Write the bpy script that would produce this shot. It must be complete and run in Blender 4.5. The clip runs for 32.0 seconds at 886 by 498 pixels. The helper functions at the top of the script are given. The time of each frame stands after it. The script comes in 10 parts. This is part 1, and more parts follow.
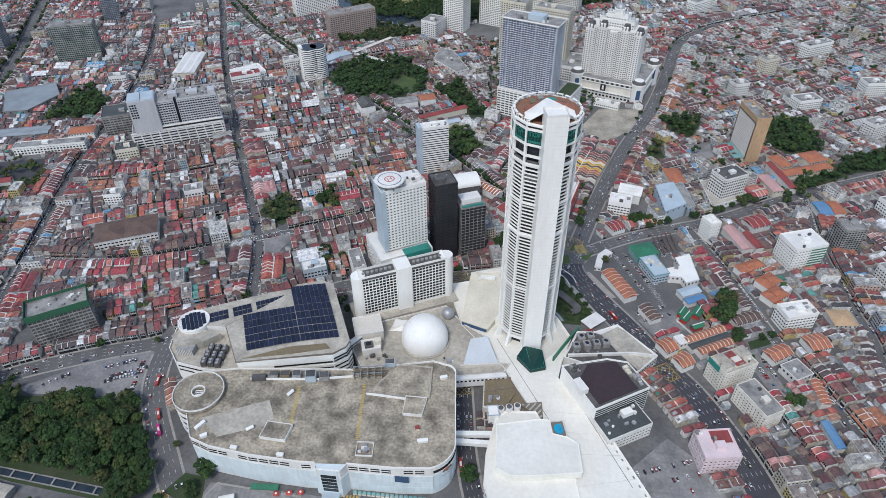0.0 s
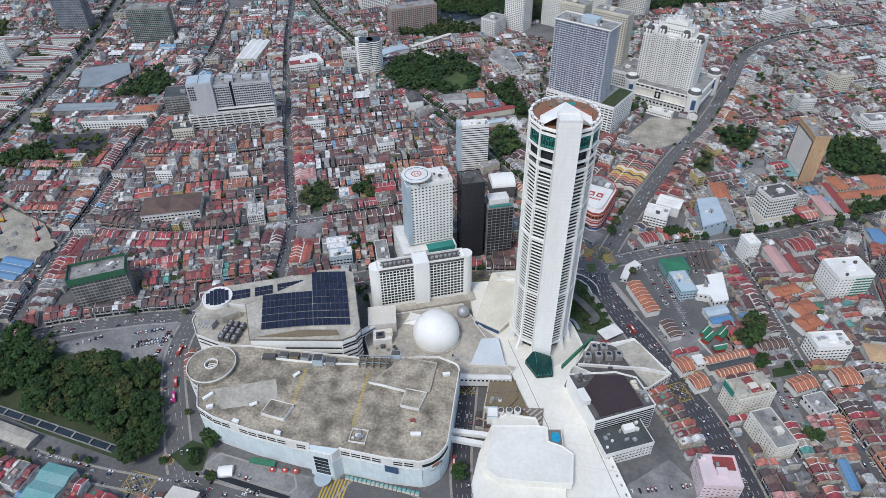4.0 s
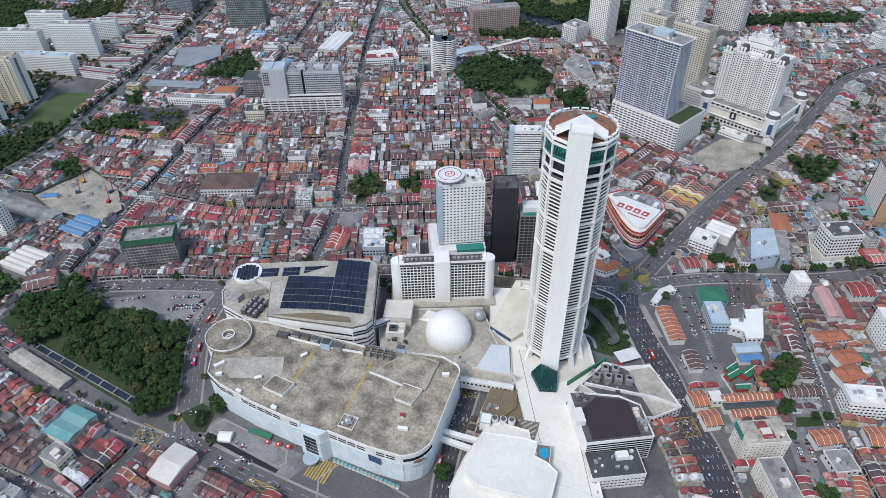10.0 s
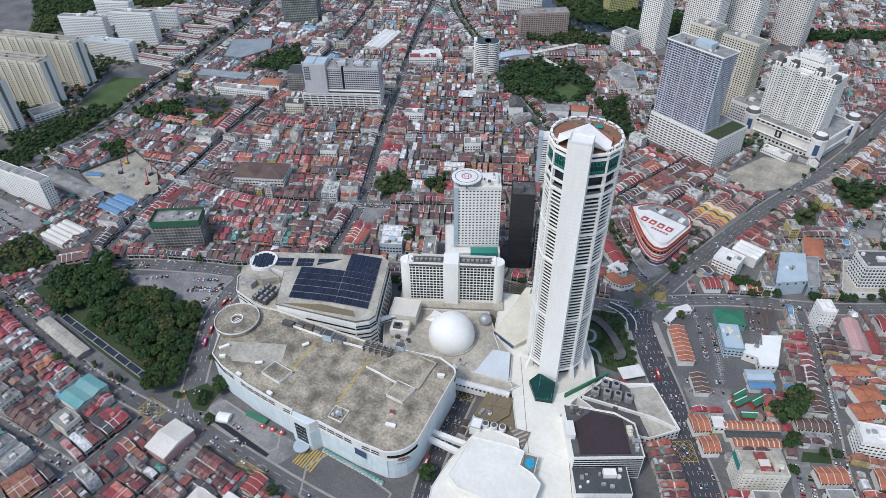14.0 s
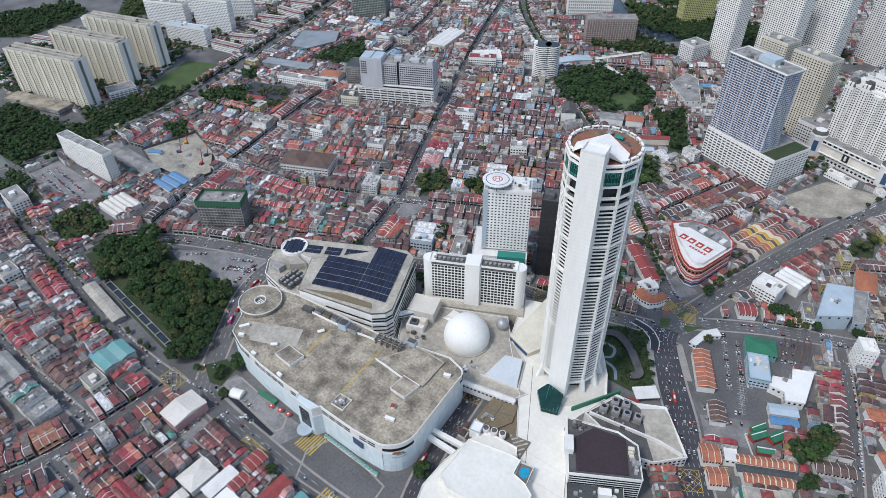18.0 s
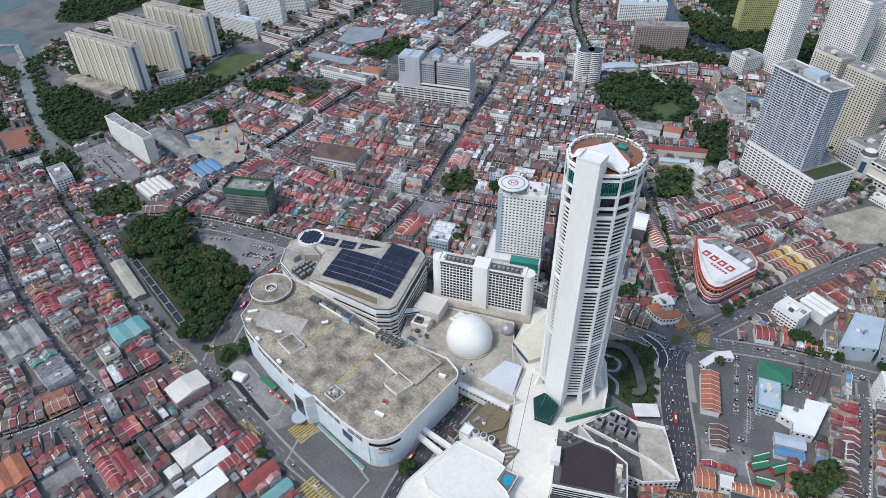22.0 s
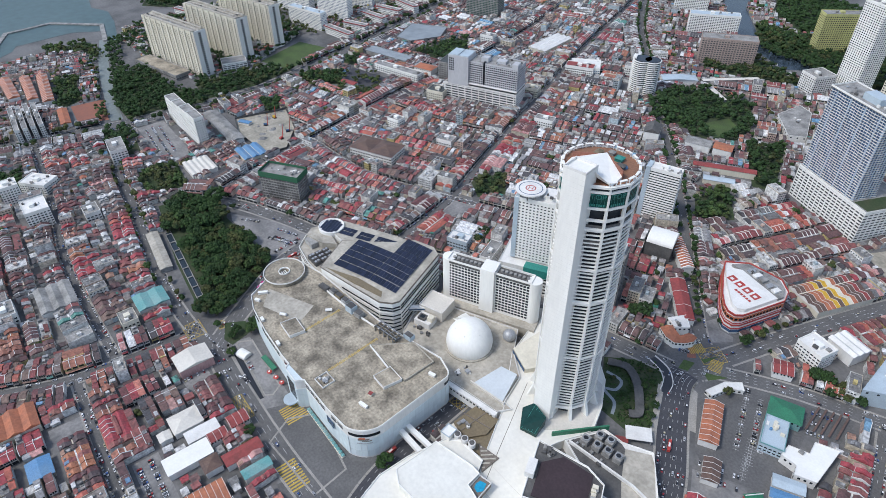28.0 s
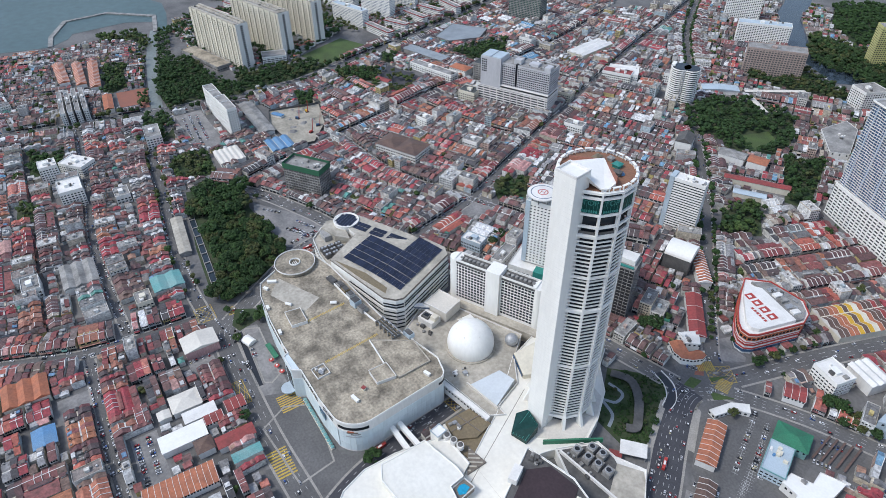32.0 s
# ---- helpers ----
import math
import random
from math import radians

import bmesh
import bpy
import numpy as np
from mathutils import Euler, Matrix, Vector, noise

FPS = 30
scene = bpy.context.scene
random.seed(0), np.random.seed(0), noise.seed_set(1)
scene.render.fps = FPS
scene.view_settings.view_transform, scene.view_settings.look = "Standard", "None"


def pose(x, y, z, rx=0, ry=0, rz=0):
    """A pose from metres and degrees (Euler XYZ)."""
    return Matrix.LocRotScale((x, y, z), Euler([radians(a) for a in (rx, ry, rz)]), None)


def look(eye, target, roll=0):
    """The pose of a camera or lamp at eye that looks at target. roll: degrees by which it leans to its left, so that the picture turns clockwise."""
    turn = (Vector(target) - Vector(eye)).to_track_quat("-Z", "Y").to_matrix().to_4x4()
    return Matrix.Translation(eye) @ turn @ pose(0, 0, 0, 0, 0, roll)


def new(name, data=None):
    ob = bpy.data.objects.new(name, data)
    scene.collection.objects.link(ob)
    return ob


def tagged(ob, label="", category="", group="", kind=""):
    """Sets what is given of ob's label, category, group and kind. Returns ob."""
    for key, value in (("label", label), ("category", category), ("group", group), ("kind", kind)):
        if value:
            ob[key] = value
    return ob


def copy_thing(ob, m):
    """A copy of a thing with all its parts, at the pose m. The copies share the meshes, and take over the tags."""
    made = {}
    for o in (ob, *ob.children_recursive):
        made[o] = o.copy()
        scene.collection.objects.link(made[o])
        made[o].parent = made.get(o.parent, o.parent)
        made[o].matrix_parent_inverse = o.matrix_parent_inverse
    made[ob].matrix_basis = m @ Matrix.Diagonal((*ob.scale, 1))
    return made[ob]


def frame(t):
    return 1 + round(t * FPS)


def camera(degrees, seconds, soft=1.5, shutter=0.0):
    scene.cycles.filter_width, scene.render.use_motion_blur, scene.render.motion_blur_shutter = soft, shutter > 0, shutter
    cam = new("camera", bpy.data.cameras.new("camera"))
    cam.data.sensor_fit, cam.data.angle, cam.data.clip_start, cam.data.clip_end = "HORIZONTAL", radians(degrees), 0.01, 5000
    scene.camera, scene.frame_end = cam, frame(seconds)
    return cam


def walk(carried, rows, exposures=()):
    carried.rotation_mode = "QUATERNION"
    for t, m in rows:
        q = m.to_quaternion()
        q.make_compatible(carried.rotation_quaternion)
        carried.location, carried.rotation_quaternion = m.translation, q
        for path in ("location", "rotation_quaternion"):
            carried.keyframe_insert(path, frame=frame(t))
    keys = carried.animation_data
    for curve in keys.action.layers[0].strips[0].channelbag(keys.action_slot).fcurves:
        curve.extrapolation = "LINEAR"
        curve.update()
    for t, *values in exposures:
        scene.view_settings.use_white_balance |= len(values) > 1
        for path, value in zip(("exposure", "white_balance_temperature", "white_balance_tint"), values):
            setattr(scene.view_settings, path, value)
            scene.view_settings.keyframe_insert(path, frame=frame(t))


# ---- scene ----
cam = camera(69.54, 32.0, soft=0.8)
METRES, EYE, TILT, LEAN, TURN = 332.4, 475.0, 0.0, 0.0, 7.4
ROWS = [
    (0.0, -0.0121, -0.0011, -0.0131, -0.61, -38.92, 0.42),
    (0.5, 0.005, -0.002, -0.0123, 0.32, -38.95, 0.43),
    (1.0, 0.0222, -0.002, -0.0107, 1.2, -38.99, 0.48),
    (1.5, 0.0395, -0.0028, -0.0107, 2.07, -39.0, 0.5),
    (2.0, 0.0563, -0.0033, -0.0109, 2.97, -39.01, 0.49),
    (2.5, 0.0733, -0.0026, -0.0094, 3.89, -39.06, 0.52),
    (3.0, 0.0898, -0.0023, -0.0094, 4.88, -39.08, 0.51),
    (3.5, 0.1068, -0.0016, -0.0087, 5.82, -39.1, 0.54),
    (5.5, 0.1737, 0.0045, -0.0076, 9.43, -39.12, 0.57),
    (6.0, 0.1903, 0.0066, -0.007, 10.26, -39.11, 0.57),
    (6.5, 0.2072, 0.0089, -0.0068, 11.14, -39.09, 0.59),
    (7.0, 0.2234, 0.0118, -0.0058, 12.02, -39.1, 0.61),
    (7.5, 0.2386, 0.0146, -0.0059, 12.79, -39.07, 0.63),
    (8.0, 0.2552, 0.017, -0.0062, 13.63, -39.05, 0.63),
    (8.5, 0.2706, 0.0208, -0.0051, 14.47, -39.04, 0.63),
    (9.0, 0.2877, 0.0245, -0.0046, 15.34, -39.02, 0.66),
    (9.5, 0.3033, 0.0283, -0.0048, 16.16, -38.98, 0.65),
    (10.0, 0.3192, 0.0329, -0.0042, 16.94, -38.96, 0.67),
    (10.5, 0.335, 0.0375, -0.0039, 17.79, -38.94, 0.67),
    (11.0, 0.3507, 0.0418, -0.0038, 18.64, -38.91, 0.66),
    (11.5, 0.3665, 0.0468, -0.0039, 19.47, -38.87, 0.64),
    (12.0, 0.3822, 0.052, -0.0036, 20.21, -38.86, 0.62),
    (12.5, 0.3977, 0.0577, -0.0032, 20.91, -38.85, 0.61),
    (13.0, 0.4131, 0.0636, -0.003, 21.65, -38.84, 0.61),
    (13.5, 0.4285, 0.0693, -0.0031, 22.45, -38.81, 0.6),
    (14.0, 0.4434, 0.0757, -0.003, 23.2, -38.79, 0.59),
    (14.5, 0.459, 0.0821, -0.0029, 23.98, -38.78, 0.6),
    (16.5, 0.5185, 0.1114, -0.003, 28.25, -38.75, 0.57),
    (17.0, 0.5329, 0.1191, -0.003, 29.17, -38.74, 0.56),
    (17.5, 0.5472, 0.1272, -0.003, 30.07, -38.74, 0.58),
    (18.0, 0.5614, 0.1353, -0.0031, 30.95, -38.75, 0.57),
    (18.5, 0.5754, 0.1439, -0.0034, 31.71, -38.73, 0.57),
    (19.0, 0.5895, 0.1525, -0.0037, 32.42, -38.73, 0.58),
    (19.5, 0.6035, 0.1615, -0.0038, 33.2, -38.72, 0.6),
    (20.0, 0.6166, 0.1705, -0.004, 33.96, -38.71, 0.59),
    (20.5, 0.6299, 0.18, -0.004, 34.7, -38.69, 0.59),
    (21.0, 0.6429, 0.1891, -0.0047, 35.44, -38.68, 0.58),
    (21.5, 0.6557, 0.1987, -0.0049, 36.22, -38.67, 0.59),
    (22.0, 0.6683, 0.2083, -0.0052, 36.99, -38.66, 0.58),
    (22.5, 0.6807, 0.2181, -0.0056, 37.7, -38.65, 0.57),
    (23.0, 0.693, 0.2274, -0.0065, 38.38, -38.63, 0.57),
    (23.5, 0.705, 0.2373, -0.0068, 39.09, -38.63, 0.57),
    (24.0, 0.7166, 0.247, -0.0073, 39.8, -38.6, 0.56),
    (24.5, 0.7282, 0.2569, -0.0079, 40.5, -38.58, 0.56),
    (25.0, 0.7398, 0.2668, -0.0086, 41.2, -38.55, 0.54),
    (25.5, 0.7511, 0.2767, -0.0094, 41.91, -38.53, 0.53),
    (27.5, 0.7942, 0.3166, -0.0117, 44.31, -38.52, 0.48),
    (28.0, 0.8044, 0.3268, -0.0129, 45.11, -38.51, 0.46),
    (28.5, 0.8148, 0.3376, -0.0139, 45.94, -38.49, 0.47),
    (29.0, 0.8248, 0.3481, -0.0152, 46.66, -38.47, 0.48),
    (29.5, 0.8348, 0.359, -0.0164, 47.37, -38.45, 0.49),
    (30.0, 0.8445, 0.3696, -0.0178, 48.08, -38.43, 0.48),
    (30.5, 0.8541, 0.3805, -0.0191, 48.76, -38.4, 0.49),
    (31.0, 0.8633, 0.3914, -0.0206, 49.29, -38.38, 0.48),
    (31.5, 0.8722, 0.4023, -0.0221, 49.8, -38.35, 0.49),
    (32.0, 0.8812, 0.4133, -0.0238, 50.36, -38.3, 0.5),
]
walk(cam, [(t, pose(0, 0, EYE, TILT, LEAN, TURN) @ pose(METRES * x, METRES * y, METRES * z, 90 + pitch, roll, yaw)) for t, x, y, z, yaw, pitch, roll in ROWS], [(0.0, -0.02), (10.0, 0.05), (20.0, 0.09), (26.0, 0.14), (32.0, 0.17)])

# ---- light ----
world = bpy.data.worlds.new("sky")
scene.world = world
world.use_nodes = True
wn = world.node_tree
sky = wn.nodes.new("ShaderNodeTexSky")
sky.sky_type, sky.sun_disc = "NISHITA", False
SUN_UP, SUN_TURN = 55.0, 196.0
sky.sun_elevation, sky.sun_rotation = radians(SUN_UP), radians(SUN_TURN)
sky.air_density, sky.dust_density, sky.ozone_density = 1.0, 1.0, 1.5
grey = wn.nodes.new("ShaderNodeHueSaturation")
grey.inputs["Saturation"].default_value = 0.88
wn.links.new(sky.outputs[0], grey.inputs["Color"])
wn.links.new(grey.outputs[0], wn.nodes["Background"].inputs["Color"])
wn.nodes["Background"].inputs["Strength"].default_value = 0.2
sun = new("sun", bpy.data.lights.new("sun", "SUN"))
sun.data.energy, sun.data.angle, sun.data.color = 1.9, radians(12), (0.99, 0.985, 0.97)
sun.matrix_world = look((0, 0, 900), (-900 / math.tan(radians(SUN_UP)) * math.sin(radians(SUN_TURN)), -900 / math.tan(radians(SUN_UP)) * math.cos(radians(SUN_TURN)), 0))
scene.view_settings.exposure = 0.0

# ---- materials ----


def nodes_of(name, rough=0.8, metal=0.0):
    m = bpy.data.materials.new(name)
    m.use_nodes = True
    b = m.node_tree.nodes["Principled BSDF"]
    if "glass" in name or "water" in name:
        b.inputs["Specular IOR Level"].default_value = 0.3
    b.inputs["Roughness"].default_value, b.inputs["Metallic"].default_value = rough, metal
    return m, m.node_tree, b


def noise_of(nt, scale, detail=5.0, stretch=None):
    geo = nt.nodes.new("ShaderNodeNewGeometry")
    n = nt.nodes.new("ShaderNodeTexNoise")
    n.inputs["Scale"].default_value, n.inputs["Detail"].default_value = scale, detail
    if stretch:
        mp = nt.nodes.new("ShaderNodeMapping")
        mp.inputs["Scale"].default_value = stretch
        nt.links.new(geo.outputs["Position"], mp.inputs["Vector"])
        nt.links.new(mp.outputs[0], n.inputs["Vector"])
    else:
        nt.links.new(geo.outputs["Position"], n.inputs["Vector"])
    return n.outputs["Fac"]


def ramp_of(nt, fac, stops, hard=False):
    r = nt.nodes.new("ShaderNodeValToRGB")
    r.color_ramp.interpolation = "CONSTANT" if hard else "LINEAR"
    el = r.color_ramp.elements
    el[0].position, el[0].color = stops[0][0], (*stops[0][1], 1)
    el[1].position, el[1].color = stops[1][0], (*stops[1][1], 1)
    for p, c in stops[2:]:
        e = el.new(p)
        e.color = (*c, 1)
    nt.links.new(fac, r.inputs[0])
    return r.outputs[0]


def blend(nt, kind, fac, a, b):
    m = nt.nodes.new("ShaderNodeMix")
    m.data_type, m.blend_type = "RGBA", kind
    for sock, val in ((m.inputs[0], fac), (m.inputs[6], a), (m.inputs[7], b)):
        if isinstance(val, (int, float)):
            sock.default_value = val
        elif isinstance(val, tuple):
            sock.default_value = (*val, 1)
        else:
            nt.links.new(val, sock)
    return m.outputs[2]


def chance(nt):
    """A number of its own for every piece: by object and by loose island."""
    oi, ge, ad, fr = nt.nodes.new("ShaderNodeObjectInfo"), nt.nodes.new("ShaderNodeNewGeometry"), nt.nodes.new("ShaderNodeMath"), nt.nodes.new("ShaderNodeMath")
    ad.operation, fr.operation = "ADD", "FRACT"
    nt.links.new(oi.outputs["Random"], ad.inputs[0])
    nt.links.new(ge.outputs["Random Per Island"], ad.inputs[1])
    nt.links.new(ad.outputs[0], fr.inputs[0])
    return fr.outputs[0]


def relief(nt, b, fac, strength, distance=0.1):
    u = nt.nodes.new("ShaderNodeBump")
    u.inputs["Strength"].default_value, u.inputs["Distance"].default_value = strength, distance
    nt.links.new(fac, u.inputs["Height"])
    nt.links.new(u.outputs[0], b.inputs["Normal"])


def paint(name, col, dirt=None, rough=0.7, metal=0.0, big=0.06, small=0.9, streaky=False, amount=0.5, piece=0.0, bump=0.15, mott=0.17):
    """A weathered surface: broad stains towards dirt, finer mottling, and a little change from piece to piece."""
    m, nt, b = nodes_of(name, rough, metal)
    dirt = dirt or tuple(c * 0.62 for c in col)
    st = (1, 1, 0.18) if streaky else None
    f1 = ramp_of(nt, noise_of(nt, big, 6.0, st), [(0.38, (0, 0, 0)), (0.72, (1, 1, 1))])
    c = blend(nt, "MIX", f1, col, tuple(a * (1 - amount) + d * amount for a, d in zip(col, dirt)))
    n2 = noise_of(nt, small, 4.0, st)
    f2 = ramp_of(nt, n2, [(0.3, (1 - mott * 1.3,) * 3), (0.7, (1 + mott * 0.7,) * 3)])
    c = blend(nt, "MULTIPLY", 1.0, c, f2)
    if piece:
        f3 = ramp_of(nt, chance(nt), [(0.0, (1 - piece,) * 3), (1.0, (1 + piece,) * 3)])
        c = blend(nt, "MULTIPLY", 1.0, c, f3)
    nt.links.new(c, b.inputs["Base Color"])
    if bump:
        relief(nt, b, n2, bump)
    return m


def palette(name, cols, rough=0.75, stain=(0.05, 0.04, 0.035), amount=0.5, small=0.5):
    """One colour of a set for each piece, with stains that run across."""
    m, nt, b = nodes_of(name, rough)
    total, at, stops = sum(w for w, _ in cols), 0.0, []
    for w, c in cols:
        stops.append((at / total, c))
        at += w
    c = ramp_of(nt, chance(nt), stops, True)
    f = ramp_of(nt, noise_of(nt, 0.22, 7.0), [(0.42, (0, 0, 0)), (0.75, (amount,) * 3)])
    c = blend(nt, "MIX", f, c, stain)
    n2 = noise_of(nt, small, 5.0)
    c = blend(nt, "MULTIPLY", 1.0, c, ramp_of(nt, n2, [(0.28, (0.62, 0.62, 0.62)), (0.72, (1.3, 1.3, 1.3))]))
    nt.links.new(c, b.inputs["Base Color"])
    relief(nt, b, n2, 0.3)
    return m


M_GROUND = paint("paved_ground", (0.17, 0.165, 0.16), (0.07, 0.07, 0.07), 0.9, big=0.02, small=0.25, amount=0.9)
M_ASPHALT = paint("asphalt", (0.138, 0.134, 0.131), (0.083, 0.081, 0.08), 0.85, big=0.03, small=0.5, amount=0.8)
M_DARKROAD = paint("new_asphalt", (0.05, 0.05, 0.058), (0.08, 0.08, 0.085), 0.8, big=0.04, small=0.6, amount=0.7)
M_PAVE = paint("pavement_slabs", (0.34, 0.32, 0.29), (0.2, 0.19, 0.17), 0.9, big=0.08, small=0.8)
M_LOT = paint("worn_lot", (0.27, 0.26, 0.25), (0.12, 0.12, 0.12), 0.9, big=0.05, small=0.35, amount=0.9)
M_SAND = paint("bare_earth", (0.42, 0.38, 0.31), (0.2, 0.19, 0.15), 0.95, big=0.05, small=0.3, amount=0.9)
M_GRASS = paint("mown_grass", (0.075, 0.12, 0.035), (0.05, 0.07, 0.028), 0.95, big=0.04, small=0.5, amount=0.9)
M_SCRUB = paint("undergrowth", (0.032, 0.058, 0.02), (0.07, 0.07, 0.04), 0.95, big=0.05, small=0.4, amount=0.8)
M_WATER = paint("sea_water", (0.07, 0.115, 0.115), (0.05, 0.09, 0.09), 0.4, big=0.004, small=0.06, amount=0.8, bump=0.05)
M_SILT = paint("silty_water", (0.2, 0.22, 0.2), (0.13, 0.15, 0.135), 0.35, big=0.02, small=0.2, bump=0.05)
M_RIVER = paint("river_water", (0.03, 0.045, 0.06), (0.04, 0.05, 0.055), 0.25, big=0.01, small=0.2, bump=0.05)
M_LINE = paint("white_road_paint", (0.62, 0.62, 0.6), (0.3, 0.3, 0.3), 0.8, big=0.3, small=1.5)
M_YELLOW = paint("yellow_road_paint", (0.55, 0.38, 0.06), (0.3, 0.24, 0.1), 0.8, big=0.2, small=1.2)
M_REDPAVE = paint("red_paving", (0.3, 0.12, 0.08), (0.2, 0.1, 0.08), 0.9, big=0.1, small=0.8)
M_WHITE = paint("white_paint", (0.83, 0.815, 0.765), (0.66, 0.645, 0.6), 0.6, big=0.04, small=0.5, streaky=True, amount=0.5, bump=0.04, mott=0.035)
M_WHITE2 = paint("off_white_paint", (0.75, 0.73, 0.69), (0.5, 0.48, 0.44), 0.65, big=0.07, small=0.6, streaky=True, amount=0.5, bump=0.05, mott=0.06)
M_CREAM = paint("cream_paint", (0.68, 0.63, 0.51), (0.45, 0.41, 0.33), 0.7, big=0.05, small=0.5, streaky=True, amount=0.5, mott=0.07)
M_BEIGE = paint("beige_plaza", (0.66, 0.62, 0.55), (0.46, 0.43, 0.38), 0.8, big=0.05, small=0.5, amount=0.5, mott=0.07)
M_PLAZA = paint("pale_deck", (0.77, 0.745, 0.67), (0.57, 0.535, 0.46), 0.75, big=0.03, small=0.3, amount=0.5, bump=0.05, mott=0.05)
M_ROOFDECK = paint("weathered_concrete_deck", (0.41, 0.355, 0.27), (0.085, 0.072, 0.055), 0.9, big=0.075, small=0.45, amount=0.85, bump=0.3, mott=0.3, piece=0.13)
M_ROOFPALE = paint("pale_screed", (0.47, 0.43, 0.36), (0.24, 0.22, 0.18), 0.9, big=0.05, small=0.3, amount=0.7)
M_CONC = paint("bare_concrete", (0.33, 0.32, 0.3), (0.13, 0.125, 0.12), 0.85, big=0.08, small=0.5, amount=0.9)
M_DKCONC = paint("dark_concrete", (0.115, 0.11, 0.105), (0.05, 0.05, 0.05), 0.85, big=0.08, small=0.4, amount=0.8)
M_PANEL = paint("pale_blue_panel", (0.64, 0.71, 0.72), (0.48, 0.53, 0.54), 0.5, big=0.05, small=0.5, streaky=True, amount=0.35, piece=0.06, mott=0.05)
M_GLASS = paint("dark_glass", (0.025, 0.03, 0.036), (0.015, 0.018, 0.02), 0.12, big=0.1, small=0.4, bump=0, piece=0.35)
M_GLASSBLUE = paint("blue_glass", (0.06, 0.11, 0.19), (0.035, 0.065, 0.12), 0.12, big=0.1, small=0.4, bump=0)
M_GLASSGREEN = paint("green_glass", (0.012, 0.06, 0.05), (0.008, 0.035, 0.03), 0.1, big=0.1, small=0.4, bump=0, piece=0.3)
M_SOLAR = paint("solar_cells", (0.012, 0.016, 0.035), (0.02, 0.024, 0.045), 0.22, big=0.05, small=0.5, bump=0, piece=0.3)
M_BROWNEDGE = paint("brown_fascia", (0.2, 0.17, 0.14), None, 0.7)
M_PURPLE = paint("dark_plum_roof", (0.045, 0.028, 0.033), (0.025, 0.018, 0.02), 0.85, big=0.06, small=0.5)
M_GREYROOF = paint("dark_grey_roof", (0.075, 0.085, 0.085), (0.05, 0.055, 0.055), 0.85, big=0.06, small=0.5, amount=0.8)
M_OLIVE = paint("olive_brown_roof", (0.2, 0.155, 0.09), (0.12, 0.1, 0.07), 0.6, big=0.06, small=0.5)
M_METAL = paint("galvanised_metal", (0.45, 0.46, 0.47), (0.25, 0.24, 0.23), 0.45, 0.4, big=0.1, small=0.8)
M_TERRA = paint("terracotta_deck", (0.27, 0.13, 0.075), (0.17, 0.1, 0.07), 0.85, big=0.1, small=0.7)
M_ORANGE = paint("orange_roof_tiles", (0.44, 0.155, 0.08), (0.27, 0.11, 0.07), 0.8, big=0.1, small=0.5, amount=0.8)
M_REDROOF = paint("red_sheet_roof", (0.3, 0.055, 0.05), (0.17, 0.05, 0.045), 0.65, big=0.08, small=0.5, amount=0.7)
M_BROWNROOF = paint("brown_tile_roof", (0.145, 0.09, 0.07), (0.08, 0.055, 0.05), 0.8, big=0.08, small=0.5, amount=0.8)
M_TEAL = paint("teal_paint", (0.03, 0.24, 0.2), None, 0.6)
M_GREENROOF = paint("green_sheet_roof", (0.03, 0.19, 0.1), (0.04, 0.1, 0.07), 0.6)
M_BLUEROOF = paint("blue_sheet_roof", (0.1, 0.24, 0.42), (0.2, 0.28, 0.34), 0.5)
M_PALEBLUE = paint("pale_blue_sheet", (0.44, 0.52, 0.57), (0.33, 0.38, 0.41), 0.5, amount=0.6, mott=0.07)
M_GREENNET = paint("green_scaffold_net", (0.025, 0.12, 0.06), (0.05, 0.1, 0.07), 0.9, big=0.1)
M_RED = paint("red_paint", (0.45, 0.05, 0.04), (0.3, 0.06, 0.05), 0.55)
M_SIGNORANGE = paint("orange_red_cladding", (0.5, 0.14, 0.06), (0.36, 0.1, 0.05), 0.5, piece=0.1)
M_GOLD = paint("yellow_sheet_roof", (0.62, 0.37, 0.03), (0.45, 0.27, 0.04), 0.6)
M_TAN = paint("tan_paint", (0.5, 0.33, 0.19), (0.36, 0.25, 0.15), 0.7, streaky=True)
M_IVORY = paint("ivory_paint", (0.76, 0.72, 0.63), (0.5, 0.46, 0.4), 0.7, streaky=True, amount=0.6, mott=0.08)
M_GREYSHEET = paint("grey_blue_sheet", (0.27, 0.3, 0.32), (0.17, 0.19, 0.2), 0.6, amount=0.7, mott=0.1)
M_BLUEGREY = paint("blue_grey_paint", (0.36, 0.44, 0.53), (0.26, 0.32, 0.39), 0.6, streaky=True, mott=0.06)
M_GREYPAINT = paint("grey_office_paint", (0.5, 0.5, 0.51), (0.34, 0.34, 0.35), 0.7, streaky=True, mott=0.07)
M_PALEPINK = paint("pale_pink_paint", (0.7, 0.57, 0.58), (0.5, 0.42, 0.42), 0.7, streaky=True, mott=0.06)
M_ROOFCREAM = paint("cream_white_roof", (0.75, 0.73, 0.66), (0.6, 0.575, 0.5), 0.7, big=0.03, small=0.3, amount=0.6, mott=0.06)
M_GLAZE = paint("frosted_roof_glass", (0.56, 0.6, 0.62), (0.45, 0.48, 0.5), 0.35, big=0.05, small=0.5, mott=0.05)
M_LIME = paint("yellow_green_paint", (0.5, 0.48, 0.2), (0.36, 0.34, 0.16), 0.7, streaky=True)
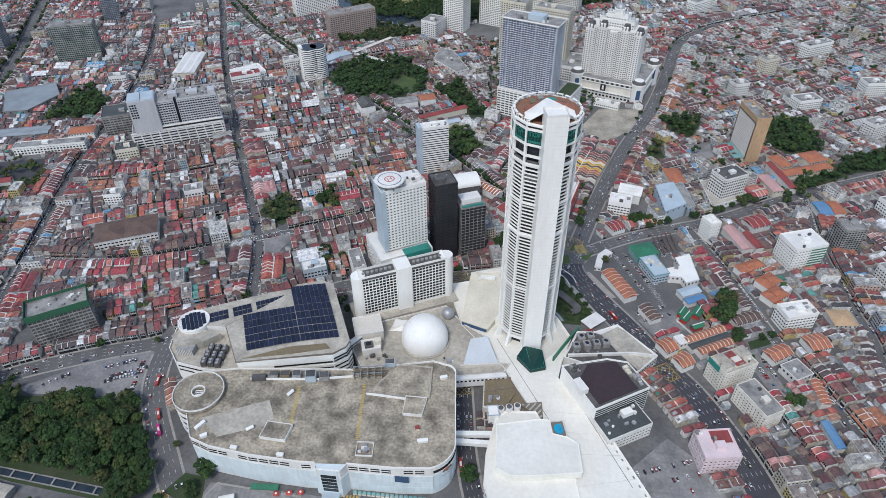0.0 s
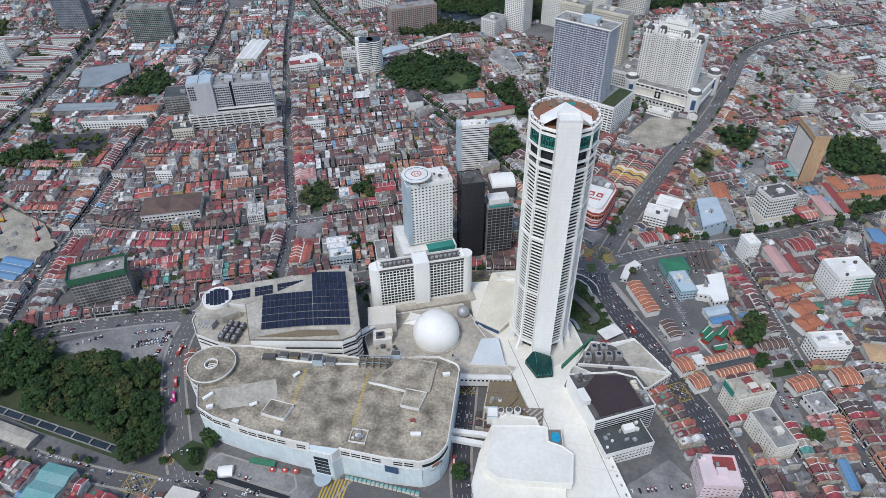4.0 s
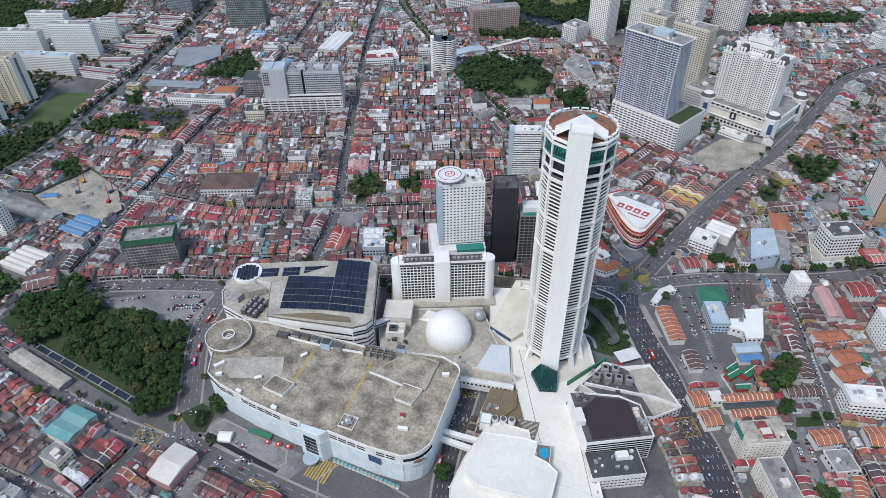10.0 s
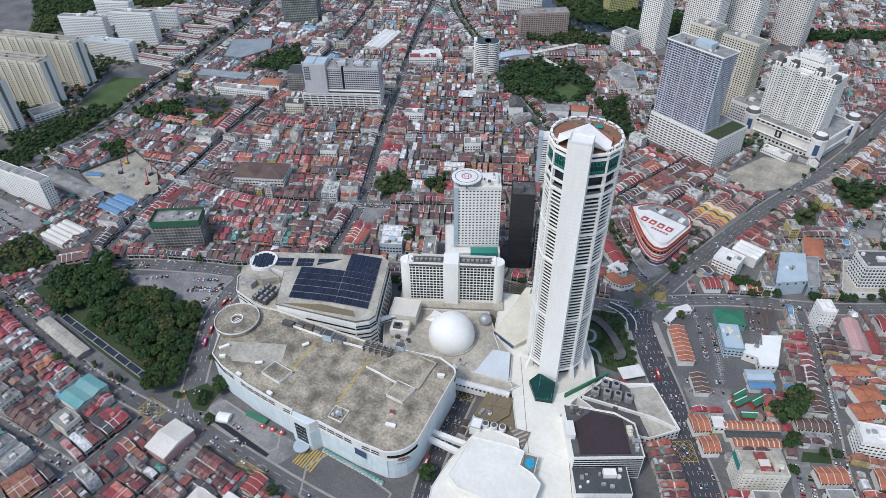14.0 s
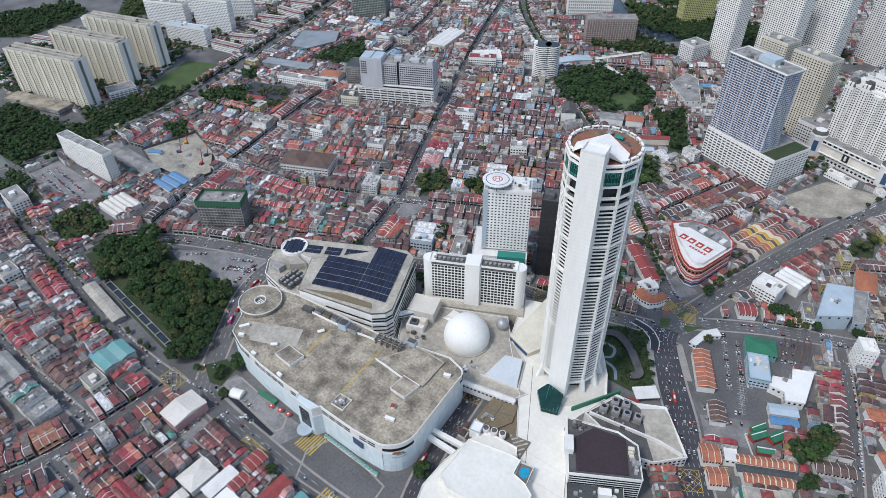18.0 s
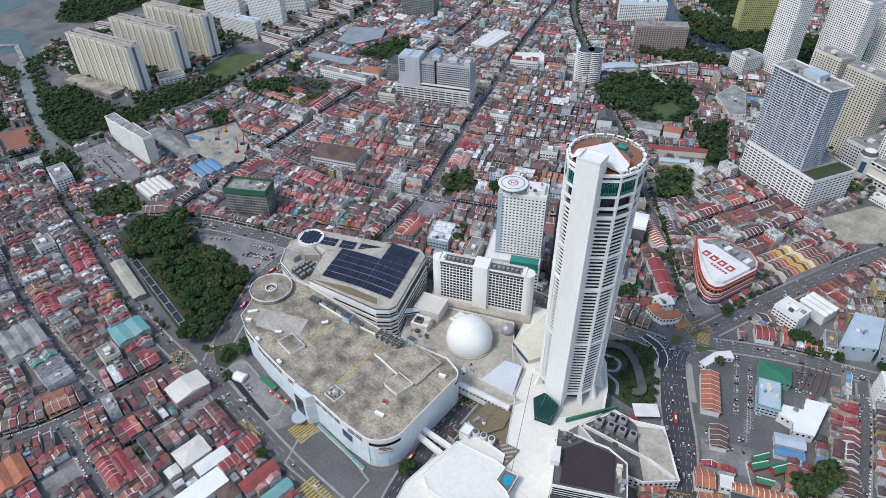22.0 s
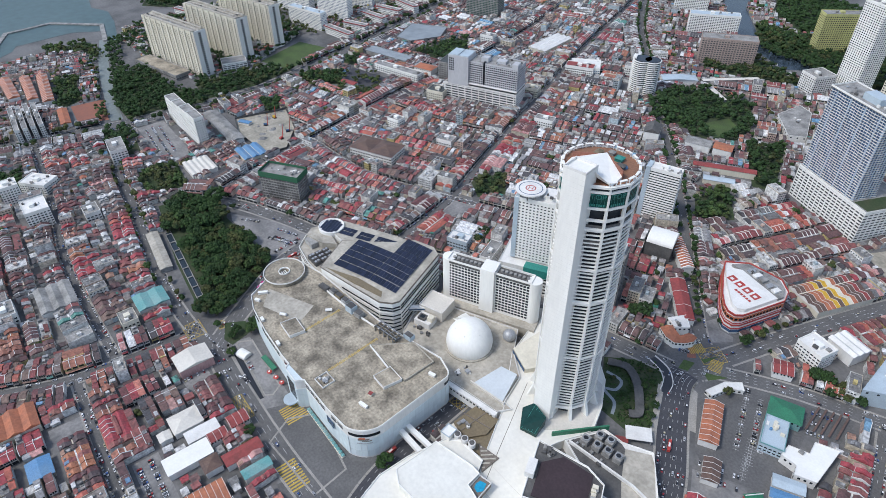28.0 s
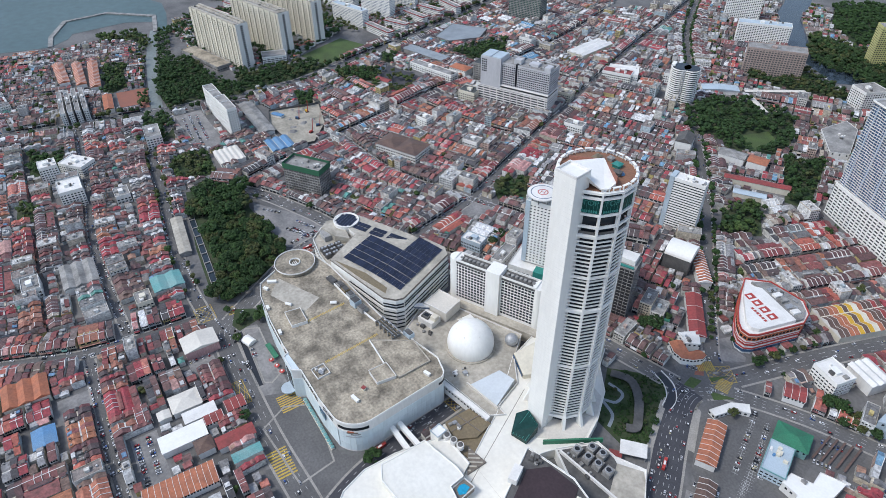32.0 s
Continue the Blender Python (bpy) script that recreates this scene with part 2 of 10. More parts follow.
M_ROSECONC = paint("rosy_bare_concrete", (0.4, 0.31, 0.27), (0.25, 0.2, 0.18), 0.85, streaky=True)
M_PINK = paint("pink_paint", (0.52, 0.31, 0.29), (0.38, 0.24, 0.23), 0.7, streaky=True)
M_BLACK = paint("black_cladding_and_shade", (0.022, 0.024, 0.028), (0.04, 0.04, 0.045), 0.35, big=0.08, small=0.6, piece=0.3)
M_PALETEAL = paint("worn_teal_sheet", (0.12, 0.32, 0.31), (0.3, 0.38, 0.36), 0.6, amount=0.7)
M_POOL = paint("pool_water", (0.02, 0.3, 0.5), (0.04, 0.4, 0.55), 0.1, big=0.2, small=0.6, bump=0.05)
M_MAGENTA = paint("magenta_paint", (0.5, 0.03, 0.2), None, 0.5)
M_TRUNK = paint("bark", (0.12, 0.09, 0.065), None, 0.95)
M_TYRE = paint("tyre_rubber", (0.02, 0.02, 0.02), None, 0.9, bump=0)
M_ROOFS = palette("mixed_roofs", [(16, (0.129, 0.0717, 0.0717)), (12, (0.19, 0.084, 0.0806)), (9, (0.28, 0.0952, 0.0874)), (5, (0.403, 0.151, 0.0952)), (9, (0.19, 0.146, 0.134)), (9, (0.28, 0.274, 0.274)), (6, (0.515, 0.515, 0.504)), (8, (0.0784, 0.0717, 0.0762)), (5, (0.336, 0.056, 0.0672)), (4, (0.47, 0.269, 0.235)), (7, (0.72, 0.72, 0.72)), (2, (0.146, 0.314, 0.47)), (2, (0.112, 0.291, 0.246))], amount=0.6)
M_ROOFRED = palette("red_terrace_roofs", [(10, (0.236, 0.0649, 0.0661)), (9, (0.354, 0.059, 0.0708)), (7, (0.283, 0.1, 0.0885)), (5, (0.437, 0.124, 0.0885)), (3, (0.519, 0.189, 0.142)), (6, (0.153, 0.059, 0.0614)), (2, (0.543, 0.283, 0.26)), (1, (0.708, 0.684, 0.661))], amount=0.6)
M_ROOFORANGE = palette("orange_terrace_roofs", [(8, (0.387, 0.157, 0.0862)), (6, (0.329, 0.135, 0.0924)), (4, (0.252, 0.112, 0.0862)), (3, (0.445, 0.224, 0.16)), (4, (0.184, 0.0954, 0.0801)), (1, (0.581, 0.651, 0.69))], amount=0.65)
M_ROOFDARK = palette("old_brown_roofs", [(12, (0.13, 0.0676, 0.0676)), (9, (0.0975, 0.0715, 0.0728)), (9, (0.176, 0.0975, 0.0884)), (6, (0.208, 0.137, 0.111)), (4, (0.078, 0.0754, 0.0806)), (3, (0.26, 0.0975, 0.091)), (2, (0.286, 0.26, 0.247)), (1, (0.65, 0.637, 0.624))], amount=0.7)
M_ROOFPALEROW = palette("pale_sheet_terrace_roofs", [(8, (0.28, 0.275, 0.27)), (7, (0.46, 0.46, 0.455)), (6, (0.68, 0.675, 0.66)), (4, (0.17, 0.165, 0.165)), (3, (0.42, 0.36, 0.29)), (2, (0.16, 0.3, 0.42)), (1, (0.1, 0.3, 0.26)), (2, (0.2, 0.08, 0.075))], amount=0.55)
M_WALLS = palette("shophouse_walls", [(10, (0.62, 0.6, 0.55)), (8, (0.72, 0.71, 0.68)), (5, (0.54, 0.47, 0.36)), (4, (0.4, 0.39, 0.38)), (2, (0.5, 0.36, 0.3)), (2, (0.4, 0.47, 0.5)), (1, (0.5, 0.4, 0.16))], stain=(0.2, 0.19, 0.17), amount=0.7)
M_FLATROOF = palette("flat_roofs", [(5, (0.34, 0.33, 0.31)), (3, (0.56, 0.55, 0.53)), (5, (0.2, 0.195, 0.19)), (3, (0.26, 0.22, 0.2))], stain=(0.08, 0.075, 0.07), amount=0.8)
M_SHEET = palette("sheet_roofs", [(5, (0.5, 0.5, 0.49)), (4, (0.33, 0.33, 0.33)), (3, (0.22, 0.07, 0.06)), (2, (0.66, 0.65, 0.62)), (1, (0.14, 0.26, 0.4)), (1, (0.05, 0.2, 0.14)), (2, (0.35, 0.2, 0.14))], rough=0.55)
M_CARS = palette("car_paint", [(8, (0.75, 0.75, 0.75)), (6, (0.35, 0.36, 0.38)), (5, (0.03, 0.03, 0.035)), (2, (0.35, 0.03, 0.03)), (1, (0.04, 0.1, 0.3)), (1, (0.5, 0.45, 0.3))], rough=0.3, amount=0.1)


def foliage(name):
    """Leaves: a tone of its own for every tree and stretch of wood, a lesser change from spray to spray."""
    m, nt, b = nodes_of(name, 0.85)
    b.inputs["Specular IOR Level"].default_value = 0.25
    oi, ge = nt.nodes.new("ShaderNodeObjectInfo"), nt.nodes.new("ShaderNodeNewGeometry")
    ad, fr = nt.nodes.new("ShaderNodeMath"), nt.nodes.new("ShaderNodeMath")
    ad.operation, fr.operation = "ADD", "FRACT"
    nt.links.new(oi.outputs["Random"], ad.inputs[0])
    nt.links.new(noise_of(nt, 0.045, 2.0), ad.inputs[1])
    nt.links.new(ad.outputs[0], fr.inputs[0])
    c = ramp_of(nt, fr.outputs[0], [(0.0, (0.022, 0.046, 0.016)), (0.3, (0.034, 0.068, 0.021)), (0.55, (0.026, 0.052, 0.02)), (0.72, (0.05, 0.084, 0.026)), (0.86, (0.072, 0.076, 0.03)), (1.0, (0.024, 0.048, 0.018))])
    c = blend(nt, "MULTIPLY", 1.0, c, ramp_of(nt, ge.outputs["Random Per Island"], [(0.0, (0.62, 0.64, 0.6)), (1.0, (1.38, 1.36, 1.3))]))
    n2 = noise_of(nt, 0.9, 5.0)
    c = blend(nt, "MULTIPLY", 1.0, c, ramp_of(nt, n2, [(0.3, (0.55, 0.55, 0.55)), (0.7, (1.4, 1.4, 1.35))]))
    nt.links.new(c, b.inputs["Base Color"])
    relief(nt, b, n2, 0.5, 0.4)
    return m


M_LEAF = foliage("leaves")

# ---- building blocks ----


class Geo:
    """Loose pieces gathered into one mesh; at() sets where the next ones go."""

    def __init__(self):
        self.v, self.f, self.m = [], [], []
        self.at()

    def at(self, x=0.0, y=0.0, z=0.0, ang=0.0):
        a = radians(ang)
        self.t = (x, y, z, math.cos(a), math.sin(a))
        return self

    def add(self, pts, faces, m=0):
        x0, y0, z0, c, s = self.t
        n = len(self.v)
        self.v += [(x0 + c * x - s * y, y0 + s * x + c * y, z0 + z) for x, y, z in pts]
        self.f += [tuple(n + i for i in f) for f in faces]
        self.m += [m] * len(faces)
        return self

    def box(self, x0, y0, z0, x1, y1, z1, m=0):
        p = [(x0, y0, z0), (x1, y0, z0), (x1, y1, z0), (x0, y1, z0), (x0, y0, z1), (x1, y0, z1), (x1, y1, z1), (x0, y1, z1)]
        return self.add(p, [(4, 5, 6, 7), (0, 1, 5, 4), (1, 2, 6, 5), (2, 3, 7, 6), (3, 0, 4, 7), (3, 2, 1, 0)], m)

    def quad(self, a, b, c, d, m=0):
        return self.add([a, b, c, d], [(0, 1, 2, 3)], m)

    def prism(self, poly, z0, z1, m=0, top=None):
        if sum(a[0] * b[1] - b[0] * a[1] for a, b in zip(poly, poly[1:] + poly[:1])) < 0:
            poly = poly[::-1]
        n = len(poly)
        p = [(x, y, z0) for x, y in poly] + [(x, y, z1) for x, y in poly]
        self.add(p, [(i, (i + 1) % n, n + (i + 1) % n, n + i) for i in range(n)], m)
        self.add([(x, y, z1) for x, y in poly], [tuple(range(n))], m if top is None else top)
        return self.add([(x, y, z0) for x, y in poly[::-1]], [tuple(range(n))], m)

    def wall(self, poly, z0, z1, thick=0.4, m=0, closed=True):
        """An upright wall of some thickness along the sides of a shape, mitred at its corners."""
        poly = [p for i, p in enumerate(poly) if i == 0 or math.hypot(p[0] - poly[i - 1][0], p[1] - poly[i - 1][1]) > 0.01]
        n, out, inn = len(poly), [], []
        for i, p in enumerate(poly):
            a = poly[i - 1] if closed or i else p
            b = poly[(i + 1) % n] if closed or i < n - 1 else p
            da, db = math.hypot(p[0] - a[0], p[1] - a[1]), math.hypot(b[0] - p[0], b[1] - p[1])
            na = (-(p[1] - a[1]) / da, (p[0] - a[0]) / da) if da > 0 else None
            nb = (-(b[1] - p[1]) / db, (b[0] - p[0]) / db) if db > 0 else None
            na, nb = na or nb, nb or na
            k = max(1 + na[0] * nb[0] + na[1] * nb[1], 0.35)
            mx, my = (na[0] + nb[0]) / k * thick / 2, (na[1] + nb[1]) / k * thick / 2
            out.append((p[0] + mx, p[1] + my))
            inn.append((p[0] - mx, p[1] - my))
        pts = [(x, y, z) for ring, z in ((out, z0), (inn, z0), (inn, z1), (out, z1)) for x, y in ring]
        fs = []
        for i in range(n if closed else n - 1):
            k = (i + 1) % n
            fs += [(q * n + i, q * n + k, ((q + 1) % 4) * n + k, ((q + 1) % 4) * n + i)[::-1] for q in range(4)]
        if not closed:
            fs += [(0, n, 2 * n, 3 * n), (n - 1, 4 * n - 1, 3 * n - 1, 2 * n - 1)]
        return self.add(pts, fs, m)

    def gable(self, x0, y0, x1, y1, z, rise, m=0, thick=0.25, peak=0.5):
        """A pitched roof with its ridge along x."""
        ym = y0 + (y1 - y0) * peak
        p = [(x, y, zz) for x in (x0, x1) for y, zz in ((y0, z), (ym, z + rise), (y1, z), (y0, z - thick), (y1, z - thick))]
        return self.add(p, [(0, 5, 6, 1), (1, 6, 7, 2), (3, 8, 5, 0), (2, 7, 9, 4), (0, 1, 2, 4, 3), (5, 8, 9, 7, 6)], m)

    def hip(self, x0, y0, x1, y1, z, rise, m=0):
        k = min(abs(x1 - x0), abs(y1 - y0)) / 2
        if abs(x1 - x0) >= abs(y1 - y0):
            r0, r1 = (x0 + k, (y0 + y1) / 2, z + rise), (x1 - k, (y0 + y1) / 2, z + rise)
            fs = [(0, 1, 5, 4), (1, 2, 5), (2, 3, 4, 5), (3, 0, 4)]
        else:
            r0, r1 = ((x0 + x1) / 2, y0 + k, z + rise), ((x0 + x1) / 2, y1 - k, z + rise)
            fs = [(0, 1, 4), (1, 2, 5, 4), (2, 3, 5), (3, 0, 4, 5)]
        return self.add([(x0, y0, z), (x1, y0, z), (x1, y1, z), (x0, y1, z), r0, r1], fs + [(3, 2, 1, 0)], m)

    def cyl(self, x, y, z0, z1, r, n=20, m=0, r2=None, top=None):
        r2 = r if r2 is None else r2
        p = [(x + r * math.cos(i * math.tau / n), y + r * math.sin(i * math.tau / n), z0) for i in range(n)] + [(x + r2 * math.cos(i * math.tau / n), y + r2 * math.sin(i * math.tau / n), z1) for i in range(n)]
        self.add(p, [(i, (i + 1) % n, n + (i + 1) % n, n + i) for i in range(n)], m)
        return self.add(p[n:], [tuple(range(n))], m if top is None else top)

    def ring(self, x, y, z0, z1, ra, rb, n=24, m=0, a0=0.0, a1=360.0):
        """A curved wall between two radii."""
        k = n + 1
        an = [radians(a0 + (a1 - a0) * i / n) for i in range(k)]
        p = [(x + r * math.cos(a), y + r * math.sin(a), z) for r, z in ((ra, z0), (rb, z0), (rb, z1), (ra, z1)) for a in an]
        fs = [(j * k + i, j * k + i + 1, ((j + 1) % 4) * k + i + 1, ((j + 1) % 4) * k + i) for j in range(4) for i in range(n)]
        return self.add(p, fs, m)

    def ball(self, x, y, z, r, nu=24, nv=10, m=0, low=0.0, squash=1.0):
        """A dome: the part of a ball above the angle low."""
        p = []
        for j in range(nv + 1):
            e = radians(low + (90 - low) * j / nv)
            p += [(x + r * math.cos(e) * math.cos(i * math.tau / nu), y + r * math.cos(e) * math.sin(i * math.tau / nu), z + squash * r * math.sin(e)) for i in range(nu)]
        return self.add(p, [(j * nu + i, j * nu + (i + 1) % nu, (j + 1) * nu + (i + 1) % nu, (j + 1) * nu + i) for j in range(nv) for i in range(nu)], m)


def mesh_of(name, g, mats):
    me = bpy.data.meshes.new(name)
    me.from_pydata(g.v, [], g.f)
    for m in mats if isinstance(mats, (list, tuple)) else [mats]:
        me.materials.append(m)
    me.polygons.foreach_set("material_index", g.m)
    me.update()
    return me


def thing(name, x, y, z=0.0, ang=0.0, label="", category="", group="", kind=""):
    ob = new(name)
    ob.matrix_basis = pose(x, y, z, 0, 0, ang)
    return tagged(ob, label, category, group, kind)


def part(name, g, mats, parent, label="", kind=""):
    ob = new(name, mesh_of(name, g, mats) if isinstance(g, Geo) else g)
    ob.parent = parent
    return tagged(ob, label, kind=kind)


def piece(name, me, parent, x=0.0, y=0.0, z=0.0, ang=0.0, label=""):
    ob = new(name, me)
    ob.parent = parent
    ob.matrix_basis = pose(x, y, z, 0, 0, ang)
    return tagged(ob, label)


def plate(name, g, mats, label, category, kind="structure", group=""):
    return tagged(new(name, mesh_of(name, g, mats)), label, category, group, kind)


# ---- the plan of what is taken ----
GX0, GY0, GSTEP, GNX, GNY = -1800.0, -300.0, 2.0, 1600, 1250
taken = np.zeros((GNX, GNY), dtype=np.uint8)


def cells(pts, pad):
    xs, ys = [p[0] for p in pts], [p[1] for p in pts]
    i0, i1 = [int(np.clip((v - GX0) / GSTEP, 0, GNX)) for v in (min(xs) - pad, max(xs) + pad + GSTEP)]
    j0, j1 = [int(np.clip((v - GY0) / GSTEP, 0, GNY)) for v in (min(ys) - pad, max(ys) + pad + GSTEP)]
    X, Y = np.meshgrid(GX0 + GSTEP * (np.arange(i0, i1) + 0.5), GY0 + GSTEP * (np.arange(j0, j1) + 0.5), indexing="ij")
    return (slice(i0, i1), slice(j0, j1)), X, Y


def inside(poly, X, Y):
    r = np.zeros(X.shape, dtype=bool)
    for (ax, ay), (bx, by) in zip(poly, poly[1:] + poly[:1]):
        if ay != by:
            r ^= ((ay > Y) != (by > Y)) & (X < (bx - ax) * (Y - ay) / (by - ay) + ax)
    return r


def take(poly, code=1):
    w, X, Y = cells(poly, 0)
    taken[w][inside(poly, X, Y)] = code


def take_line(pts, half, code=2):
    for a, b in zip(pts, pts[1:]):
        w, X, Y = cells([a, b], half)
        dx, dy = b[0] - a[0], b[1] - a[1]
        t = np.clip(((X - a[0]) * dx + (Y - a[1]) * dy) / (dx * dx + dy * dy), 0, 1)
        taken[w][(X - a[0] - t * dx) ** 2 + (Y - a[1] - t * dy) ** 2 < half * half] = code


def code_at(x, y):
    i, j = int((x - GX0) / GSTEP), int((y - GY0) / GSTEP)
    return taken[i, j] if 0 <= i < GNX and 0 <= j < GNY else 9


def rect(x, y, ang, w, d, pad=0.0):
    c, s = math.cos(radians(ang)), math.sin(radians(ang))
    return [(x + c * u - s * v, y + s * u + c * v) for u, v in ((-pad, -pad), (w + pad, -pad), (w + pad, d + pad), (-pad, d + pad))]


# ---- ground, water and roads ----
g = Geo()
g.box(-6500, -5500, -2, 6500, 7500, 0)
plate("ground", g, M_GROUND, "worn grey paved city ground", "ground")

SEA = [(-6400, -1500), (-1290, -1500), (-1262, 0), (-1224, 86), (-1204, 174), (-1236, 212), (-1262, 222), (-1275, 330), (-1240, 390), (-1180, 372), (-1175, 395), (-1290, 420), (-1370, 428), (-1420, 405), (-1510, 420), (-1560, 520), (-1640, 800), (-6400, 2500)]
g = Geo()
g.prism(SEA, 0.0, 0.25)
plate("water", g, M_WATER, "calm grey-green sea beside the town", "sea")
take(SEA, 3)
RIVER = [(-640, 1735), (-570, 1615), (-536, 1542), (-452, 1452), (-390, 1378), (-338, 1346), (-255, 1304), (-160, 1385), (-100, 1420), (-110, 1450), (-209, 1432), (-275, 1358), (-325, 1368), (-349, 1388), (-422, 1476), (-490, 1558), (-530, 1655), (-590, 1760)]
g = Geo()
g.prism(RIVER, 0.0, 0.25)
plate("water", g, M_RIVER, "dark still river between town blocks", "river")
take(RIVER, 3)
g = Geo()
g.wall([(-1204, 174), (-1262, 182), (-1352, 219), (-1362, 307), (-1283, 392), (-1180, 372)], 0, 2.2, 9, closed=False)
plate("breakwater", g, M_CONC, "grey concrete breakwater round a small harbour", "breakwater")


def smooth_line(pts, n=5):
    out = []
    for i in range(len(pts) - 1):
        p0, p1, p2, p3 = pts[max(i - 1, 0)], pts[i], pts[i + 1], pts[min(i + 2, len(pts) - 1)]
        for k in range(n):
            t = k / n
            out.append(tuple(0.5 * (2 * b + (c - a) * t + (2 * a - 5 * b + 4 * c - d) * t * t + (3 * b - a - 3 * c + d) * t ** 3) for a, b, c, d in zip(p0, p1, p2, p3)))
    return out + [pts[-1]]


def ribbon(g, pts, off0, off1, z, m=0):
    left, right = [], []
    for i, p in enumerate(pts):
        a, b = pts[max(i - 1, 0)], pts[min(i + 1, len(pts) - 1)]
        d = math.hypot(b[0] - a[0], b[1] - a[1])
        nx, ny = -(b[1] - a[1]) / d, (b[0] - a[0]) / d
        left.append((p[0] + nx * off1, p[1] + ny * off1, z))
        right.append((p[0] + nx * off0, p[1] + ny * off0, z))
    n = len(pts)
    g.add(right + left, [(i, i + 1, n + i + 1, n + i) for i in range(n - 1)], m)


ROADS = []


def road(name, pts, width, lanes=2, mat=None, level=0.0, label="grey asphalt street with parked and moving cars", kerb=True):
    line = smooth_line(pts)
    g = Geo()
    level += 0.0009 * len(ROADS)
    ribbon(g, line, -width / 2, width / 2, 0.058 + level)
    plate("road", g, mat or M_ASPHALT, label, "road")
    take_line(line, width / 2 + (2.0 if kerb else 0.5))
    ROADS.append((line, width, lanes, kerb, level))


# name, centre line, width, lanes
road("r1", [(-520, 290), (-469, 340), (-384, 382), (-330, 405), (-176, 501), (-48, 531), (30, 552), (71, 566), (86, 590)], 17, 4, level=0.004)
road("r2", [(-269, 470), (-297, 569), (-346, 669), (-433, 847), (-562, 1129), (-636, 1310), (-720, 1500)], 10, 2)
road("r3", [(-500, 330), (-535, 433), (-565, 548), (-598, 658), (-618, 748), (-640, 900), (-690, 1080), (-760, 1260)], 10, 2)
road("r4", [(-830, 60), (-812, 150), (-790, 261), (-776, 380), (-764, 440), (-778, 547), (-822, 700), (-840, 768), (-886, 902), (-951, 1080), (-1000, 1183), (-1100, 1400), (-1180, 1600)], 26, 4, level=0.008)
road("r5", [(79, 596), (113, 707), (157, 832), (210, 958), (257, 1104), (297, 1240), (360, 1330), (437, 1387), (600, 1480)], 19, 4, level=0.008)
road("r6", [(78, 582), (150, 627), (248, 668), (359, 732), (503, 802), (760, 930)], 15, 4, level=0.012)
road("r7", [(71, 566), (76, 546), (102, 504), (128, 466), (148, 430), (174, 394), (197, 346), (214, 292), (232, 200), (240, 60)], 25, 6, M_DARKROAD, 0.016, "dark new asphalt avenue with lane lines")
road("r8", [(215, 650), (236, 590), (257, 516), (272, 460), (291, 411), (312, 348), (330, 250), (340, 120)], 9, 2)
road("r8b", [(375, 735), (362, 640), (361, 540), (365, 483), (363, 430), (395, 330), (440, 200)], 8, 2)
road("r9", [(-36, 392), (-30, 350), (-24, 306), (-12, 262), (10, 222), (40, 190)], 15, 4, M_DARKROAD, 0.002)
road("r10", [(-330, 405), (-326, 368), (-312, 330), (-272, 272), (-244, 235), (-225, 224), (-158, 221), (-85, 221), (-15, 225), (60, 228), (215, 262)], 19, 4, level=0.006)
road("r11", [(-800, 300), (-735, 293), (-656, 249), (-523, 234), (-368, 216), (-268, 217), (-225, 224)], 12, 2)
road("r12", [(-330, -60), (-306, 29), (-278, 106), (-268, 217)], 11, 2)
road("r13", [(-830, 170), (-609, 153), (-457, 138), (-287, 142)], 8, 2)
road("r13b", [(-278, 104), (-189, 102), (-98, 103), (40, 110)], 8, 2)
road("r15", [(60, 610), (37, 632), (-55, 738), (-155, 852), (-311, 1010), (-440, 1150), (-560, 1282), (-672, 1439), (-760, 1560)], 14, 2)
road("market", [(-790, 384), (-734, 402), (-632, 414), (-540, 417)], 9, 2)
road("cross_a", [(-598, 658), (-480, 690), (-346, 760), (-210, 830), (-120, 850)], 7, 2)
road("cross_b", [(-555, 505), (-420, 520), (-297, 575), (-170, 640), (-100, 690)], 7, 2)
road("cross_c", [(-640, 900), (-480, 945), (-330, 1020)], 7, 2)
road("harbour", [(-1230, 20), (-1010, 40), (-830, 62)], 9, 2)

g, h = Geo(), Geo()
for line, width, lanes, kerb, level in ROADS:
    run = 0.0
    for (ax, ay), (bx, by) in zip(line, line[1:]):
        d = math.hypot(bx - ax, by - ay)
        if d < 0.1:
            continue
        ang = math.degrees(math.atan2(by - ay, bx - ax))
        g.at(ax, ay, 0, ang)
        h.at(ax, ay, 0, ang)
        k = 0.0
        while k < d - 3:
            for j in range(1, lanes):
                y = -width / 2 + width * j / lanes
                if lanes > 2 or int(run / 8) % 2 == 0:
                    g.box(k, y - 0.13, 0.066 + level, k + 3.4, y + 0.13, 0.098 + level)
            run += 11
            k += 11
        if kerb:
            k = 0.0
            while k < d - 1:
                e = min(k + 5, d)
                for s in (-1, 1):
                    y = s * (width / 2 + 1.1)
                    mx, my = (k + e) / 2, y + s * 1.6
                    c, si = math.cos(radians(ang)), math.sin(radians(ang))
                    near = sum(1 for l2, w2, *_ in ROADS if l2 is not line and any((ax + c * mx - si * my - q[0]) ** 2 + (ay + si * mx + c * my - q[1]) ** 2 < (w2 / 2 + 4) ** 2 for q in l2[::2]))
                    if not near:
                        h.box(k, y - 1.0, 0.0, e, y + 1.0, 0.17)
                k += 5
plate("road_marking", g, M_LINE, "worn white dashed lane lines on the streets", "road marking", "stuff")
plate("pavement", h, M_PAVE, "grey slab pavement with raised kerb along the streets", "pavement")


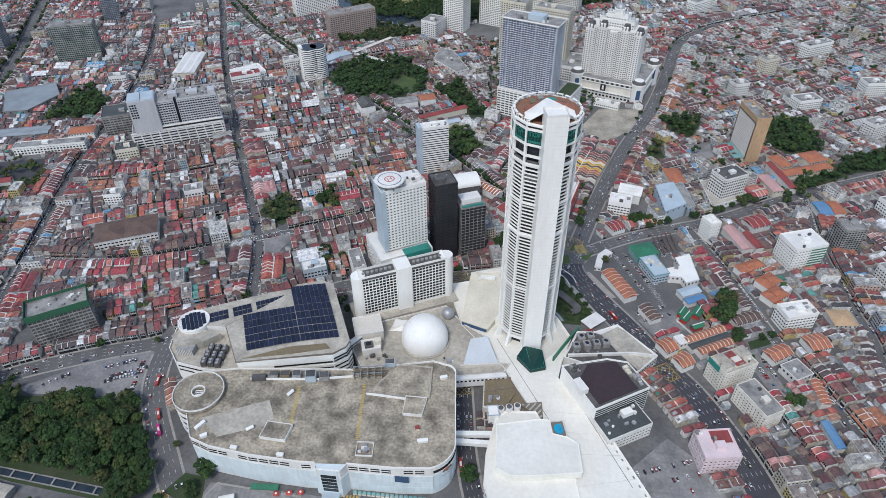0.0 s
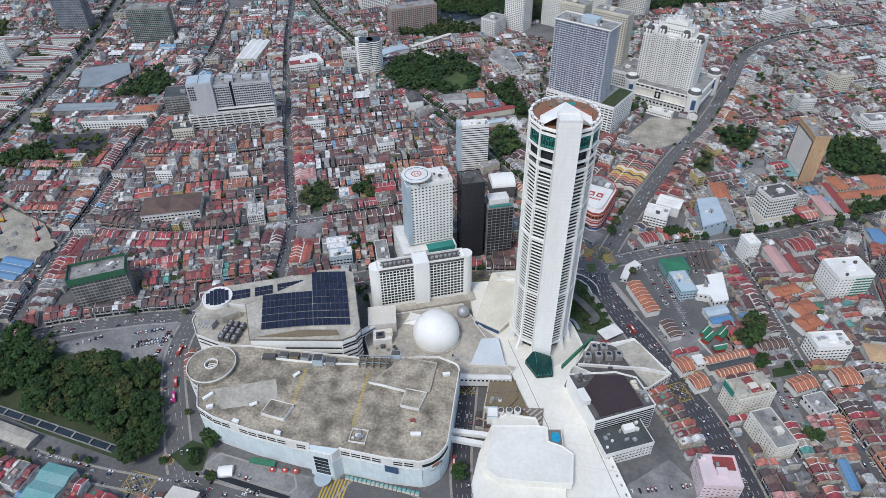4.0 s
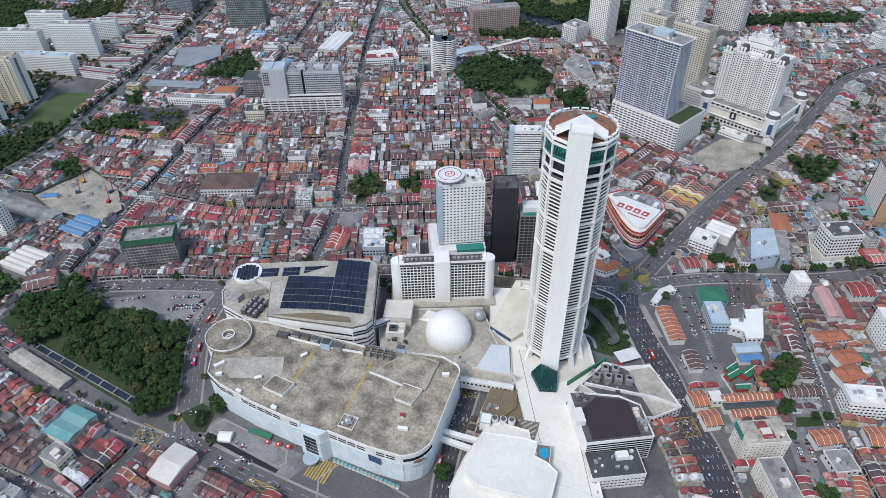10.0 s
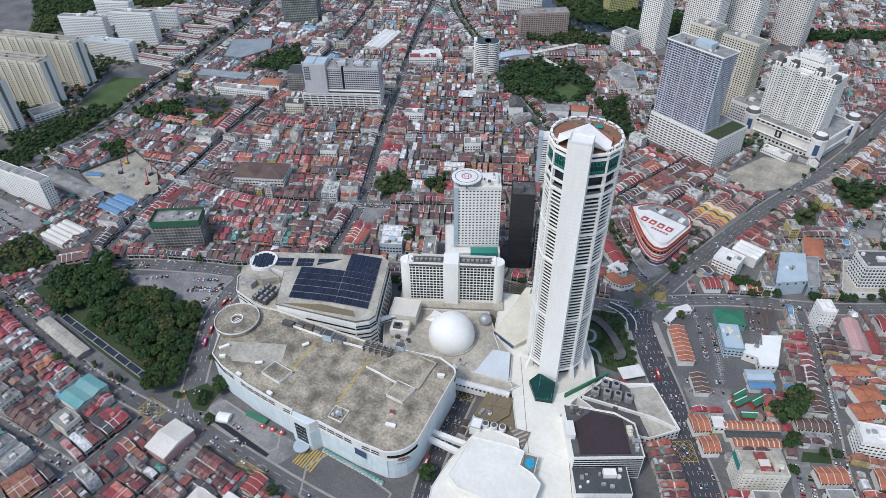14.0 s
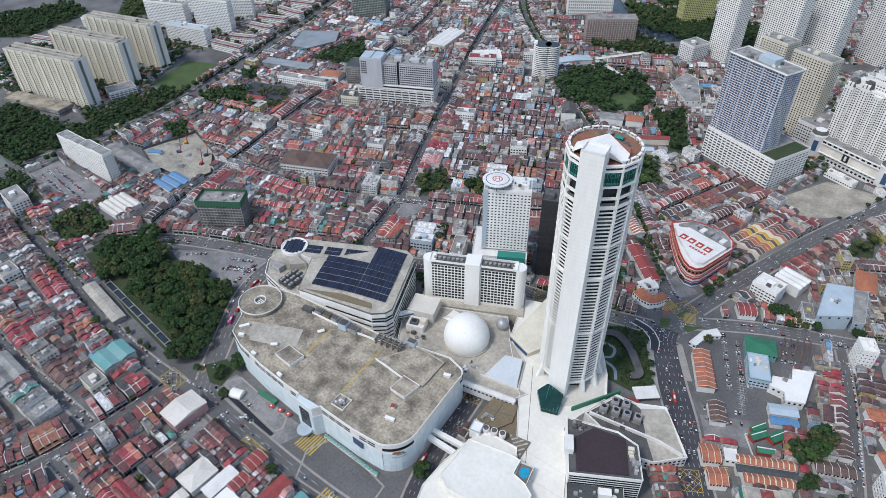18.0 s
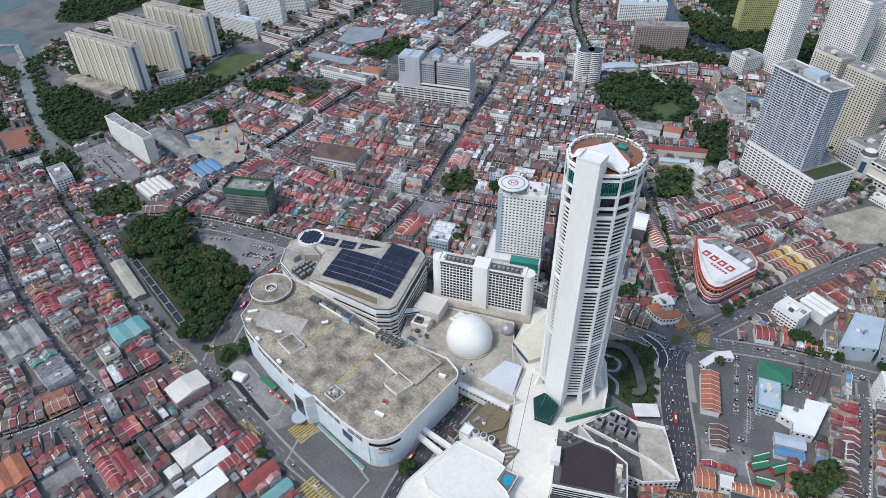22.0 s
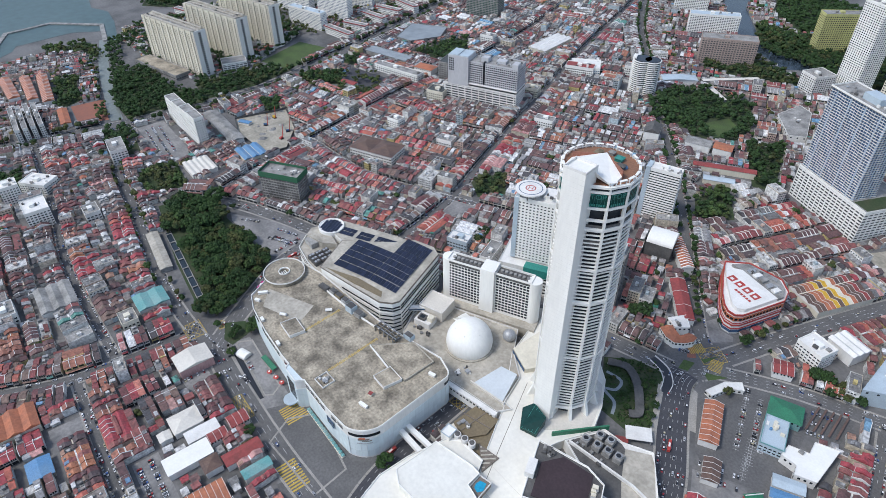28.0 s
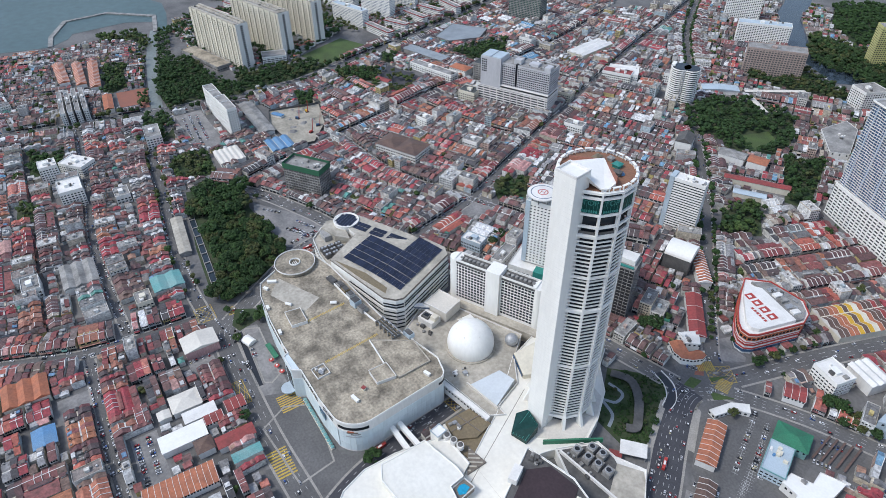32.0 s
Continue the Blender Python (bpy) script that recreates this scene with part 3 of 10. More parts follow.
CREEK = smooth_line([(-1190, 372), (-1044, 333), (-900, 305), (-806, 290)])
g = Geo()
ribbon(g, CREEK, -9, 9, 0.06)
plate("water", g, M_SILT, "silty grey-green creek between walls and trees", "creek")
take_line(CREEK, 11, 3)


def hatch_box(x, y, ang, w, d, name="yellow crossing hatch painted on asphalt"):
    g = Geo().at(x, y, 0, ang)
    g.wall([(0, 0), (w, 0), (w, d), (0, d)], 0.098, 0.125, 0.45)
    n = 4
    for i in range(n):
        for a, b in (((w * i / n, 0), (w, d * (1 - i / n))), ((0, d * i / n), (w * (1 - i / n), d)), ((w * (i + 1) / n, 0), (0, d * (i + 1) / n)), ((w, d * i / n), (w * i / n, d))):
            g.wall([a, b], 0.1, 0.128, 0.35, closed=False)
    plate("road_marking", g, M_YELLOW, name, "road marking")


hatch_box(-284, 208, 0, 24, 18)
hatch_box(-40, 368, 10, 17, 20)
hatch_box(140, 418, -58, 20, 20)
hatch_box(76, 588, 60, 24, 20)
hatch_box(-60, 520, 25, 22, 16)
hatch_box(-165, 212, 0, 30, 9)


def bars(x, y, ang, n, w, d, mat, label):
    g = Geo().at(x, y, 0, ang)
    for i in range(n):
        g.box(i * w, 0, 0.098, i * w + w * 0.5, d, 0.125)
    plate("road_marking", g, mat, label, "road marking")


bars(-34, 285, 100, 9, 4.2, 15, M_YELLOW, "yellow bars painted across the side street")
bars(-126, 240, 0, 8, 2.6, 20, M_YELLOW, "yellow bars painted before the mall entrance")
bars(-74, 212, 0, 10, 3.0, 17, M_YELLOW, "yellow bars painted across the wide street")
bars(156, 438, -55, 7, 2.0, 20, M_YELLOW, "yellow bars painted across the avenue")
bars(60, 590, 60, 9, 1.8, 12, M_YELLOW, "yellow zebra bars at the junction")
bars(92, 590, 110, 9, 1.8, 12, M_YELLOW, "yellow zebra bars at the junction")
bars(-268, 238, 0, 8, 1.6, 9, M_YELLOW, "yellow zebra bars at the junction")


def lot(poly, mat, label, category, z=0.03, code=4, name="pavement"):
    g = Geo()
    g.prism(poly, 0.0, z)
    take(poly, code)
    return plate(name, g, mat, label, category)


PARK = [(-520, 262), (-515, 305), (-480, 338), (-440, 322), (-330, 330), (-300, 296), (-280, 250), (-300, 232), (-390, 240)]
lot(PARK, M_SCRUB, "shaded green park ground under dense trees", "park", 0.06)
lot([(-446, 330), (-378, 378), (-340, 388), (-322, 345), (-335, 332), (-430, 325)], M_LOT, "worn grey open car park with rows of cars", "car park", 0.04)
lot([(92, 555), (112, 596), (140, 610), (168, 622), (186, 552), (184, 510), (146, 490), (128, 500)], M_ASPHALT, "grey asphalt car park with bays", "car park", 0.04)
lot([(169, 624), (197, 637), (200, 600), (176, 588)], M_ASPHALT, "grey parking plot with slatted shelters", "car park", 0.045)
lot([(137, 484), (175, 503), (186, 477), (151, 461)], M_LOT, "worn sandy parking yard", "car park", 0.045)
lot([(231, 450), (247, 457), (261, 408), (247, 399)], M_LOT, "grey parking yard beside the flats", "car park", 0.04)
lot([(241, 465), (270, 479), (270, 468), (241, 454)], M_SCRUB, "weedy garden strip between houses", "garden", 0.05)
lot([(38, 578), (44, 606), (62, 618), (76, 630), (106, 622), (122, 592), (97, 553), (70, 560)], M_ASPHALT, "grey asphalt of the broad junction", "junction", 0.044)
lot([(40, 634), (58, 612), (76, 636), (72, 642), (58, 640), (46, 652)], M_LOT, "paved wedge before the department store", "pavement", 0.03)
lot([(-150, 228), (-150, 262), (-28, 266), (-22, 232)], M_ASPHALT, "grey asphalt forecourt round the mall", "forecourt", 0.02)
lot([(-300, 226), (-264, 262), (-226, 264), (-226, 232), (-262, 226)], M_ASPHALT, "grey asphalt of the road fork", "junction", 0.02)
lot([(-262, 246), (-240, 236), (-228, 240), (-234, 262), (-252, 264)], M_SCRUB, "planted traffic island beside the mall", "traffic island", 0.2)
lot([(-120, 238), (-112, 262), (-36, 262), (-28, 236)], M_ASPHALT, "dark asphalt lot before the mall", "car park", 0.045)
lot([(-60, 206), (12, 206), (4, 262), (-32, 300), (-36, 262), (-58, 240)], M_ASPHALT, "grey asphalt round the mall corner", "forecourt", 0.03)
lot([(-232, 240), (-205, 232), (-135, 232), (-126, 256), (-228, 258)], M_LOT, "grey paved yard beside the mall", "yard", 0.04)
lot([(100, 275), (112, 310), (145, 342), (168, 322), (185, 290), (190, 262), (110, 255)], M_LOT, "pale worn gravel car park", "car park", 0.04)
lot([(10, 520), (45, 556), (70, 540), (95, 494), (78, 470), (50, 470)], M_SCRUB, "planted garden beside the tower", "garden", 0.06)
lot([(90, 880), (130, 960), (195, 965), (180, 900), (130, 850)], M_SAND, "bare sandy building plot", "building plot", 0.04)
lot([(-690, 440), (-672, 520), (-600, 500), (-552, 462), (-556, 430), (-640, 425)], M_SAND, "bare sandy building site", "building site", 0.04)
lot([(-885, 575), (-930, 680), (-870, 705), (-815, 600)], M_GRASS, "mown green playing field", "grass", 0.05)
lot([(-150, 480), (-180, 500), (-150, 520), (-128, 505)], M_SAND, "pale bare plot beside the hotel", "building plot", 0.04)
lot([(93, 505), (70, 545), (92, 556), (118, 516)], M_PAVE, "pale paved strip beside the avenue", "pavement", 0.012)
lot([(-904, 243), (-899, 294), (-815, 280), (-830, 238)], M_REDPAVE, "reddish depot yard with parked vans", "yard", 0.04)
lot([(-757, 306), (-758, 348), (-640, 348), (-608, 330), (-648, 309)], M_LOT, "grey car park full of cars", "car park", 0.04)
lot([(-214, 183), (-215, 208), (-196, 208), (-194, 185)], M_LOT, "grey yard with parked cars", "car park", 0.04)
lot([(-150, 118), (-150, 140), (-92, 140), (-92, 118)], M_LOT, "grey yard with parked cars", "car park", 0.04)
lot([(-230, 70), (-205, 70), (-205, 98), (-230, 98)], M_LOT, "grey yard beside the houses", "yard", 0.04)
lot([(60, 578), (69, 583), (71, 569), (63, 565)], M_GRASS, "grassy traffic island at the junction", "traffic island", 0.2)
lot([(70, 591), (79, 609), (75, 590)], M_GRASS, "grassy traffic island at the junction", "traffic island", 0.2)
lot([(81, 579), (100, 592), (90, 574)], M_GRASS, "grassy traffic island at the junction", "traffic island", 0.2)
lot([(52, 596), (57, 600), (66, 589), (60, 583)], M_REDPAVE, "red paved crossing at the junction", "crossing", 0.1)
FOREST_A = [(-336, 1043), (-289, 1119), (-211, 1130), (-162, 1051), (-157, 1000), (-199, 961), (-237, 971), (-282, 960)]
FOREST_B = [(-977, 331), (-1004, 400), (-889, 403), (-790, 436), (-765, 405), (-801, 354), (-788, 305), (-880, 304)]
FOREST_C = [(-866, 440), (-866, 525), (-850, 577), (-812, 602), (-790, 522), (-790, 430)]
FOREST_D = [(-782, 606), (-745, 672), (-700, 640), (-750, 594)]
FOREST_E = [(373, 925), (402, 948), (444, 955), (438, 855), (390, 840), (365, 858)]
FOREST_F = [(338, 741), (399, 791), (478, 847), (560, 880), (640, 900), (600, 840), (463, 802), (406, 765), (345, 711)]
FOREST_G = [(-745, 905), (-730, 950), (-669, 904), (-667, 852), (-700, 840), (-741, 830)]
FOREST_H = [(-350, 1190), (-240, 1230), (-180, 1260), (-330, 1320), (-390, 1300)]
FOREST_I = [(-330, 1350), (-150, 1320), (60, 1420), (-60, 1520), (-300, 1480), (-420, 1480)]
FOREST_J = [(-806, 719), (-784, 732), (-756, 706), (-780, 692)]
FOREST_K = [(-137, 998), (-102, 1043), (-46, 918), (-72, 908)]
FOREST_L = [(-103, 825), (-91, 884), (-42, 821), (-72, 782)]
FOREST_M = [(-781, 262), (-758, 300), (-676, 288), (-685, 250)]
FOREST_N = [(-622, 268), (-600, 318), (-537, 310), (-560, 258)]
FOREST_O = [(219, 926), (246, 949), (286, 938), (262, 881), (239, 886)]
FOREST_P = [(186, 836), (208, 856), (213, 817), (190, 798)]
FOREST_Q = [(-1202, 264), (-1201, 338), (-1140, 345), (-1100, 350), (-1100, 335), (-1150, 320), (-1170, 262)]
FOREST_R = [(-1280, 930), (-1260, 1040), (-1180, 1090), (-1130, 1010), (-1180, 920)]
FOREST_T = [(-1440, 858), (-1450, 1000), (-1300, 1000), (-1241, 800), (-1230, 720), (-1353, 800)]
FOREST_U = [(-500, 1700), (-440, 1790), (-300, 1720), (-250, 1560), (-330, 1500), (-420, 1560)]
FOREST_V = [(-1480, 560), (-1440, 720), (-1340, 700), (-1300, 560), (-1360, 500)]
FOREST_W = [(60, 1480), (340, 1620), (330, 1560), (90, 1440)]
FOREST_S = [(-420, 1475), (-345, 1490), (-280, 1450), (-300, 1380), (-350, 1420)]
GROVES = [[(-747, 94), (-725, 139), (-662, 122), (-677, 89)], [(-1032, 246), (-1024, 279), (-917, 261), (-902, 226)], [(-603, 68), (-588, 89), (-555, 84), (-569, 64)], [(-717, 504), (-713, 528), (-673, 509), (-677, 486)], [(-319, 622), (-303, 668), (-262, 637), (-279, 602)]]
for f in GROVES:
    lot(f, M_SCRUB, "rough green plot under trees", "garden", 0.05, name="ground_cover")
lot([(-294, 550), (-284, 596), (-258, 581), (-270, 543)], M_LOT, "grey yard between the houses", "yard", 0.04)
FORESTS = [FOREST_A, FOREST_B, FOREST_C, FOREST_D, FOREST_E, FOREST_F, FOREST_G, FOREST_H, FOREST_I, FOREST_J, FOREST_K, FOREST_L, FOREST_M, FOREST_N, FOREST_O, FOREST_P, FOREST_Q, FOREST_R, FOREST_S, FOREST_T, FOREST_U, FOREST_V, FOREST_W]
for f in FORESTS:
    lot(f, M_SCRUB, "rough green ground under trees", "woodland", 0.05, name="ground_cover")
lot([(-221, 1006), (-205, 1057), (-172, 1038), (-183, 981)], M_GRASS, "open lawn between the trees", "grass", 0.06, code=5)
lot([(-752, 696), (-667, 721), (-645, 680), (-705, 645)], M_DARKROAD, "dark worn yard beside the highway", "yard", 0.045)
lot([(246, 854), (283, 868), (282, 814), (248, 808)], M_LOT, "worn grey car park behind houses", "car park", 0.045)
lot([(-705, 640), (-650, 672), (-632, 650), (-690, 622)], M_SCRUB, "overgrown green plot", "garden", 0.05)

# ---- buildings with storeys ----


def storeys(parent, x0, y0, x1, y1, z0, z1, floors, nx, ny, wall, glass, band=0.45, pier=0.35, proud=0.5, single=False, roof=None, sides="fblr", label_band=""):
    """Storeys: a core of glass or shade-dark colour, a wall band at every floor, and piers between the windows, all
    with depth.
    """
    fh = (z1 - z0) / floors
    g = Geo()
    g.box(x0 + proud, y0 + proud, z0, x1 - proud, y1 - proud, z1 - 0.1)
    part("glazing", g, glass, parent)
    b = Geo()
    if "f" in sides:
        b.box(x0, y0, 0, x1, y0 + proud + 0.1, fh * band)
    if "b" in sides:
        b.box(x0, y1 - proud - 0.1, 0, x1, y1, fh * band)
    if "l" in sides:
        b.box(x0, y0 + proud + 0.1, 0, x0 + proud + 0.1, y1 - proud - 0.1, fh * band)
    if "r" in sides:
        b.box(x1 - proud - 0.1, y0 + proud + 0.1, 0, x1, y1 - proud - 0.1, fh * band)
    far = parent.location.y > 930 or parent.location.x < -850
    if far:
        b = Geo()
        for i in range(floors + 1):
            z = z0 + i * fh - (fh * band if i == floors else 0)
            for q in ((x0, y0, x1, y0 + proud + 0.1), (x0, y1 - proud - 0.1, x1, y1), (x0, y0 + proud + 0.1, x0 + proud + 0.1, y1 - proud - 0.1), (x1 - proud - 0.1, y0 + proud + 0.1, x1, y1 - proud - 0.1)):
                b.box(q[0], q[1], z, q[2], q[3], z + fh * band)
        part("spandrel", b, wall, parent, kind="stuff")
    else:
        me = mesh_of("spandrel", b, wall)
    for i in range(0 if far else floors + 1):
        piece("spandrel", me, parent, 0, 0, z0 + i * fh - (fh * band if i == floors else 0), label=label_band if i == 0 else "")
    if nx or ny:
        p = Geo()
        for i in range(nx + 1 if nx else 0):
            x, w = x0 + (x1 - x0) * i / nx, (x1 - x0) / nx * pier / 2
            for yy in (y0 + 0.03, y1 - proud - 0.03):
                p.box(max(x - w, x0 + 0.02), yy, z0, min(x + w, x1 - 0.02), yy + proud, z1 - 0.05)
        for i in range(ny + 1 if ny else 0):
            y, w = y0 + (y1 - y0) * i / ny, (y1 - y0) / ny * pier / 2
            for xx in (x0 + 0.03, x1 - proud - 0.03):
                p.box(xx, max(y - w, y0 + 0.02), z0, xx + proud, min(y + w, y1 - 0.02), z1 - 0.05)
        part("pier", p, wall, parent, kind="stuff")
    if roof:
        r = Geo()
        r.box(x0 + 0.3, y0 + 0.3, z1, x1 - 0.3, y1 - 0.3, z1 + 0.3)
        part("roof", r, roof, parent)
        r = Geo()
        r.wall([(x0 + 0.2, y0 + 0.2), (x1 - 0.2, y0 + 0.2), (x1 - 0.2, y1 - 0.2), (x0 + 0.2, y1 - 0.2)], z1, z1 + 1.4, 0.4)
        part("parapet", r, wall, parent)


def roof_gear(parent, x0, y0, x1, y1, z, n, seed, mats=None):
    """Tanks, cabins and plant standing on a flat roof, each a part."""
    rnd = random.Random(seed)
    mats = mats or [M_METAL, M_WHITE2, M_CONC, M_DKCONC]
    for _ in range(n):
        x, y, w, d, h = rnd.uniform(x0, x1), rnd.uniform(y0, y1), rnd.uniform(1.5, 5), rnd.uniform(1.5, 4), rnd.uniform(1, 3)
        g = Geo()
        if rnd.random() < 0.25:
            g.cyl(x, y, z, z + h, w * 0.4, 12)
            part("water_tank", g, rnd.choice(mats), parent)
        else:
            g.box(x - w / 2, y - d / 2, z, x + w / 2, y + d / 2, z + h)
            g.box(x - w / 2 + 0.3, y - d / 2 + 0.3, z + h, x + w / 2 - 0.3, y + d / 2 - 0.3, z + h + 0.25)
            part("roof_unit", g, rnd.choice(mats), parent)


# ---- the twelve-sided tower ----
TX, TY, TFRONT = 21.0, 450.0, -79.3
tower = thing("tower", TX, TY, 0, TFRONT, "tall white twelve-sided tower with a blank service shaft", "tower")
RT = 26.6


def gon(r, turn=0.0, n=12):
    return [(r * math.cos(radians(15 + turn + 360 / n * i)), r * math.sin(radians(15 + turn + 360 / n * i))) for i in range(n)]


g = Geo()
g.prism(gon(RT - 3.2), 20, 246)
part("glazing", g, M_GLASS, tower, "dark recessed window glass")
b = Geo()
b.wall(gon(RT - 0.2), 0, 1.05, 0.7)
band_me = mesh_of("spandrel", b, M_WHITE)
z, n = 22.0, 0
while z < 212:
    piece("spandrel", band_me, tower, 0, 0, z)
    z += 3.42
for z in (22, 84, 144, 176, 212, 219.5):
    g = Geo()
    g.wall(gon(RT + 0.25), z - 0.5, z + 1.4, 1.3)
    part("ring_beam", g, M_WHITE, tower)
c = Geo()
c.box(RT - 1.6, -0.85, 14, RT + 0.7, 0.85, 229)
c.add([(RT - 1.6, -1.3, 11), (RT + 5.5, -1.2, 11), (RT + 5.5, 1.2, 11), (RT - 1.6, 1.3, 11), (RT - 1.6, -1.3, 26), (RT + 0.7, -1.2, 26), (RT + 0.7, 1.2, 26), (RT - 1.6, 1.3, 26)], [(0, 1, 5, 4), (1, 2, 6, 5), (2, 3, 7, 6), (3, 0, 4, 7)])
col_me = mesh_of("column", c, M_WHITE)
for i in range(12):
    piece("column", col_me, tower, 0, 0, 0, 15 + 30 * i)
# observation storeys with green glass
RO = RT + 0.35
g = Geo()
g.prism(gon(RO - 0.7), 230, 242)
part("green_glazing", g, M_GLASSGREEN, tower, "green tinted observation glass")
g = Geo()
g.prism(gon(RO - 0.6), 242, 246)
part("dark_glazing", g, M_GLASS, tower, "dark strip of upper windows")
for z0, z1, r in ((228.6, 230.2, RO), (241.4, 243.2, RO), (245.4, 247.0, RO + 0.3)):
    g = Geo()
    g.wall(gon(r), z0, z1, 1.2)
    part("ring_beam", g, M_WHITE, tower)
mu = Geo()
mu.box(RO - 0.7, -0.6, 228.6, RO + 0.5, 0.6, 246)
me = mesh_of("mullion", mu, M_WHITE)
for i in range(12):
    piece("mullion", me, tower, 0, 0, 0, 15 + 30 * i)
tm = Geo()
for i in range(12):
    a0, a1 = gon(RO - 0.45)[i], gon(RO - 0.45)[(i + 1) % 12]
    for k in range(1, 6):
        x, y = a0[0] + (a1[0] - a0[0]) * k / 6, a0[1] + (a1[1] - a0[1]) * k / 6
        tm.cyl(x, y, 230, 242, 0.1, 5)
part("glazing_bar", tm, M_TEAL, tower, kind="stuff")
# rooftop: terracotta terrace, rim, white sloping roof towards the shaft
g = Geo()
g.prism(gon(RO - 0.3), 246.0, 246.9)
part("roof_terrace", g, M_TERRA, tower, "reddish brown paved roof terrace")
rim = Geo()
rim.wall(gon(RO + 0.1), 246.9, 247.7, 0.4)
part("rim", rim, M_WHITE, tower)
arch = Geo()
arch.box(-2.6, -0.4, 0, -2.0, 0.4, 2.6)
arch.box(2.0, -0.4, 0, 2.6, 0.4, 2.6)
arch.box(-2.8, -0.9, 2.6, 2.8, 0.9, 3.0)
me = mesh_of("pergola", arch, M_WHITE)
for i in range(17):
    a = 48 + 264 * i / 16
    piece("pergola", me, tower, (RO - 1.6) * math.cos(radians(a)), (RO - 1.6) * math.sin(radians(a)), 247.0, a + 90)
g = Geo()
g.add([(18.5, -19, 247.3), (24, -9, 256.5), (24, 9, 256.5), (18.5, 19, 247.3), (6, 19, 249.2), (-6, 0, 254.5), (6, -19, 249.2), (18.5, -19, 246.9), (18.5, 19, 246.9), (6, 19, 246.9), (-6, 0, 246.9), (6, -19, 246.9)],
      [(0, 1, 2, 3, 4, 5, 6), (3, 8, 9, 4), (4, 9, 10, 5), (5, 10, 11, 6), (6, 11, 7, 0)])
part("sloped_roof", g, M_WHITE, tower, "white sloping roof slab")
for sgn in (-1, 1):
    g = Geo()
    g.wall([(6, 19.2 * sgn), (-6.3, 0.2 * sgn)], 247, 253.2, 0.8, closed=False)
    part("roof_fin", g, M_REDPAVE, tower)
for x, y, w, d, h, m in ((-12, -9, 6, 4, 2.6, M_OLIVE), (-14, 6, 5, 5, 2.4, M_TEAL), (-5, 12, 4, 5, 3, M_DKCONC), (-18, -2, 3.5, 3.5, 2.2, M_CONC)):
    g = Geo()
    g.box(x - w / 2, y - d / 2, 246.9, x + w / 2, y + d / 2, 246.9 + h)
    g.hip(x - w / 2 - 0.6, y - d / 2 - 0.6, x + w / 2 + 0.6, y + d / 2 + 0.6, 246.9 + h, 1.4)
    part("kiosk", g, m, tower)
g = Geo()
g.ball(-8, 14, 247, 1.8, 10, 4)
g.box(-10, 9, 246.9, -6, 12.5, 248.2)
part("play_slide", g, M_BLUEROOF, tower, "bright blue play equipment")
# plant floors below the observation deck: dark bands paint the shade in their openings
for z0, z1 in ((212.6, 215.5), (196.5, 203)):
    g = Geo()
    g.wall(gon(RT - 0.6), z0, z1, 0.5)
    part("louvre_band", g, M_DKCONC, tower)
# the blank shaft
shaft = Geo()
shaft.box(20, -8.3, 11, 34.8, 8.3, 258.5)
shaft_ob = part("service_shaft", shaft, M_WHITE, tower, "blank white rendered service shaft")
g = Geo()
g.wall([(20.3, -8), (34.5, -8), (34.5, 8), (20.3, 8)], 258.5, 260.2, 0.6)
for i in range(7):
    g.box(32.4, -7.2 + i * 2.1, 258.5, 34.0, -5.8 + i * 2.1, 259.6)
part("parapet", g, M_WHITE2, shaft_ob)
g = Geo()
for i in range(66):
    g.box(34.8, -8.2, 20 + i * 3.6, 34.84, 8.2, 20.2 + i * 3.6)
part("panel_joint", g, M_WHITE2, shaft_ob, kind="stuff")


def words(txt, size, parent, mat, m, label=""):
    """Letters from the built-in font as a thin mesh."""
    cu = bpy.data.curves.new("words", "FONT")
    cu.body, cu.size, cu.extrude, cu.align_x, cu.align_y = txt, size, 0.06, "CENTER", "CENTER"
    tmp = new("words", cu)
    me = bpy.data.meshes.new_from_object(tmp)
    bpy.data.objects.remove(tmp)
    me.materials.clear()
    me.materials.append(mat)
    ob = new("lettering", me)
    ob.parent = parent
    ob.matrix_basis = m
    return tagged(ob, label)


for a in (30, -30, 60, -60):
    r = (RO + 0.35) * math.cos(radians(15))
    words("TOP", 5.4, tower, M_TEAL, pose(r * math.cos(radians(a)), r * math.sin(radians(a)), 238.6, 90, 0, a + 90), "green letters on the glass")
    g = Geo().at(r * math.cos(radians(a)), r * math.sin(radians(a)), 0, a + 90)
    for i in range(7):
        g.box(-5.2 + 1.5 * i, -0.1, 231.6, -4.2 + 1.5 * i, 0.02, 233.4)
    part("sign_bar", g, M_TEAL, tower)

# foot of the tower
g = Geo()
g.prism(gon(RT - 5), 11, 21)
part("lobby", g, M_GLASS, tower, "recessed glazed lobby")
g = Geo()
g.prism(gon(RT + 0.4), 20.0, 22.0)
part("skirt", g, M_WHITE, tower)

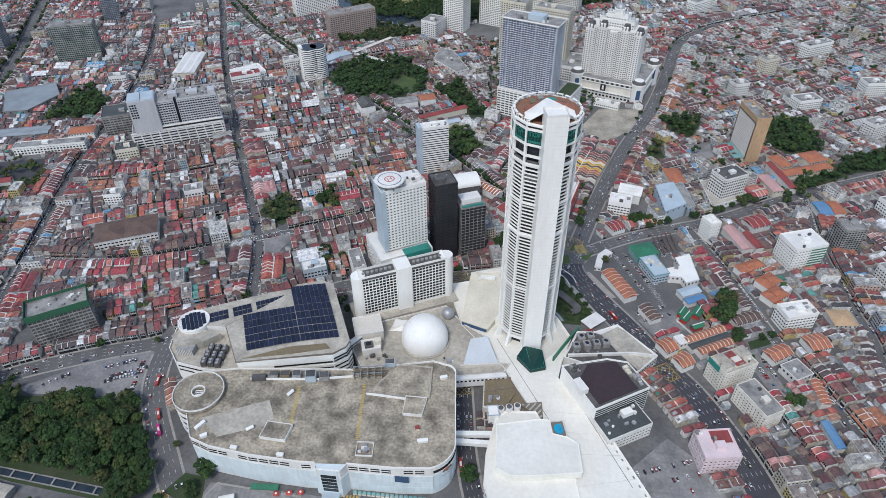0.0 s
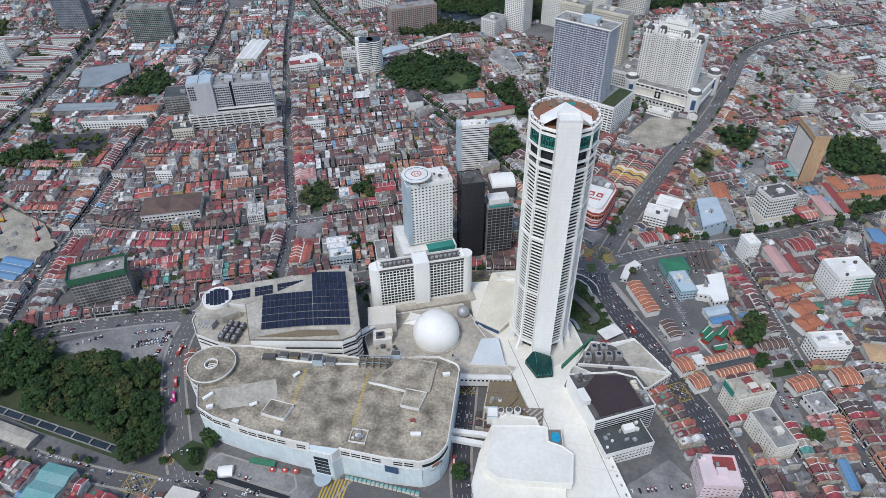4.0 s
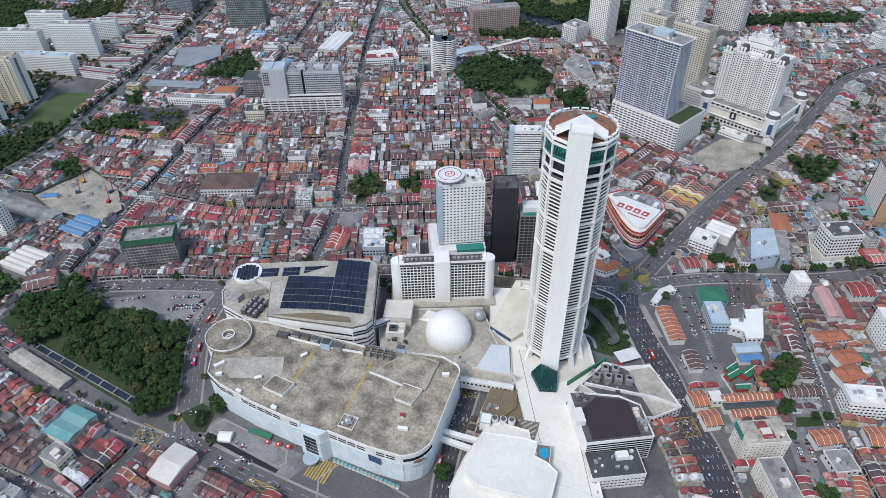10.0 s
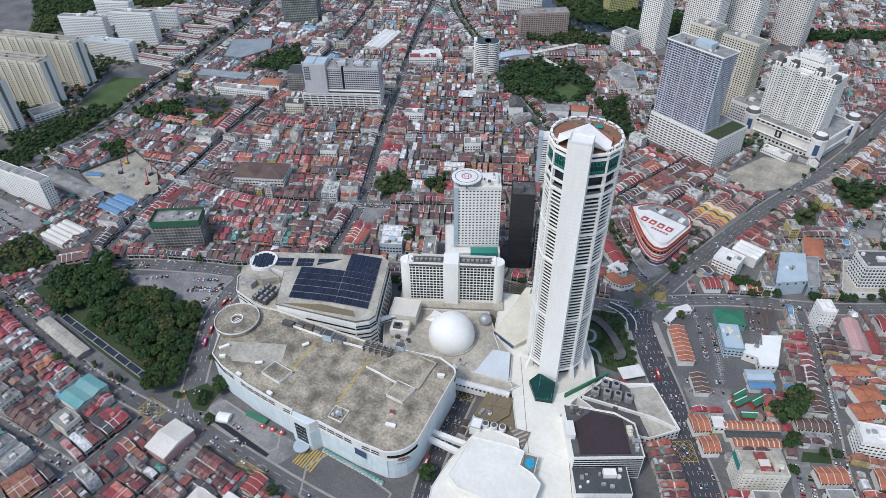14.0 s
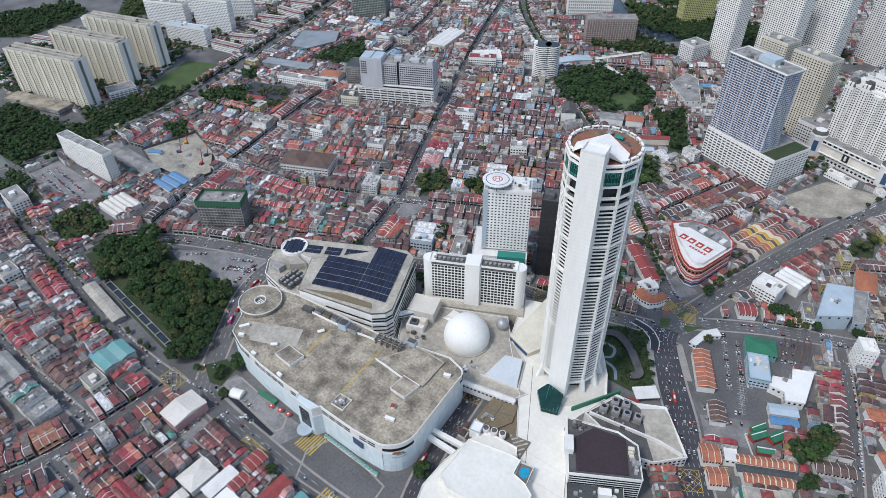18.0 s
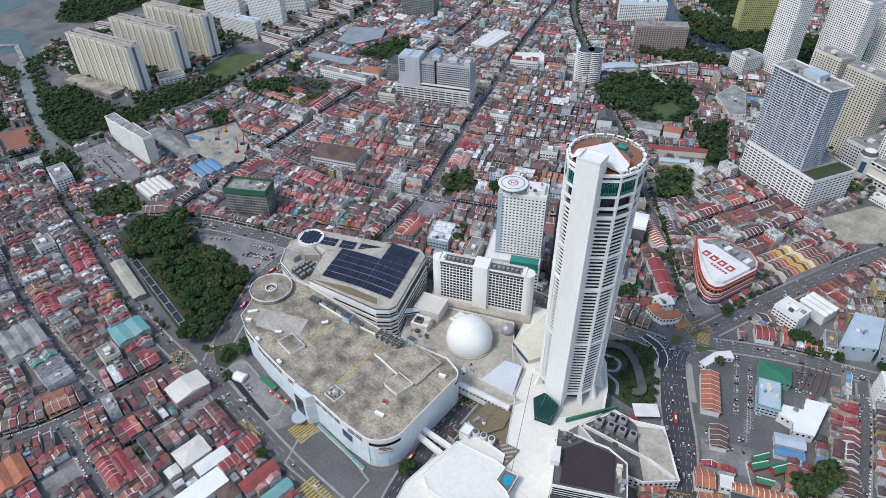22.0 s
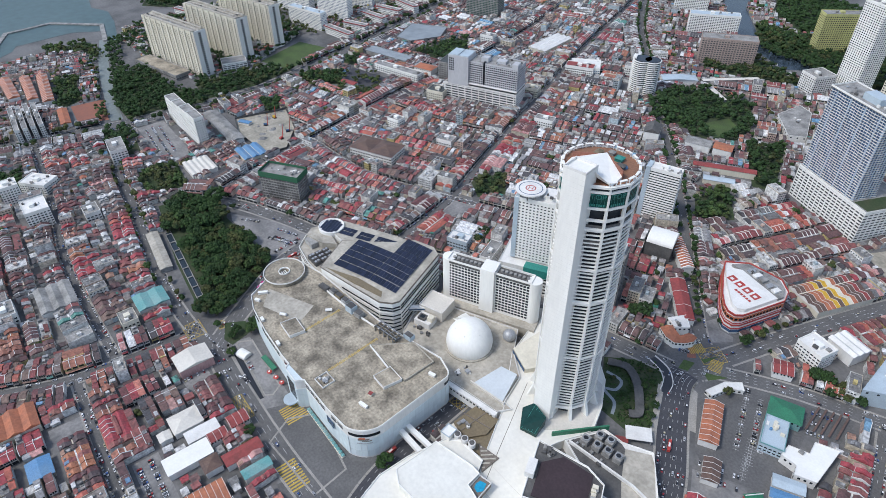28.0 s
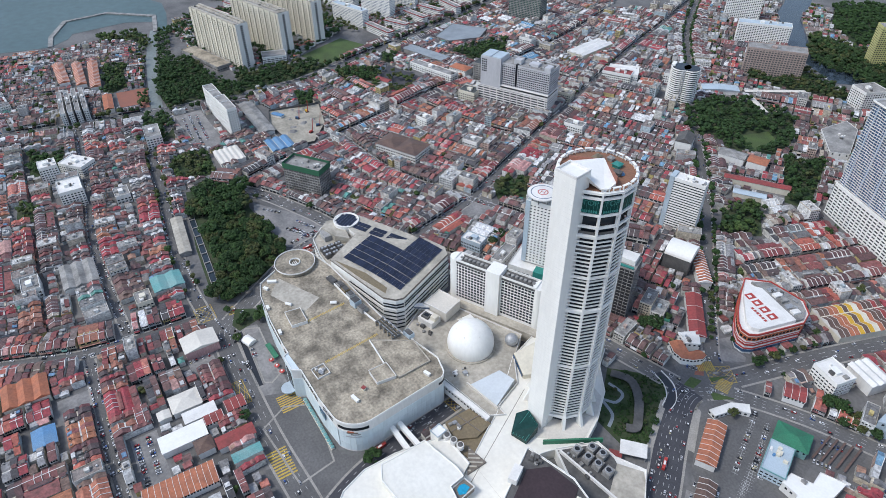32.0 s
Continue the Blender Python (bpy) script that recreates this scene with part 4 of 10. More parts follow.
# ---- the white podium deck ----
DECK = [(-42, 446), (-62, 503), (-2, 526), (10, 508), (36, 490), (54, 465), (66, 440), (56, 408), (52, 388), (84, 352), (122, 275), (130, 250), (60, 245), (58, 310), (44, 330), (28, 352), (12, 378), (2, 396)]
take(DECK, 5)
deck = thing("podium", 0, 0, 0, 0, "broad pale podium deck round the tower's foot", "podium")
g = Geo()
g.prism(DECK, 0, 11)
part("deck", g, M_PLAZA, deck)
g = Geo()
g.wall(DECK, 11, 12.1, 0.5)
part("parapet", g, M_WHITE, deck)
for a, b in (((54, 395), (108, 285)), ((-6, 432), (60, 312))):
    g = Geo()
    g.wall([a, b], 11.0, 11.04, 0.5, closed=False)
    part("deck_joint", g, M_BROWNEDGE, deck)
g = Geo()
g.prism([(26, 412), (40, 408), (64, 438), (58, 452), (50, 468), (38, 484), (24, 486)], 11, 11.25)
part("tower_plinth", g, M_BEIGE, deck)
for a, b in zip(((30, 350), (44, 330), (58, 310), (60, 280), (61, 258)), ((82, 351), (92, 332), (102, 313), (112, 293), (120, 275))):
    g = Geo()
    g.wall([a, b], 11.0, 11.05, 0.4, closed=False)
    part("deck_joint", g, M_BEIGE, deck)
vb = Geo()
vb.box(-1.3, -0.8, 0, 1.3, 0.8, 0.7)
vb.box(-1.1, -0.6, 0.7, 1.1, 0.6, 0.8, 1)
vent_me = mesh_of("deck_vent", vb, [M_WHITE2, M_CONC])
for i in range(11):
    piece("deck_vent", vent_me, deck, 80 + 3.7 * i, 353 - 7.4 * i, 11.0, -63)
# tall wing behind the tower with a slanting roof
wing = thing("podium_wing", 0, 0, 0, 0, "cream hall with sloping roof behind the tower", "hall")
g = Geo()
lo = [(-42, 447), (-16, 438), (2, 470), (6, 500), (-2, 524), (-38, 512)]
p = [(x, y, 11) for x, y in lo] + [(-42, 447, 16), (-16, 438, 16), (2, 470, 20), (6, 500, 24), (-2, 524, 26), (-38, 512, 24)]
g.add(p, [tuple(range(6, 12)), (0, 1, 7, 6), (1, 2, 8, 7), (2, 3, 9, 8), (3, 4, 10, 9), (4, 5, 11, 10), (5, 0, 6, 11)])
part("hall", g, M_CREAM, wing)
g = Geo()
g.quad((-41.5, 445.8, 12.0), (-17, 437.4, 12.0), (-16.2, 437.4, 15.8), (-41.8, 446.2, 15.8))
part("strip_window", g, M_GLASSBLUE, wing)
g = Geo()
g.wall([(-30, 500), (-8, 508), (-6, 516), (-32, 510)], 24.4, 28, 0.6)
g.box(-27, 502, 24, -12, 507, 26)
part("roof_well", g, M_WHITE, wing)
# green glass pavilion at the shaft's foot
pav = thing("glass_pavilion", 0, 0, 0, 0, "dark green glass pavilion against the tower shaft", "pavilion")
base = [(14, 407), (27, 392), (41, 397), (37, 412), (20, 415)]
tops = [15.5, 14.5, 15.5, 21.5, 21.5]
g = Geo()
g.add([(x, y, 11.02) for x, y in base] + [(x, y, z) for (x, y), z in zip(base, tops)], [(i, (i + 1) % 5, 5 + (i + 1) % 5, 5 + i) for i in range(5)] + [(5, 6, 7, 8, 9)])
part("glass_roof", g, M_GLASSGREEN, pav)
for k in range(5):
    f = (k + 0.5) / 5
    a, b = (20 + 17 * f, 415 - 3 * f, 21.55), (27 + 14 * f, 392 + 5 * f, 14.6 + f)
    g = Geo()
    g.add([(a[0] - 0.15, a[1], a[2]), (a[0] + 0.15, a[1], a[2]), (b[0] + 0.15, b[1], b[2]), (b[0] - 0.15, b[1], b[2])], [(0, 1, 2, 3)])
    part("glazing_bar", g, M_TEAL, pav)
g = Geo()
for (ax, ay), (bx, by), za, zb in zip(base, base[1:] + base[:1], tops, tops[1:] + tops[:1]):
    g.add([(ax, ay, za - 0.3), (bx, by, zb - 0.3), (bx, by, zb + 0.25), (ax, ay, za + 0.25)], [(0, 1, 2, 3)])
part("rim", g, M_TEAL, pav)
# hoarding along the plinth
g = Geo()
g.wall([(48, 409), (60, 430), (73, 452)], 11, 16, 1.5, closed=False)
hd = thing("hoarding", 0, 0, 0, 0, "bright green hoarding sheets round the plinth", "hoarding")
part("sheet", g, M_GREENROOF, hd)

# ---- dome hall ----
DOMEHALL = [(-142, 400), (-128, 378), (-58, 376), (2, 388), (8, 400), (-2, 400), (-14, 430), (-40, 446), (-60, 470), (-112, 445), (-144, 430)]
take(DOMEHALL, 5)
dh = thing("dome_hall", 0, 0, 0, 0, "low pale hall roof carrying a great white dome", "hall")
g = Geo()
g.prism(DOMEHALL, 0, 11.8)
part("base", g, M_WHITE2, dh)
g = Geo()
g.prism([(-70 + (x + 70) * 0.99, 415 + (y - 415) * 0.985) for x, y in DOMEHALL], 11.8, 12)
part("roof_deck", g, M_ROOFPALE, dh)
g = Geo()
g.wall(DOMEHALL, 12, 13.2, 0.5)
part("parapet", g, M_WHITE2, dh)
dome = thing("dome", -75, 420, 12, 0, "smooth white ribless dome on the hall roof", "dome")
g = Geo()
g.ball(0, 0, 6, 22.5, 48, 20, low=-14)
part("shell", g, M_WHITE, dome)
g = Geo()
g.cyl(0, 0, 0, 1.2, 24, 40)
part("curb", g, M_ROOFPALE, dome)
g = Geo()
for a in range(0, 360, 60):
    g.box(14 * math.cos(radians(a)) - 0.4, 14 * math.sin(radians(a)) - 0.4, 23.4, 14 * math.cos(radians(a)) + 0.4, 14 * math.sin(radians(a)) + 0.4, 24.4)
part("vent", g, M_WHITE2, dome)
orb = thing("metal_sphere", -56.5, 455, 10, 0, "ribbed grey metal sphere beside the dome", "sphere")
g = Geo()
g.ball(0, 0, 7, 6.5, 24, 16, low=-80)
part("shell", g, M_METAL, orb)
g = Geo()
g.cyl(0, 0, 0, 1.5, 4, 16)
part("base", g, M_CONC, orb)
ext = thing("dome_annex", -138, 402, 12, 20, "beige flat-roofed annex beside the dome", "annex")
g = Geo()
g.box(0, 6, 0, 27, 30, 12)
part("upper_block", g, M_BEIGE, ext)
g = Geo()
g.wall([(0, 6), (27, 6), (27, 30), (0, 30)], 12, 13, 0.6)
part("parapet", g, M_WHITE2, ext)
g = Geo()
g.box(4, -10, 0, 22, 4, 7)
part("lower_block", g, M_WHITE2, ext)
g = Geo()
g.box(7, -8, 7, 15, -1, 9.5)
g.box(8.5, -6.5, 9.5, 13.5, -2.5, 9.7, 1)
part("skylight", g, [M_DKCONC, M_GLASS], ext)
g = Geo()
g.box(17, -6, 7, 23, 0, 12)
part("lift_cabin", g, M_CREAM, ext)
roof_gear(ext, 1, -18, 26, -11, 0, 6, 3)
g = Geo()
g.add([(-12, -7, 0.2), (9, -6, 0.2), (10, 9, 0.2), (-9, 8, 0.2), (-8, -5, 4.2), (4, 1, 2.2), (6, 6, 1.2), (-8, 6, 4.0)], [(0, 1, 5, 4), (1, 2, 6, 5), (2, 3, 7, 6), (3, 0, 4, 7), (4, 5, 6, 7)])
fan = thing("white_canopy", -100, 436, 12, 0, "white tensile canopy beside the dome", "canopy")
part("membrane", g, M_WHITE, fan)
# trapezium glass roof and its parapets
trap = thing("glass_roof_hall", 0, 0, 0, 0, "pale grey frosted glass roof slope", "glass roof")
g = Geo()
g.add([(-35, 393, 13), (-3, 399, 13), (-15, 427, 18), (-31, 422, 18), (-35, 393, 11.5), (-3, 399, 11.5), (-15, 427, 11.5), (-31, 422, 11.5)], [(0, 1, 2, 3), (0, 4, 5, 1), (1, 5, 6, 2), (2, 6, 7, 3), (3, 7, 4, 0)])
part("glazing", g, M_GLAZE, trap)
g = Geo()
g.wall([(-38, 391), (0, 398)], 11.5, 14.5, 1.2, closed=False)
part("gutter_beam", g, M_BEIGE, trap)
g = Geo()
g.wall([(-57, 371), (5, 384)], 5, 15.5, 4.5, closed=False)
for i in range(16):
    g.at(-56.5, 368.8, 0, 11.9)
    g.box(2 + i * 3.8, -0.1, 11.5, 4.2 + i * 3.8, 0.2, 13.6, 1)
g.at()
link = thing("link_bridge", 0, 0, 0, 0, "white enclosed link bridge with small square windows", "bridge")
part("gallery", g, [M_WHITE2, M_GLASS], link)
roof_gear(dh, -56, 385, -44, 400, 12, 8, 5)

# ---- the big mall with the stained roof deck ----


def arc(cx, cy, r, a0, a1, n=8):
    return [(cx + r * math.cos(radians(a0 + (a1 - a0) * i / n)), cy + r * math.sin(radians(a0 + (a1 - a0) * i / n))) for i in range(n + 1)]


RAMPC = (-253, 316)
MALL = [(-243, 274), (-225, 268), (-190, 264), (-150, 262.5), (-138, 263), (-136, 258), (-117, 258), (-113, 265)] + [(-75, 265.5)] + arc(-57, 292, 25, -72, 0, 8) + [(-37, 340)] + arc(-48, 362, 9, -5, 80, 5) + [(-60, 374), (-125, 357), (-232, 346), (-262, 338), (-258, 300)]
take(MALL, 5)
take([(RAMPC[0] + 24 * math.cos(i * 0.5), RAMPC[1] + 24 * math.sin(i * 0.5)) for i in range(13)], 5)
mall = thing("shopping_mall", 0, 0, 0, 0, "huge mall with stained grey roof deck and pale blue walls", "mall")
g = Geo()
g.prism(MALL, 0, 35.6)
part("body", g, [M_WHITE2], mall)
g = Geo()
g.prism([(x * 0.994 - 0.85, 315 + (y - 315) * 0.988) for x, y in MALL], 35.6, 35.9)
part("roof_deck", g, M_ROOFDECK, mall, "brown-grey stained concrete parking deck")
g, drnd = Geo(), random.Random(4)
MI = [(x * 0.985 - 2.1, 315 + (y - 315) * 0.97) for x, y in MALL]
v = 250.0
while v < 380:
    dv, u = drnd.choice((6.0, 8.0, 10.0)), -270.0
    while u < -30:
        du = drnd.choice((7.0, 9.0, 12.0, 16.0))
        q = [(u + 0.06, v + 0.06), (u + du - 0.06, v + 0.06), (u + du - 0.06, v + dv - 0.06), (u + 0.06, v + dv - 0.06)]
        if all(inside(MI, np.array([a]), np.array([b_]))[0] for a, b_ in q) and (u + du / 2 + 253) ** 2 + (v + dv / 2 - 316) ** 2 > 26 ** 2:
            g.box(q[0][0], q[0][1], 35.9, q[2][0], q[2][1], 35.914)
        u += du
    v += dv
part("slab_paving", g, M_ROOFDECK, mall, "patched concrete slabs of the parking deck", kind="stuff")
front = MALL[:-1]
g = Geo()
g.wall(MALL, 35.6, 37.4, 0.5)
part("parapet", g, M_WHITE, mall)


def along(pts, step):
    """Even steps along a line: place, direction."""
    out, left = [], step / 2
    for (ax, ay), (bx, by) in zip(pts, pts[1:]):
        d = math.hypot(bx - ax, by - ay)
        while left <= d:
            out.append((ax + (bx - ax) * left / d, ay + (by - ay) * left / d, math.degrees(math.atan2(by - ay, bx - ax))))
            left += step
        left -= d
    return out


pn = Geo()
pn.box(-2.45, -0.25, 0, 2.45, 0.05, 7.7)
panel_me = mesh_of("panel", pn, M_PANEL)
for x, y, a in along(MALL[:-4], 5.0):
    for r in range(3):
        piece("panel", panel_me, mall, x, y, 2.0 + 7.9 * r, a)
sl = Geo()
sl.box(-3.6, -0.32, 0, 3.6, 0.05, 1.1)
slot_me = mesh_of("slot_window", sl, M_GLASS)
for k, (x, y, a) in enumerate(along(MALL[:5], 8.6) + along(MALL[7:10], 8.6)):
    if k % 6 != 4:
        for z in (28.6, 31.4):
            piece("slot_window", slot_me, mall, x, y, z, a)
g = Geo()
g.ring(-57, 292, 28.5, 31.5, 24.5, 25.35, 10, 0, -66, -4)
part("corner_window", g, M_GLASS, mall)
g = Geo()
g.ring(-48, 362, 28.5, 31.0, 8.6, 9.4, 8, 0, -3, 78)
part("corner_window", g, M_GLASS, mall)
# entrance bay
bay = Geo()
bay.prism([(-138, 262.4), (-134, 257.4), (-119, 257.4), (-113.4, 264.4)], 0, 36.4)
bay_ob = part("entrance_bay", bay, M_PANEL, mall)
for i in range(5):
    g = Geo()
    g.box(-132.5, 257.0, 8 + 4.6 * i, -120.5, 257.5, 11.4 + 4.6 * i)
    part("bay_window", g, M_GLASS, bay_ob)
g = Geo()
g.cyl(-126.5, 254, 5, 6.2, 7, 20)
part("canopy", g, M_PALEBLUE, bay_ob)
# curved emblem on the round corner, as plain shapes
for a0, a1, z0, z1, m in ((-48, -26, 24.2, 25.6, M_BROWNEDGE), (-46, -34, 25.8, 27.0, M_SIGNORANGE), (-40, -22, 22.6, 23.5, M_BROWNEDGE), (-50, -20, 19.6, 20.6, M_METAL)):
    g = Geo()
    g.ring(-57, 292, z0, z1, 25.0, 25.5, 8, 0, a0, a1)
    part("emblem", g, m, mall)
g = Geo()
g.box(-76.5, 264.9, 18, -65.5, 265.3, 26)
part("poster", g, M_GLASSBLUE, mall)
# ramp drum at the far end
drum = thing("ramp_drum", RAMPC[0], RAMPC[1], 0, 0, "round concrete ramp drum with a central light well", "ramp")
g = Geo()
g.ring(0, 0, 36.5, 39.6, 4.2, 21.2, 40)
part("deck", g, M_ROOFDECK, drum)
g = Geo()
g.ring(0, 0, 39.6, 40.9, 20.7, 21.3, 40)
part("parapet", g, M_WHITE2, drum)
g = Geo()
g.ring(0, 0, 39.6, 41.0, 5.2, 5.9, 24)
part("well_wall", g, M_WHITE, drum)
for z in (6, 14, 22, 30):
    g = Geo()
    g.ring(0, 0, z, z + 3.6, 20.4, 21.2, 36)
    part("ramp_wall", g, M_WHITE2, drum)
g = Geo()
g.cyl(0, 0, 0, 36.4, 19.5, 32)
part("core", g, M_DKCONC, drum)
for i in range(3):
    g = Geo()
    g.box(-3.6, -2.4 + 2.0 * i, 37.5, 3.6, -1.6 + 2.0 * i, 38.3)
    part("slat", g, M_WHITE, drum)
# things on the deck
for poly, h, m, label in (([(-112, 332), (-78, 332), (-58, 333), (-60, 366), (-89, 366)], 1.6, M_ROOFDECK, "grey-brown raised deck with white upstands"), ([(-78, 331.6), (-78, 314), (-62, 314), (-60, 331.6)], 3.0, M_ROOFDECK, "grey plant room with white sides"), ([(-187, 279), (-166, 278), (-164, 293), (-185, 294)], 3.2, M_ROOFDECK, "low grey stair housing")):
    hs = thing("roof_housing", 0, 0, 35.9, 0, label + " on the mall roof", "roof housing")
    g = Geo()
    g.prism(poly, 0, h)
    part("cabin", g, M_ROOFPALE if h < 2.5 else M_WHITE2, hs)
    g = Geo()
    cx_, cy_ = sum(q[0] for q in poly) / len(poly), sum(q[1] for q in poly) / len(poly)
    g.prism([(cx_ + (x - cx_) * 0.95, cy_ + (y - cy_) * 0.95) for x, y in poly], h, h + 0.15)
    part("roof", g, m, hs)
    g = Geo()
    g.wall(poly, h, h + 0.6, 0.35)
    part("parapet", g, M_ROOFPALE if h < 2.5 else M_WHITE2, hs)
for a, b in (((-112, 332), (-78, 330)), ((-150, 344), (-122, 350)), ((-215, 336), (-150, 343))):
    g = Geo()
    g.wall([a, b], 0, 2.2, 0.8, closed=False)
    bw = thing("roof_wall", 0, 0, 35.9, 0, "white upstand wall on the deck", "wall")
    part("panel", g, M_WHITE, bw)
for i, (x, y, w, d, h, m) in enumerate(((-196, 342, 8, 6, 4, M_CONC), (-186, 343, 8, 6, 4.5, M_OLIVE), (-176, 344, 7, 6, 5, M_METAL), (-163, 343, 9, 8, 7, M_PALEBLUE), (-152, 345, 8, 7, 5, M_CONC), (-208, 338, 12, 6, 3, M_DKCONC), (-98, 366, 9, 6, 5, M_PALEBLUE))):
    ct = thing("cooling_unit", x, y, 35.9, 10, "boxy rooftop cooling unit on the deck", "cooling unit", "cooling units at the deck's edge")
    g = Geo()
    g.box(-w / 2, -d / 2, 0, w / 2, d / 2, h)
    part("casing", g, m, ct)
    g = Geo()
    g.box(-w / 2 + 0.6, -d / 2 + 0.6, h, w / 2 - 0.6, d / 2 - 0.6, h + 0.5)
    part("fan_deck", g, M_DKCONC, ct)
pr = thing("pipe_rack", -113, 353, 35, 10, "rusty grey pipe rack with tall ducts", "pipe rack")
for i in range(5):
    g = Geo()
    g.box(-14 + 6 * i, -5, 0, -13.4 + 6 * i, 5, 7.5)
    part("frame", g, M_CONC, pr)
for i in range(6):
    g = Geo()
    g.box(-15, -4.6 + 1.7 * i, 5 + (i % 3), 13, -4.0 + 1.7 * i, 5.7 + (i % 3))
    part("pipe", g, M_METAL if i % 2 else M_OLIVE, pr)
for x, y, a in ((-176, 325, 60), (-198, 287, 40)):
    tk = thing("water_tank", x, y, 35.9, a, "white horizontal tank lying on the deck", "tank")
    g = Geo()
    n = 14
    g.add([(s * 3.2, 1.5 * math.cos(i * math.tau / n), 1.7 + 1.5 * math.sin(i * math.tau / n)) for s in (-1, 1) for i in range(n)], [(i, (i + 1) % n, n + (i + 1) % n, n + i) for i in range(n)] + [tuple(range(n))[::-1], tuple(range(n, 2 * n))])
    part("shell", g, M_WHITE, tk)
    g = Geo()
    g.box(-2.5, -1.2, 0, -1.8, 1.2, 1.0)
    g.box(1.8, -1.2, 0, 2.5, 1.2, 1.0)
    part("saddle", g, M_CONC, tk)
for x, y, a, w in ((-58, 291, 14, 8), (-232, 276, 30, 5), (-204, 268, -4, 5), (-166, 266, -3, 5), (-49, 356, 20, 6), (-239, 285, 60, 9)):
    hs = thing("vent_housing", x, y, 35.9, a, "small white vent housing on the deck", "vent housing")
    g = Geo()
    g.box(-w / 2, -1.2, 0, w / 2, 1.2, 2.6)
    part("cabin", g, M_WHITE2, hs)
    g = Geo()
    g.box(-w / 2 - 0.3, -1.5, 2.6, w / 2 + 0.3, 1.5, 2.85)
    part("cap", g, M_WHITE, hs)
pl = thing("plant_pen", -108, 272.5, 35.9, 4, "walled pen of pumps and tanks on the deck", "plant pen")
g = Geo()
g.wall([(0, 0), (13, 0), (13, 12), (0, 12)], 0, 1.8, 0.4)
part("wall", g, M_WHITE2, pl)
roof_gear(pl, 2, 2, 11, 10, 0, 8, 11)
hut = thing("guard_hut", -64, 302, 35.9, 20, "small cream hut with red band on the deck", "hut")
g = Geo()
g.box(-1.5, -1.5, 0, 1.5, 1.5, 2.8)
part("cabin", g, M_CREAM, hut)
g = Geo()
g.box(-1.8, -1.8, 2.8, 1.8, 1.8, 3.1)
part("roof", g, M_REDROOF, hut)
for pts in (((-171, 334), (-166, 284)), ((-116, 342), (-110, 287))):
    (ax, ay), (bx, by) = pts
    g = Geo().at(ax, ay, 35.9, math.degrees(math.atan2(by - ay, bx - ax)))
    d = math.hypot(bx - ax, by - ay)
    k = 0.0
    while k < d:
        g.box(k, -1.3, 0.01, k + 0.8, 1.3, 0.05)
        k += 1.7
    plate("deck_marking", g, M_YELLOW, "faded yellow hatched strip on the parking deck", "marking")
g = Geo()
g.prism([(-242, 293), (-192, 317), (-179, 294), (-194, 289), (-222, 277)], 35.9, 35.94)
plate("deck_patch", g, M_ROOFPALE, "paler patch of newer screed on the deck", "screed patch")

# ---- the second mall with the solar roof ----
FA = [(-292, 352), (-262, 347), (-230, 347), (-149, 366), (-139, 375), (-137, 383), (-171, 456), (-184, 460), (-232, 443), (-292, 412), (-310, 392), (-306, 368)]
take(FA, 5)
fa = thing("solar_mall", 0, 0, 0, 0, "white mall with dark ribbon windows and solar roof", "mall")
g = Geo()
g.prism(FA, 0, 29)
part("body", g, M_WHITE, fa)
g = Geo()
g.prism([(x * 0.995 - 1.1, 404 + (y - 404) * 0.99) for x, y in FA], 29, 29.3)
part("roof_deck", g, M_ROOFPALE, fa)
g = Geo()
g.wall(FA, 29, 31.2, 0.6)
part("parapet", g, M_WHITE, fa)
for z in (6, 11, 16, 21, 26, 33, 36.5):
    for k, (a, b) in enumerate(zip(FA[:8], FA[1:8])):
        if (k < 2 and z not in (21, 26)) or (k == 2 and z not in (21, 26, 33)) or (k == 6 and z > 30):
            continue
        d = math.hypot(b[0] - a[0], b[1] - a[1])
        e0, e1 = (1.2, d - 1.2) if d > 20 else (0.15, d - 0.15)
        g = Geo().at(a[0], a[1], 0, math.degrees(math.atan2(b[1] - a[1], b[0] - a[0])))
        g.box(e0 + (d * 0.35 if k == 2 and z > 30 else 0), -0.22, z, e1, 0.15, z + 1.5)
        part("ribbon_window", g, M_GLASS, fa)
UP = [(-231, 347.6), (-149, 366.6), (-139.6, 375.4), (-137.6, 383), (-171.4, 455.4), (-184, 459.4), (-207, 450), (-216, 430), (-256, 388)]
g = Geo()
g.prism(UP, 29.0, 42.5)
part("upper_block", g, M_WHITE, fa)
# curved roof over the upper block, in a frame along its long sides
SA = 14.0
sr = thing("solar_roof", -142.5, 374.5, 42.5, 0, "curved pale roof carrying rows of solar panels", "roof")
g = Geo()
loc = [(x + 142.5, y - 374.5) for x, y in UP]
cx, cy = sum(p[0] for p in loc) / len(loc), sum(p[1] for p in loc) / len(loc)


def crown(x, y):
    """Height of the gently vaulted roof."""
    return 1.6 + 3.2 * max(0.0, 1 - ((x - cx) ** 2 + (y - cy) ** 2) / 62.0 ** 2)


